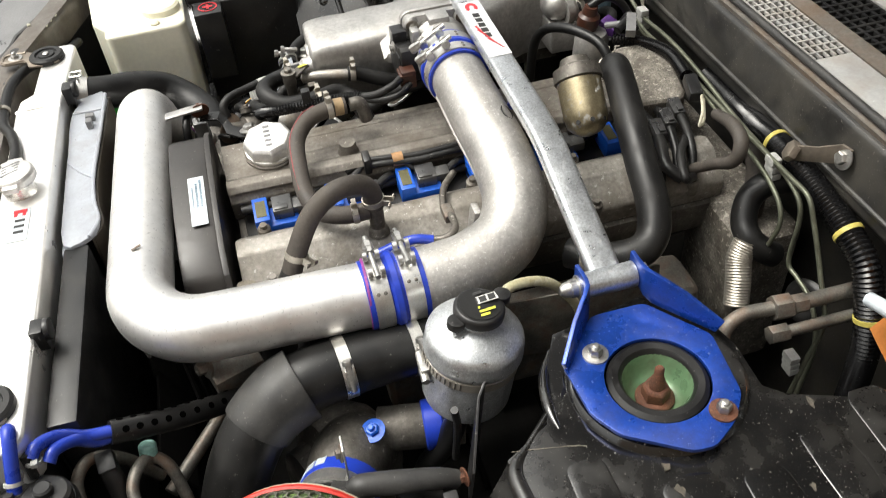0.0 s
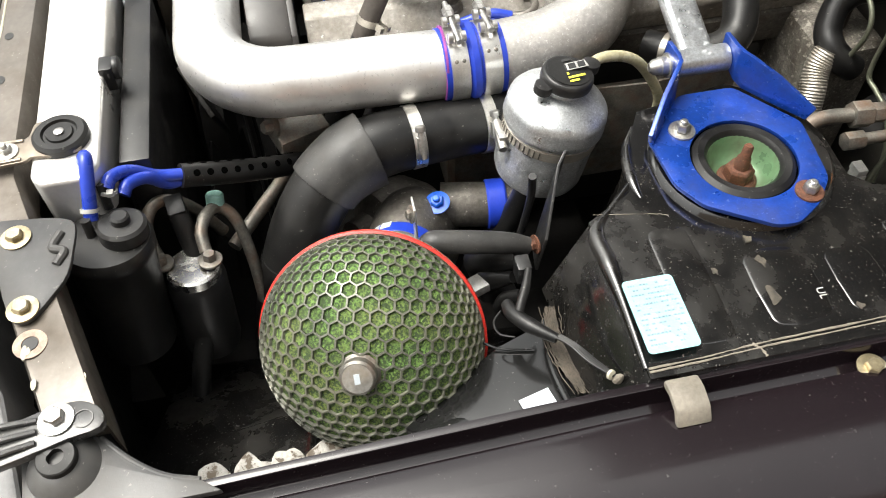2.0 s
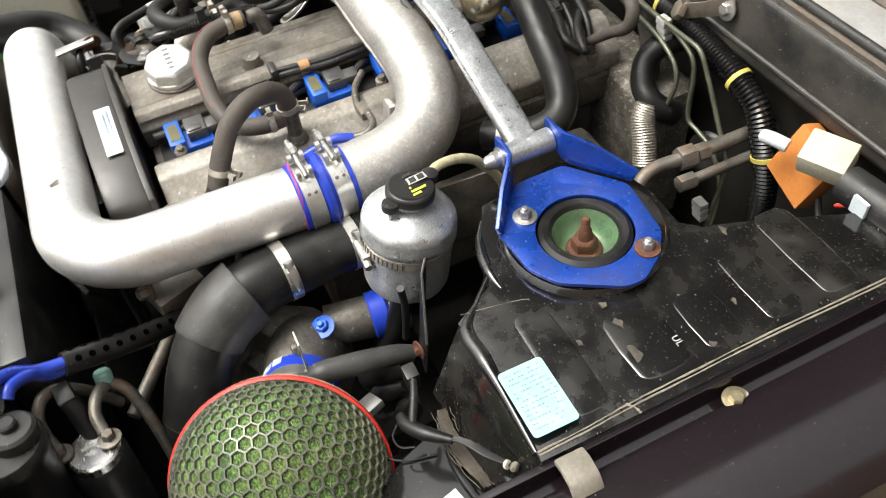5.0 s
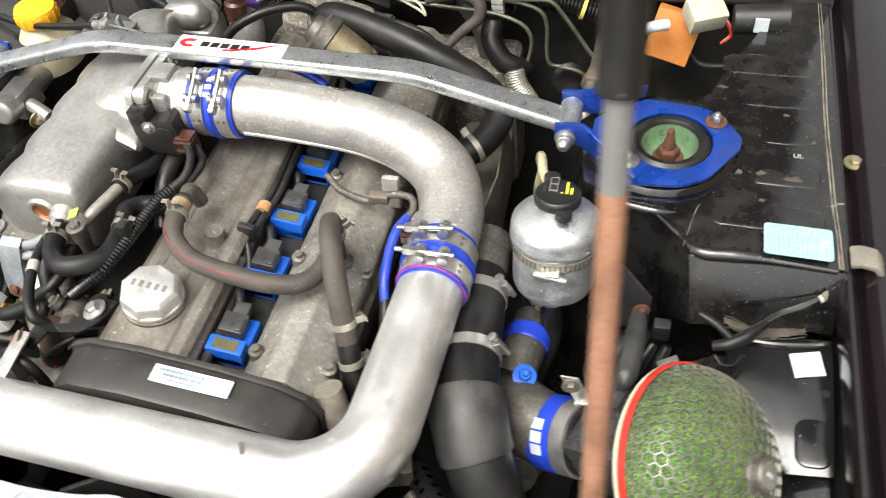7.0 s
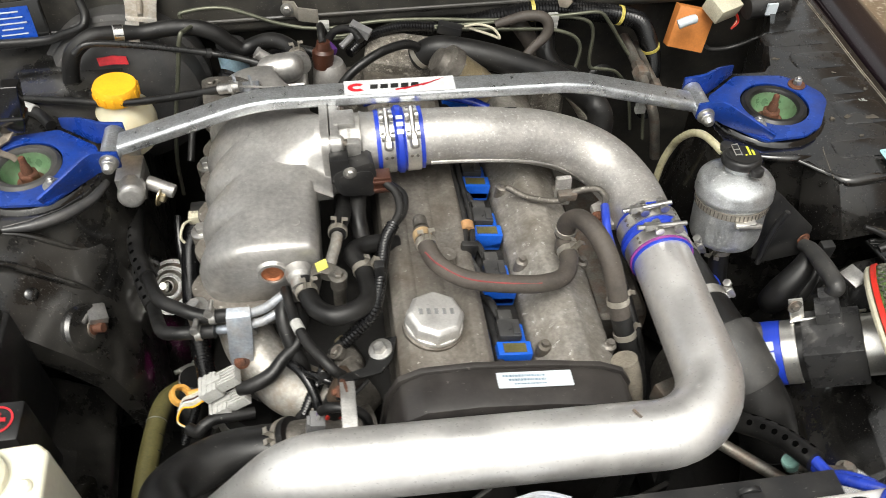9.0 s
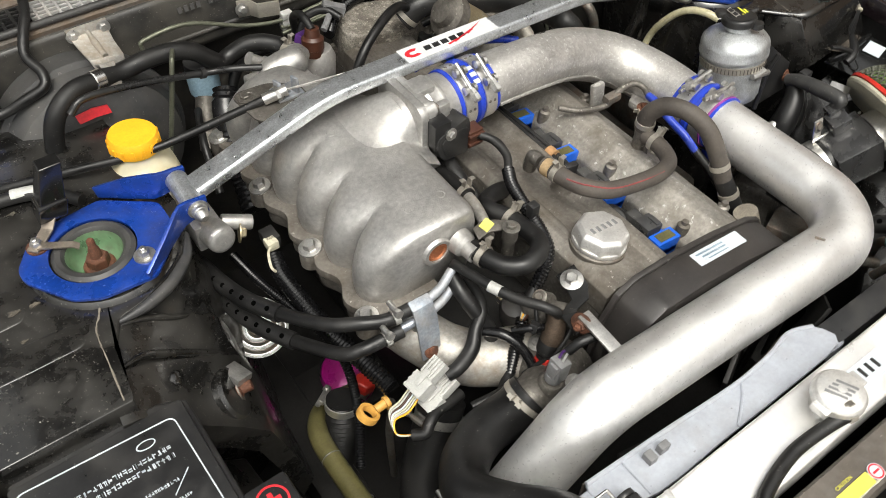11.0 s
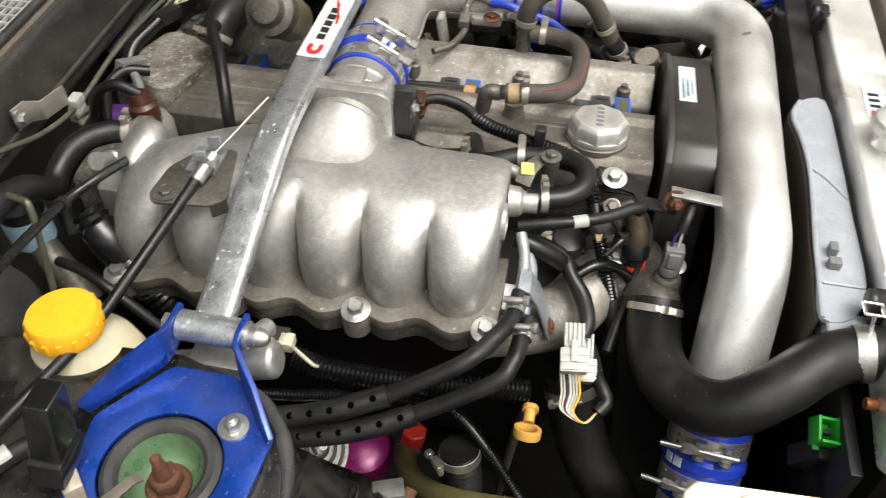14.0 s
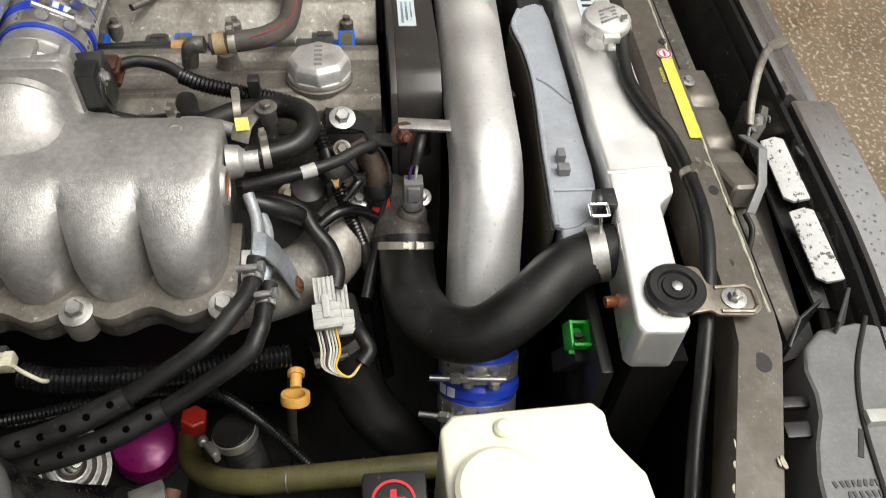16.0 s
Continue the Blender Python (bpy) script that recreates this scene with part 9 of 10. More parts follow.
part("fold", bent([(0.532, -0.214, 0.722), (0.520, -0.228, 0.706), (0.508, -0.236, 0.686), (0.512, -0.232, 0.664)], [0.006, 0.0110, 0.0125, 0.008], 16), RUBBER, tb2)
part("fold", bent([(0.548, -0.210, 0.715), (0.540, -0.222, 0.696), (0.534, -0.228, 0.676)], [0.005, 0.0090, 0.006], 14), RUBBER, tb2)
part("plug", G().box((0.538, -0.208, 0.742), (0.018, 0.014, 0.024)), PLASTIC, tb2, bevel=0.002)
part("bracket", G().box((0.552, -0.262, 0.745), (0.022, 0.030, 0.008), pose(0, 0, 0, 0, -20, 20)), STEEL, tb2, bevel=0.001)
wsq = thing("white_tag", (0.69, -0.18, 0.735), "small white tag on the panel beside the filter", "label")
part("tag", G().box((0.686, -0.232, 0.7505), (0.030, 0.028, 0.0012), pose(0, 0, 0, 3, -6, 12)), LABEL, wsq)
gp = thing("crumpled_panel", (0.65, -0.4, 0.68), "glossy black dusty pressed panel behind the headlamp", "panel")
part("sheet", G().sheet([(0.60, -0.200, 0.742), (0.614, -0.25, 0.736), (0.640, -0.30, 0.732), (0.668, -0.345, 0.722)], [(0.711, -0.200, 0.752), (0.711, -0.25, 0.748), (0.711, -0.30, 0.742), (0.711, -0.345, 0.732)], 0.004), GLOSS_BLACK, gp, bevel=0.001)
rnd = random.Random(77)
g = G()
for k in range(110):
    o = rnd.gauss(0, 0.0035)
    a0_, a1_ = rnd.uniform(0.0, 0.35), rnd.uniform(0.6, 1.0)
    way_ = [V(0.600, -0.203, 0.7665), V(0.628, -0.2035, 0.757), V(0.655, -0.200, 0.7545), V(0.690, -0.192, 0.7570)]
    q = spline(way_, 6)
    i0, i1 = int(a0_ * (len(q) - 1)), int(a1_ * (len(q) - 1))
    g.tube([p + V(rnd.uniform(-0.0008, 0.0008), o + rnd.uniform(-0.0008, 0.0008), -0.25 * o + 0.0015 * rnd.random()) for p in q[i0 : i1 + 1]], 0.00042, 5)
tagged(part("frayed_strip", g, FRAY, gp, "frayed tan sealing strands"), kind="stuff")
part("raised_pad", G().prism(rounded(0.034, 0.05, 0.012), 0, 0.006, axes((0.692, -0.315, 0.735), (1, 0, 0.14), (0, 1, 0.14))), GLOSS_BLACK, gp, bevel=0.004)
part("fold_line", G().tube(spline([(0.605, -0.268, 0.7405), (0.618, -0.250, 0.7410), (0.628, -0.222, 0.7450)], 6), 0.0012, 10), GLOSS_BLACK, gp)
part("hole", G().lathe((0.703, -0.262, 0.7475), (0, 0, 1), [(0.0042, 0), (0.0042, 0.0012)], 16), INK_BLACK, gp)
part("fold", G().tube(spline([(0.602, -0.205, 0.7465), (0.65, -0.212, 0.751), (0.708, -0.206, 0.755)], 6), 0.004, 10), GLOSS_BLACK, gp)
apb = thing("apron_boss", (-0.45, -0.17, 0.70), "round dusty boss with rusty bolt on the inner wing", "bracket")
part("pad", G().lathe((-0.466, -0.172, 0.690), (0.8, -0.35, 0.45), [(0.034, 0), (0.034, 0.008), (0.030, 0.012), (0.02, 0.013)], 36), BODY_SHEEN, apb)
part("lug", G().box((-0.447, -0.158, 0.702), (0.024, 0.030, 0.010), pose(0, 0, 0, 0, 20, 20)), STEEL, apb, bevel=0.002)
part("washer", G().lathe((-0.452, -0.172, 0.690), (0.75, -0.2, 0.2), [(0.014, 0), (0.014, 0.002)], 20), OLD_STEEL, apb)
part("bolt", G().lathe((-0.458, -0.172, 0.690), (0.75, -0.2, 0.2), [(0.0095, 0), (0.0095, 0.008), (0.0065, 0.009), (0.0065, 0.022)], 12), RUSTY, apb)

# ---- headlamp side of the left corner ----
cn_ = thing("charcoal_canister", (0.46, -0.59, 0.60), "black plastic charcoal canister with two blue hoses", "canister")
ca = V(-0.12, 0.08, 1).normalized()
cb = V(0.462, -0.600, 0.624)
part("body", G().lathe(cb, ca, [(0.030, 0), (0.0375, 0.005), (0.0405, 0.135), (0.0430, 0.139), (0.0430, 0.148), (0.0400, 0.154), (0.012, 0.157)], 44), PLASTIC, cn_)
vt = cb + ca * 0.155 + V(0.0, 0.017, 0)
part("valve", G().lathe(vt, ca, [(0.023, 0), (0.023, 0.012), (0.020, 0.015), (0.009, 0.016), (0.009, 0.022), (0.007, 0.024)], 36), PLASTIC, cn_, "stepped round valve")
for p_ in (V(0.440, -0.600, 0.776), V(0.409, -0.584, 0.789)):
    part("spigot", G().cyl(p_ - V(-0.004, 0, 0.006), p_ + V(-0.002, 0.0, 0.022), 0.0045, n=14), PLASTIC, cn_)
bh = thing("blue_vacuum_hose", (0.40, -0.59, 0.77), "glossy blue hose looping from the canister", "hose", "blue canister hoses")
part("tube", bent([(0.432, -0.597, 0.791), (0.418, -0.593, 0.812), (0.402, -0.590, 0.830), (0.391, -0.591, 0.832), (0.390, -0.598, 0.815), (0.398, -0.606, 0.786), (0.405, -0.610, 0.765)], 0.0066, 16), BLUE_DUSTY, bh)
part("tie", G().lathe((0.428, -0.5965, 0.796), (-0.6, 0.1, 0.7), [(0.0068, 0), (0.0085, 0.0004), (0.0085, 0.004), (0.0068, 0.0045)], 20, cap=False).box((0.420, -0.591, 0.799), (0.006, 0.006, 0.005)), CONN_WHITE, bh)
bh2 = thing("blue_vacuum_hose", (0.38, -0.55, 0.77), "glossy blue hose running into a perforated black sleeve", "hose", "blue canister hoses")
for dz, dy in ((0, 0), (-0.012, 0.012)):
    part("tube", bent([(0.408, -0.580 + dy, 0.804 + dz), (0.398, -0.574 + dy, 0.808 + dz), (0.384, -0.560 + dy, 0.798 + dz), (0.375, -0.540 + dy * 0.5, 0.777 + dz), (0.370, -0.515, 0.768 + dz * 0.5)], 0.0066, 16), BLUE_DUSTY, bh2)
sl_path = spline([(0.371, -0.520, 0.768), (0.362, -0.490, 0.755), (0.348, -0.460, 0.737), (0.325, -0.428, 0.712), (0.303, -0.400, 0.690)], 10)
part("sleeve", G().tube(sl_path, 0.0125, 20), RUBBER, bh2, "black perforated foam sleeve")
for k in range(9):
    i = 3 + 4 * k
    for a in (-30, 40):
        t = (sl_path[i + 1] - sl_path[i]).normalized()
        s_, u_ = frame_of(t)
        d = u_ * math.cos(radians(a)) + s_ * math.sin(radians(a))
        part("punched_hole", G().lathe(sl_path[i] + d * 0.0121 + t * (0.003 if a > 0 else 0), d, [(0.0036, 0), (0.0036, 0.0008)], 12), HOLE, bh2)
part("tie", G().lathe((0.407, -0.579, 0.802), (0.3, -0.2, -0.9), [(0.0068, 0), (0.0085, 0.0004), (0.0085, 0.004), (0.0068, 0.0045)], 20, cap=False).box((0.415, -0.576, 0.804), (0.006, 0.006, 0.005)), CONN_WHITE, bh2)
dr = thing("receiver_drier", (0.43, -0.525, 0.6), "steel-topped air conditioning drier with bent pipes", "receiver drier")
da = V(-0.10, 0.05, 1).normalized()
part("can", G().lathe((0.448, -0.532, 0.58), da, [(0.029, 0), (0.031, 0.01), (0.031, 0.105), (0.027, 0.113)], 40), PLASTIC, dr)
part("head", G().lathe(V(0.448, -0.532, 0.58) + da * 0.112, da, [(0.0275, 0), (0.0275, 0.010), (0.025, 0.012)], 36), POLISHED, dr, "bright steel head")
for a, b in (((0.430, -0.556, 0.706), 0.007), ((0.436, -0.507, 0.706), 0.007)):
    part("fitting", G().bolt(a, da, b, 0.010), OLD_STEEL, dr)
part("pipe", bent([(0.428, -0.556, 0.706), (0.414, -0.562, 0.722), (0.396, -0.563, 0.735), (0.380, -0.553, 0.742), (0.372, -0.538, 0.735), (0.366, -0.52, 0.71), (0.36, -0.50, 0.66)], 0.0065, 14), OLD_STEEL, dr)
part("pipe", bent([(0.428, -0.510, 0.712), (0.410, -0.512, 0.722), (0.390, -0.506, 0.724), (0.374, -0.495, 0.716), (0.380, -0.480, 0.70), (0.400, -0.472, 0.66), (0.42, -0.47, 0.60)], 0.0065, 14), OLD_STEEL, dr)
part("service_cap", G().lathe((0.371, -0.497, 0.716), (-0.4, 0.1, 0.9), [(0.009, 0), (0.0095, 0.002), (0.0095, 0.012), (0.008, 0.014)], 20), mat("mint_plastic_cap", (0.25, 0.45, 0.40), 0.4), dr, "mint green plastic cap")
part("plug", G().box((0.384, -0.533, 0.738), (0.022, 0.018, 0.016), pose(0, 0, 0, 0, 20, 10)), PLASTIC, dr, bevel=0.002)
part("lead", bent([(0.386, -0.533, 0.735), (0.402, -0.528, 0.715), (0.428, -0.522, 0.68), (0.455, -0.528, 0.635), (0.485, -0.545, 0.59), (0.51, -0.56, 0.53)], 0.0105, 16), RUBBER, dr)
lr = thing("side_stay", (0.33, -0.45, 0.6), "dark steel rod and pulley behind the shroud", "engine accessory")
part("rod", G().cyl((0.385, -0.49, 0.66), (0.30, -0.42, 0.675), 0.008, n=16), OLD_STEEL, lr)
part("block", G().box((0.275, -0.40, 0.715), (0.05, 0.06, 0.03), pose(0, 0, 0, 0, 5, 20)), OLD_STEEL, lr, bevel=0.004)
part("belt", G().tube(bends([(0.20, -0.455, 0.50), (0.205, -0.455, 0.72), (0.22, -0.455, 0.74), (0.245, -0.455, 0.72), (0.26, -0.455, 0.50)], 0.02), 0.009, 10, flat=0.5), RUBBER, lr, "ribbed rubber belt")
part("bolt", G().bolt((0.285, -0.425, 0.735), (0.4, -0.8, 0.3), 0.008, 0.012), OLD_STEEL, lr)

pl_ = thing("lamp_bracket", (0.48, -0.64, 0.81), "grey pressed steel bracket bolted to the crossmember", "bracket")
part("plate", G().prism(smooth_poly([(0.446, -0.672), (0.447, -0.640), (0.452, -0.612), (0.462, -0.599), (0.490, -0.599), (0.516, -0.602), (0.535, -0.612), (0.556, -0.628), (0.556, -0.642), (0.535, -0.652), (0.50, -0.662), (0.47, -0.672)], 3), 0.8165, 0.822), SUPPORT, pl_, bevel=0.002)
for x, y in ((0.468, -0.648), (0.546, -0.635)):
    part("bolt", G().bolt((x, y, 0.822), (0, 0, 1), 0.0075, 0.007), BRASS, pl_, "gold passivated bolt")
part("pressed_groove", bent([(0.470, -0.610, 0.8222), (0.486, -0.616, 0.823), (0.492, -0.606, 0.823), (0.505, -0.612, 0.8222)], 0.004, 10), SUPPORT, pl_)
part("rust_ring", G().plate(circle(0.0135, 32, 0.577, -0.629), circle(0.0070, 32, 0.577, -0.629), 0.8165, 0.8172), mat("chipped_paint", (0.35, 0.26, 0.2), 0.6, 0, 0.4, 120), pl_)
part("bolt_hole", G().lathe((0.577, -0.629, 0.8166), (0, 0, 1), [(0.0062, 0), (0.0062, 0.0007)], 20), INK_BLACK, pl_)
hs = thing("headlamp_stay", (0.64, -0.60, 0.81), "grey ribbed plastic headlamp arm with plated bolt", "bracket")
part("arm", G().prism(smooth_poly([(0.646, -0.606), (0.644, -0.582), (0.655, -0.566), (0.669, -0.567), (0.674, -0.590), (0.680, -0.612), (0.686, -0.650), (0.655, -0.650), (0.651, -0.625)], 3), 0.821, 0.830), METER_PLASTIC, hs, bevel=0.002)
part("moulded_ring", G().plate(circle(0.0075, 28, 0.660, -0.579), circle(0.0066, 28, 0.660, -0.579), 0.8302, 0.8308), METER_PLASTIC, hs)
for k in range(3):
    part("rib", G().tube(spline([(0.655 + 0.009 * k, -0.612, 0.831), (0.656 + 0.011 * k, -0.635, 0.833), (0.657 + 0.014 * k, -0.668, 0.829)], 5), 0.0024, 8), METER_PLASTIC, hs)
part("bolt", G().bolt((0.657, -0.598, 0.830), (0, 0, 1), 0.0075, 0.008), STEEL, hs)
part("sleeve", G().lathe((0.684, -0.599, 0.806), (0, 0, 1), [(0.0145, 0), (0.0145, 0.019), (0.0135, 0.020), (0.0062, 0.020), (0.0060, 0.006)], 28), RUBBER, hs, "black rubber adjuster cup")
part("slot", G().box((0.6775, -0.6065, 0.8262), (0.010, 0.0045, 0.0012), pose(0, 0, 0, 0, 0, 50)), INK_BLACK, hs)
gus = thing("corner_gusset", (0.68, -0.55, 0.79), "dark grey curved sheet gusset behind the headlamp", "gusset")
part("sheet", G().prism([(0.655, -0.590), (0.666, -0.574), (0.688, -0.552), (0.705, -0.528), (0.714, -0.502), (0.726, -0.486), (0.726, -0.625), (0.66, -0.632)], 0.800, 0.808), SUPPORT, gus, bevel=0.002)
part("edge_fold", G().tube(spline([(0.666, -0.574, 0.806), (0.688, -0.552, 0.806), (0.705, -0.528, 0.806), (0.714, -0.502, 0.806)], 6), 0.0025, 8), SUPPORT, gus)
part("dish", G().lathe((0.684, -0.599, 0.8085), (0, 0, 1), [(0.028, -0.002), (0.026, 0.001), (0.018, 0.010), (0.012, 0.012)], 32), SUPPORT, gus, "pressed conical seat")
alum = thing("bare_metal_panel", (0.66, -0.45, 0.62), "bare scuffed metal flange below the wing lip", "panel")
rnd = random.Random(31)
for k in range(4):
    y = -0.522 + 0.034 * k
    shape = [(0.666 + 0.028 * math.cos(a) * rnd.uniform(0.7, 1.1), y + 0.020 * math.sin(a) * rnd.uniform(0.7, 1.15)) for a in [j * math.pi / 6 for j in range(12)]]
    part("flake", G().prism(smooth_poly(shape, 2), 0.668 + 0.0012 * k, 0.674 + 0.0012 * k), PEELED, alum, "peeling scuffed metal", bevel=0.001)


def headlamp(s):
    ob = thing("headlamp_housing", (s * 0.58, -0.74, 0.68), "grey plastic headlamp back housing with moulded print", "headlamp", "headlamps")
    part("case", G().prism([(s * x, y) for x, y in ((0.356, -0.790), (0.362, -0.752), (0.380, -0.732), (0.402, -0.725), (0.425, -0.726), (0.445, -0.722), (0.470, -0.710), (0.495, -0.702), (0.53, -0.697), (0.60, -0.660), (0.72, -0.63), (0.74, -0.70), (0.66, -0.80), (0.52, -0.86), (0.372, -0.87))], 0.64, 0.788), GREY_PLASTIC, ob, bevel=0.006, seg=3)
    part("top_step", G().prism([(s * x, y) for x, y in ((0.440, -0.79), (0.60, -0.73), (0.66, -0.80), (0.52, -0.85))], 0.788, 0.793), GREY_PLASTIC, ob, bevel=0.003)
    part("clip", G().box((s * 0.452, -0.772, 0.791), (0.012, 0.030, 0.012)), CONN_WHITE, ob, bevel=0.002)
    part("groove", G().tube(spline([(s * 0.352, -0.80, 0.7885), (s * 0.40, -0.773, 0.7885), (s * 0.45, -0.757, 0.7885), (s * 0.52, -0.748, 0.7885)], 6), 0.0024, 8), INK_BLACK, ob)
    part("slot", G().box((s * 0.472, -0.747, 0.7885), (0.026, 0.004, 0.001), pose(0, 0, 0, 0, 0, s * 22)), INK_BLACK, ob)
    part("strut", G().box((s * 0.425, -0.704, 0.770), (0.010, 0.044, 0.008)).box((s * 0.452, -0.705, 0.775), (0.014, 0.022, 0.006)), PLASTIC, ob, bevel=0.001)
    return ob


hl = headlamp(1)
hr = headlamp(-1)
for k, tx in enumerate(("HEAD 12V65W", "CLEARANCE 12V5W")):
    words("moulded_print", tx, 0.0085, axes((0.628, -0.662 - 0.0075 * k, 0.7946), (1, 0.10, 0), (0, 1, 0)), GREASY, hl)
rnd = random.Random(23)
g = G()
for k in range(4):
    y = -0.712 - 0.009 * k
    while y > -0.755:
        g.box((-0.505 - 0.009 * k, y, 0.7885), (0.0055, 0.0026, 0.0008), pose(0, 0, 0, 0, 0, rnd.uniform(-25, 25)))
        y -= rnd.uniform(0.0042, 0.0062)
tagged(part("print_bar", g, SUPPORT, hr), kind="stuff")

# ---- prop rod ----
rod = thing("prop_rod", (0.507, -0.70, 0.80), "thin painted steel bonnet prop rod, chipped to rust", "prop rod")
b0, b1 = V(0.507, -0.715, 0.80), V(0.482, -0.498, 1.39)
b2 = V(0.458, 0.136, 2.011)
part("lower_rod", G().cyl(b0, b0.lerp(b1, 0.82), 0.0055, n=14), ROD, rod, "rust-coloured lower length")
part("upper_rod", G().tube(bends([b0.lerp(b1, 0.82), b1, b2], 0.08, 8), 0.0055, 14), GREY_PLASTIC, rod)
part("rubber_grip", G().cyl(b0.lerp(b1, 0.88), b0.lerp(b1, 0.99), 0.0085, n=16), RUBBER, rod)

# ---- front end ----
bump = thing("front_bumper", (0, -0.88, 0.45), "silver-grey wet bumper nose with black inner edge", "bumper", kind="structure")
xs = [-0.75 + 0.05 * k for k in range(31)]


def edge_y(x):
    """The inner edge of the painted nose."""
    return -0.829 + 0.30 * max(0, abs(x) - 0.22) ** 1.7


wide, narrow = [x for x in xs if x <= -0.07] + [-0.068], [-0.06] + [x for x in xs if x > -0.06]
part("nose_panel", G().rings([[V(x, edge_y(x) + dy, z) for dy, z in ((0.0, 0.772), (0.0, 0.790), (-0.003, 0.793), (-0.047, 0.790), (-0.054, 0.783), (-0.058, 0.75), (-0.066, 0.45), (-0.058, 0.45), (-0.050, 0.75), (-0.045, 0.775))] for x in wide]), SILVER_PAINT, bump, "wet silver corner panel", angle=30)
part("grille_trim", G().rings([[V(x, edge_y(x) + dy, z) for dy, z in ((0.004, 0.775), (0.004, 0.794), (0.0, 0.796), (-0.030, 0.772), (-0.033, 0.776), (-0.044, 0.776), (-0.050, 0.768), (-0.055, 0.70), (-0.06, 0.45), (-0.052, 0.45), (-0.040, 0.74))] for x in narrow]), SILVER_PAINT, bump, "glossy silver nose trim", angle=30)
part("inner_lip", G().rings([[V(x, edge_y(x) + dy, z) for dy, z in ((0.034, 0.70), (0.032, 0.752), (0.012, 0.787), (0.008, 0.789), (0.0055, 0.786), (0.0055, 0.70))] for x in xs]), GLOSS_BLACK, bump, "black plastic inner lip", angle=30)
rnd = random.Random(21)
g = G()
for k in range(90):
    x = rnd.uniform(-0.40, -0.075)
    y = edge_y(x) - rnd.uniform(0.004, 0.046)
    r = rnd.uniform(0.0008, 0.0024)
    z = 0.7928 + (y - edge_y(x)) * 0.065
    g.lathe((x, y, z), (0, -0.06, 1), [(r, 0), (r * 0.8, r * 0.3), (r * 0.3, r * 0.45)], 9)
drops = part("water_drops", g, mat("water_drop", (0.10, 0.10, 0.10), 0.05, 0.0, 0.0, coat=1.0, bump=0.0), bump, "beads of rain water")
tagged(drops, kind="stuff")
back = thing("grille_duct", (0, -0.76, 0.5), "dark duct panel and condenser behind the nose", "duct", kind="structure")
part("condenser", G().box((0, -0.745, 0.58), (0.8, 0.02, 0.36)), GREASY, back, bevel=0.002)
part("floor", G().box((0, -0.80, 0.56), (1.3, 0.22, 0.01)), DARK, back)
part("apron_plate", G().box((-0.262, -0.757, 0.728), (0.23, 0.050, 0.006), pose(0, 0, 0, 6, 0, -6)), DULL_GREY, back, "plain dull grey splash plate", bevel=0.002)
for x, y in ((-0.152, -0.798), (-0.255, -0.795)):
    part("wet_window_panel", G().prism([(-0.046, -0.012), (0.040, -0.014), (0.046, -0.006), (0.044, 0.010), (-0.038, 0.013), (-0.046, 0.005)], 0, 0.004, axes((x, y, 0.770), (1, 0.02, 0), (0, 1, -0.25))), WET_WHITE, back, "pale panel spotted with dirty water", bevel=0.001)
part("window_rail", G().sheet([(-0.32, -0.778, 0.755), (-0.10, -0.780, 0.755)], [(-0.32, -0.812, 0.752), (-0.10, -0.814, 0.752)], 0.004), BLACK_STEEL, back, bevel=0.001)
part("reinforcement", G().sheet([(-0.60, -0.775, 0.66), (-0.2, -0.80, 0.66), (0.2, -0.80, 0.66), (0.6, -0.775, 0.66)], [(-0.60, -0.785, 0.70), (-0.2, -0.815, 0.70), (0.2, -0.815, 0.70), (0.6, -0.785, 0.70)], 0.02), PLASTIC, back, bevel=0.003)
hn = thing("horn_casing", (-0.09, -0.735, 0.72), "dull bronze ribbed casing bolted ahead of the crossmember", "horn")
rings = []
for k in range(41):
    x = 0.010 - 0.005 * k
    lobe = min(1.0, 2.2 * abs(math.sin(math.pi * k / 13.3)))
    w = 0.043 + 0.005 * lobe
    z = 0.775 + 0.008 * lobe
    if k in (0, 40):
        w, z = w - 0.006, z - 0.008
    rings.append([V(x, -0.712 + dy, zz) for dy, zz in ((0.0, 0.69), (0.0, z - 0.004), (-0.004, z), (-w + 0.010, z - 0.002), (-w, z - 0.014), (-w - 0.006, 0.69))])
part("casing", G().rings(rings), BRONZE, hn, angle=50)
part("outlet", G().box((-0.172, -0.738, 0.772), (0.05, 0.040, 0.03), pose(0, 0, 0, 8, 12, 10)), BRONZE, hn, bevel=0.008, seg=3)
part("bolt", G().bolt((-0.025, -0.722, 0.787), (0, -0.1, 1), 0.005, 0.005), STEEL, hn)
lt = thing("bonnet_latch", (-0.09, -0.77, 0.78), "grimy steel bonnet latch with safety lever and spring", "bonnet latch")
part("plate", G().sheet([(-0.128, -0.762, 0.74), (-0.105, -0.770, 0.74), (-0.070, -0.774, 0.74)], [(-0.125, -0.760, 0.792), (-0.103, -0.768, 0.802), (-0.072, -0.772, 0.798)], 0.004), BLACK_STEEL, lt, bevel=0.001)
part("pivot", G().bolt((-0.100, -0.772, 0.792), (-0.3, -0.6, 0.7), 0.007, 0.010), STEEL, lt)
part("hook", G().sheet([(-0.112, -0.778, 0.770), (-0.100, -0.790, 0.785), (-0.086, -0.792, 0.800)], [(-0.112, -0.768, 0.775), (-0.100, -0.780, 0.790), (-0.088, -0.782, 0.806)], 0.004), OLD_STEEL, lt, bevel=0.001)
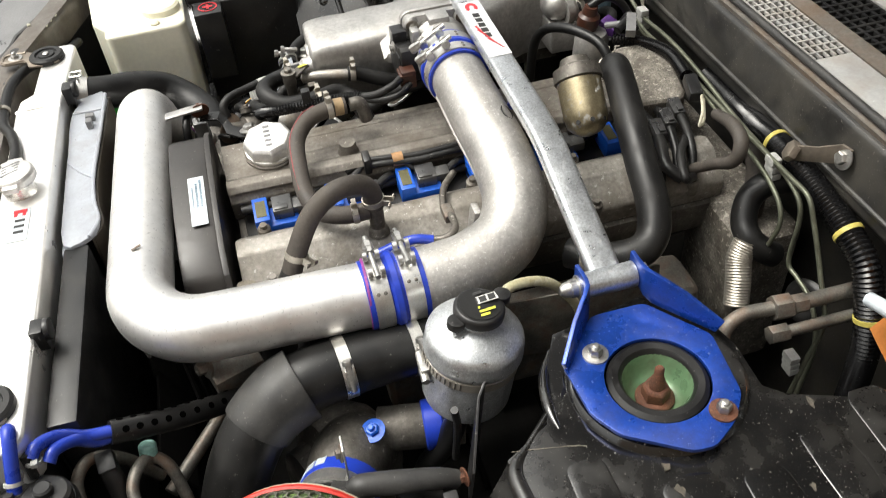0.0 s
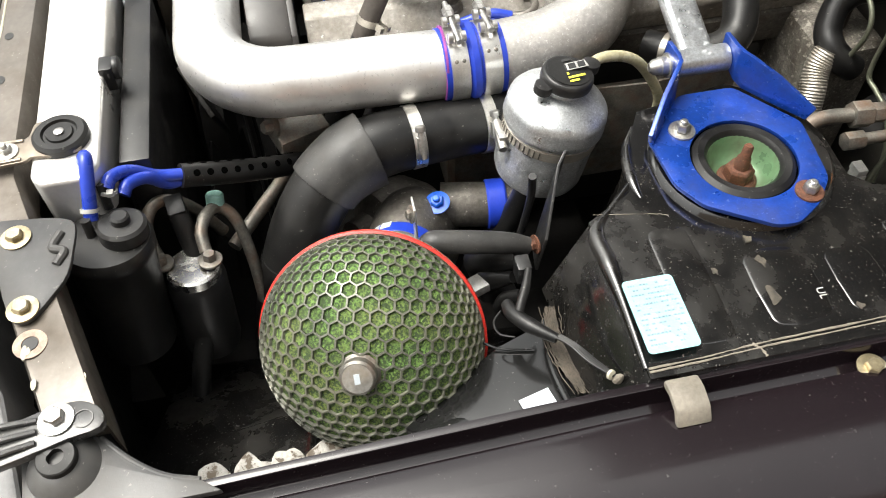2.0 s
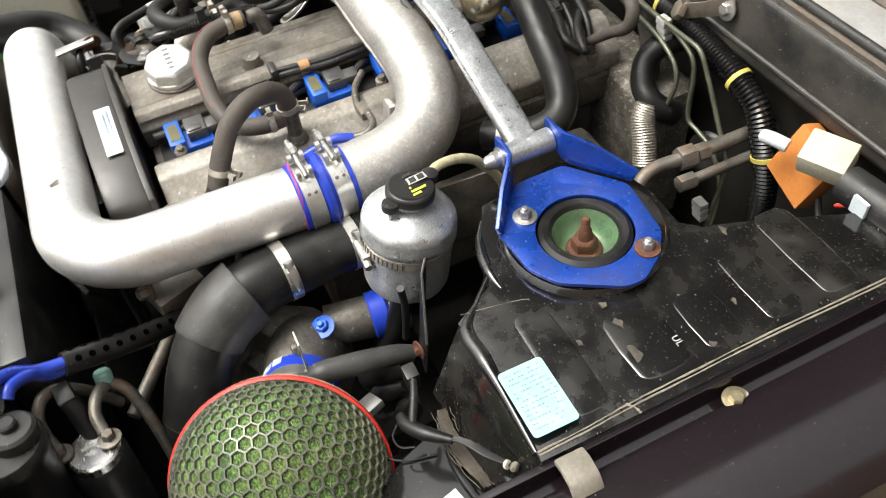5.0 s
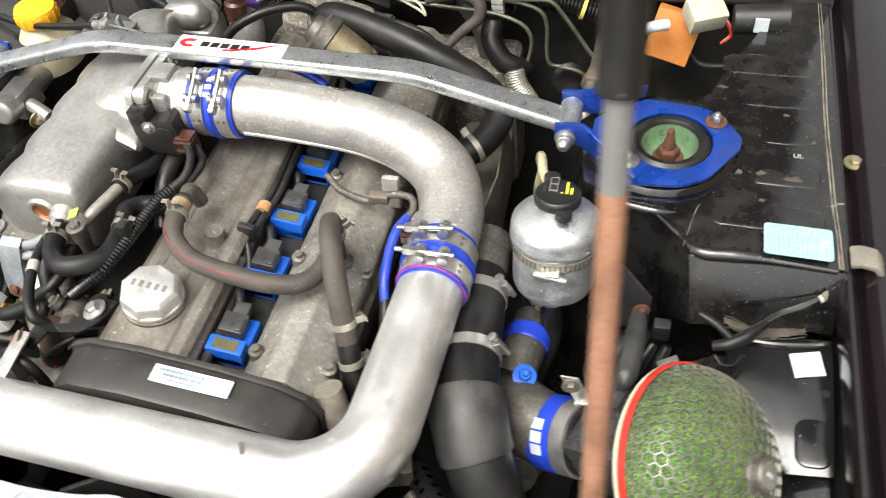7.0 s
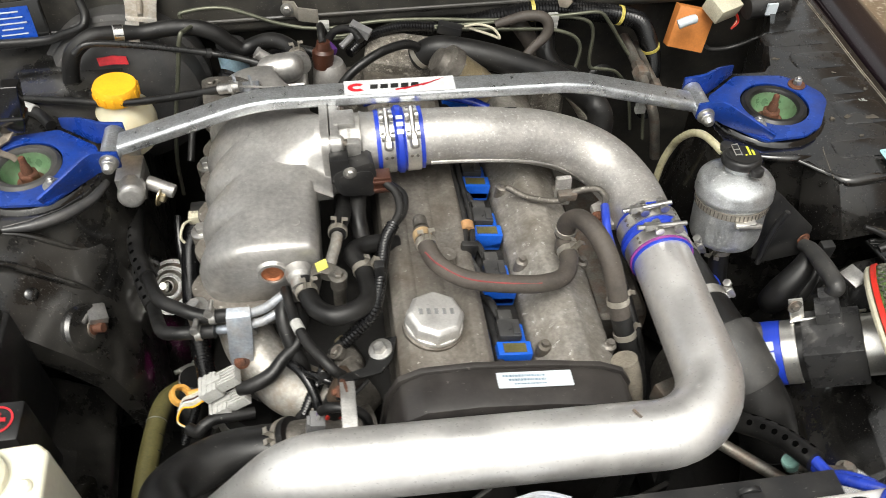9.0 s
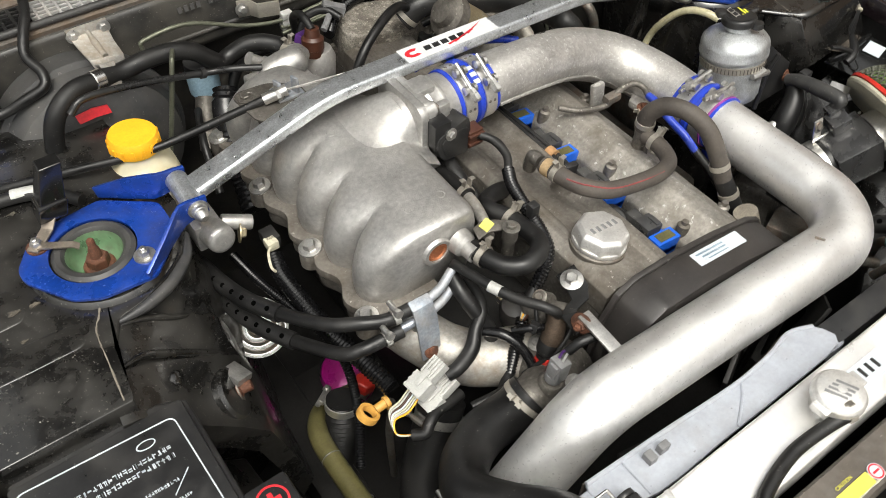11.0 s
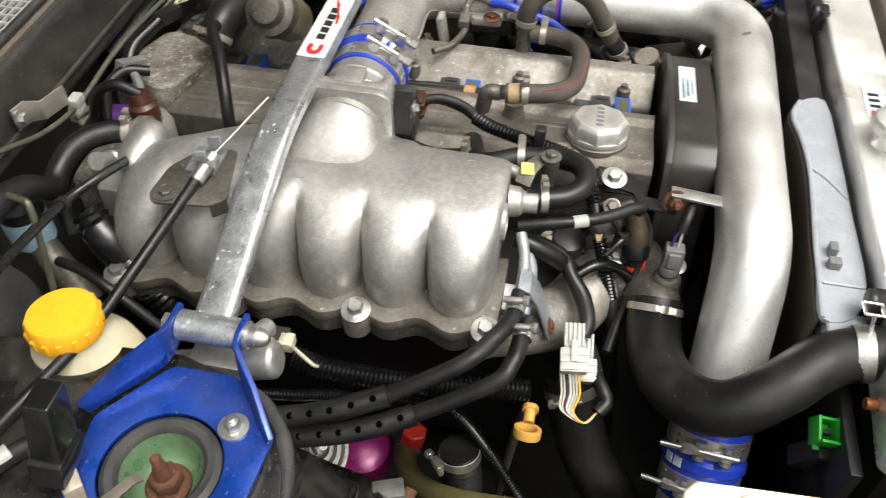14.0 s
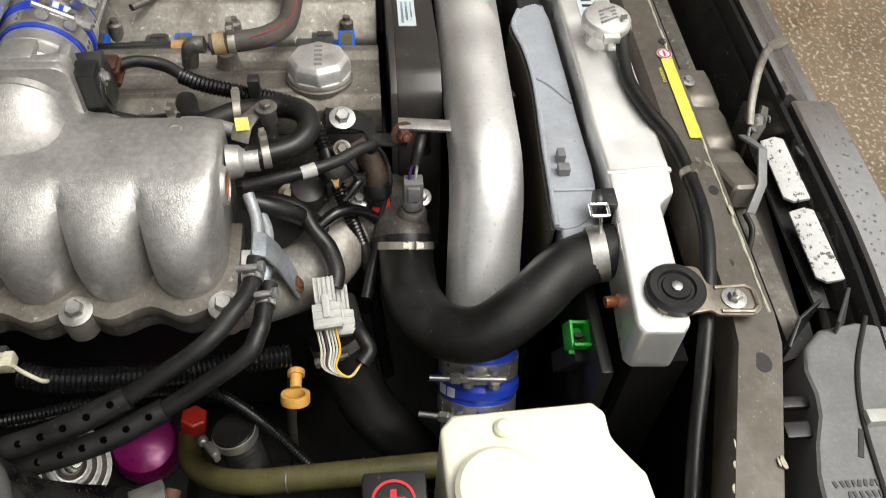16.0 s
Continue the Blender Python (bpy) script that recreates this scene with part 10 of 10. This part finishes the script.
part("lever", G().tube(spline([(-0.112, -0.764, 0.800), (-0.092, -0.768, 0.812), (-0.066, -0.778, 0.822), (-0.046, -0.788, 0.828), (-0.028, -0.800, 0.830), (-0.018, -0.812, 0.830)], 6), 0.0046, 12, flat=0.45), OLD_STEEL, lt)
part("lever_tongue", G().prism([(-0.027, -0.802), (-0.016, -0.804), (-0.006, -0.818), (-0.007, -0.830), (-0.016, -0.830), (-0.026, -0.814)], 0.829, 0.832), OLD_STEEL, lt, "bent flat finger tongue")
part("spring", G().tube([V(-0.100 + 0.003 * math.cos(k * 0.9), -0.776 - 0.0006 * k, 0.796 + 0.004 * math.sin(k * 0.9)) for k in range(26)], 0.0011, 6), STEEL, lt)
part("release_arm", G().sheet([(-0.118, -0.762, 0.79), (-0.150, -0.770, 0.800), (-0.190, -0.760, 0.790), (-0.215, -0.745, 0.775)], [(-0.118, -0.752, 0.79), (-0.150, -0.760, 0.802), (-0.190, -0.750, 0.792), (-0.215, -0.735, 0.777)], 0.003), GREY_PLASTIC, lt, bevel=0.0006)
part("cable", bent([(-0.215, -0.735, 0.775), (-0.235, -0.738, 0.768), (-0.262, -0.728, 0.74), (-0.27, -0.73, 0.68)], 0.003, 10), RUBBER, lt)
bk = thing("bumper_bracket", (-0.38, -0.76, 0.79), "dark folded bracket at the nose corner", "bracket")
part("fold", G().sheet([(-0.383, -0.716, 0.765), (-0.362, -0.735, 0.765), (-0.340, -0.758, 0.765)], [(-0.380, -0.718, 0.790), (-0.356, -0.733, 0.798), (-0.338, -0.759, 0.800)], 0.003), BLACK_STEEL, bk, bevel=0.001)
part("web", G().prism([(-0.383, -0.718), (-0.338, -0.760), (-0.372, -0.756)], 0.764, 0.767), BLACK_STEEL, bk)
part("fin", G().sheet([(-0.370, -0.768, 0.77), (-0.345, -0.790, 0.77)], [(-0.366, -0.762, 0.805), (-0.330, -0.786, 0.805)], 0.003), SUPPORT, bk, "bare grey fin", bevel=0.001)

# ---- leads and hoses behind the plenum ----
rl2 = thing("wiring_loom", (-0.28, 0.12, 0.70), "black corrugated loom dropping behind the intake plenum", "wiring loom")
part("conduit", G().tube(spline([(-0.262, 0.200, 0.812), (-0.276, 0.175, 0.792), (-0.284, 0.150, 0.755), (-0.290, 0.120, 0.715), (-0.30, 0.08, 0.69)], 12), 0.0185, 18, (0.009, 0.0022)), LOOM, rl2)
part("tape", G().tube(spline([(-0.270, 0.187, 0.802), (-0.276, 0.175, 0.792), (-0.280, 0.163, 0.775)], 5), 0.0196, 18), LOOM, rl2)
for pts, r in (([(-0.06, 0.215, 0.845), (-0.075, 0.238, 0.852), (-0.10, 0.250, 0.842), (-0.118, 0.246, 0.815)], 0.0062), ([(-0.10, 0.225, 0.80), (-0.135, 0.240, 0.812), (-0.172, 0.258, 0.808), (-0.215, 0.262, 0.79), (-0.24, 0.25, 0.75)], 0.0085), ([(-0.30, 0.225, 0.775), (-0.312, 0.190, 0.782), (-0.325, 0.150, 0.770), (-0.335, 0.10, 0.73)], 0.0055)):
    hose("rear_lead", pts, r, RUBBER, "black rubber lead in the gap behind the plenum", "wiring", 12)
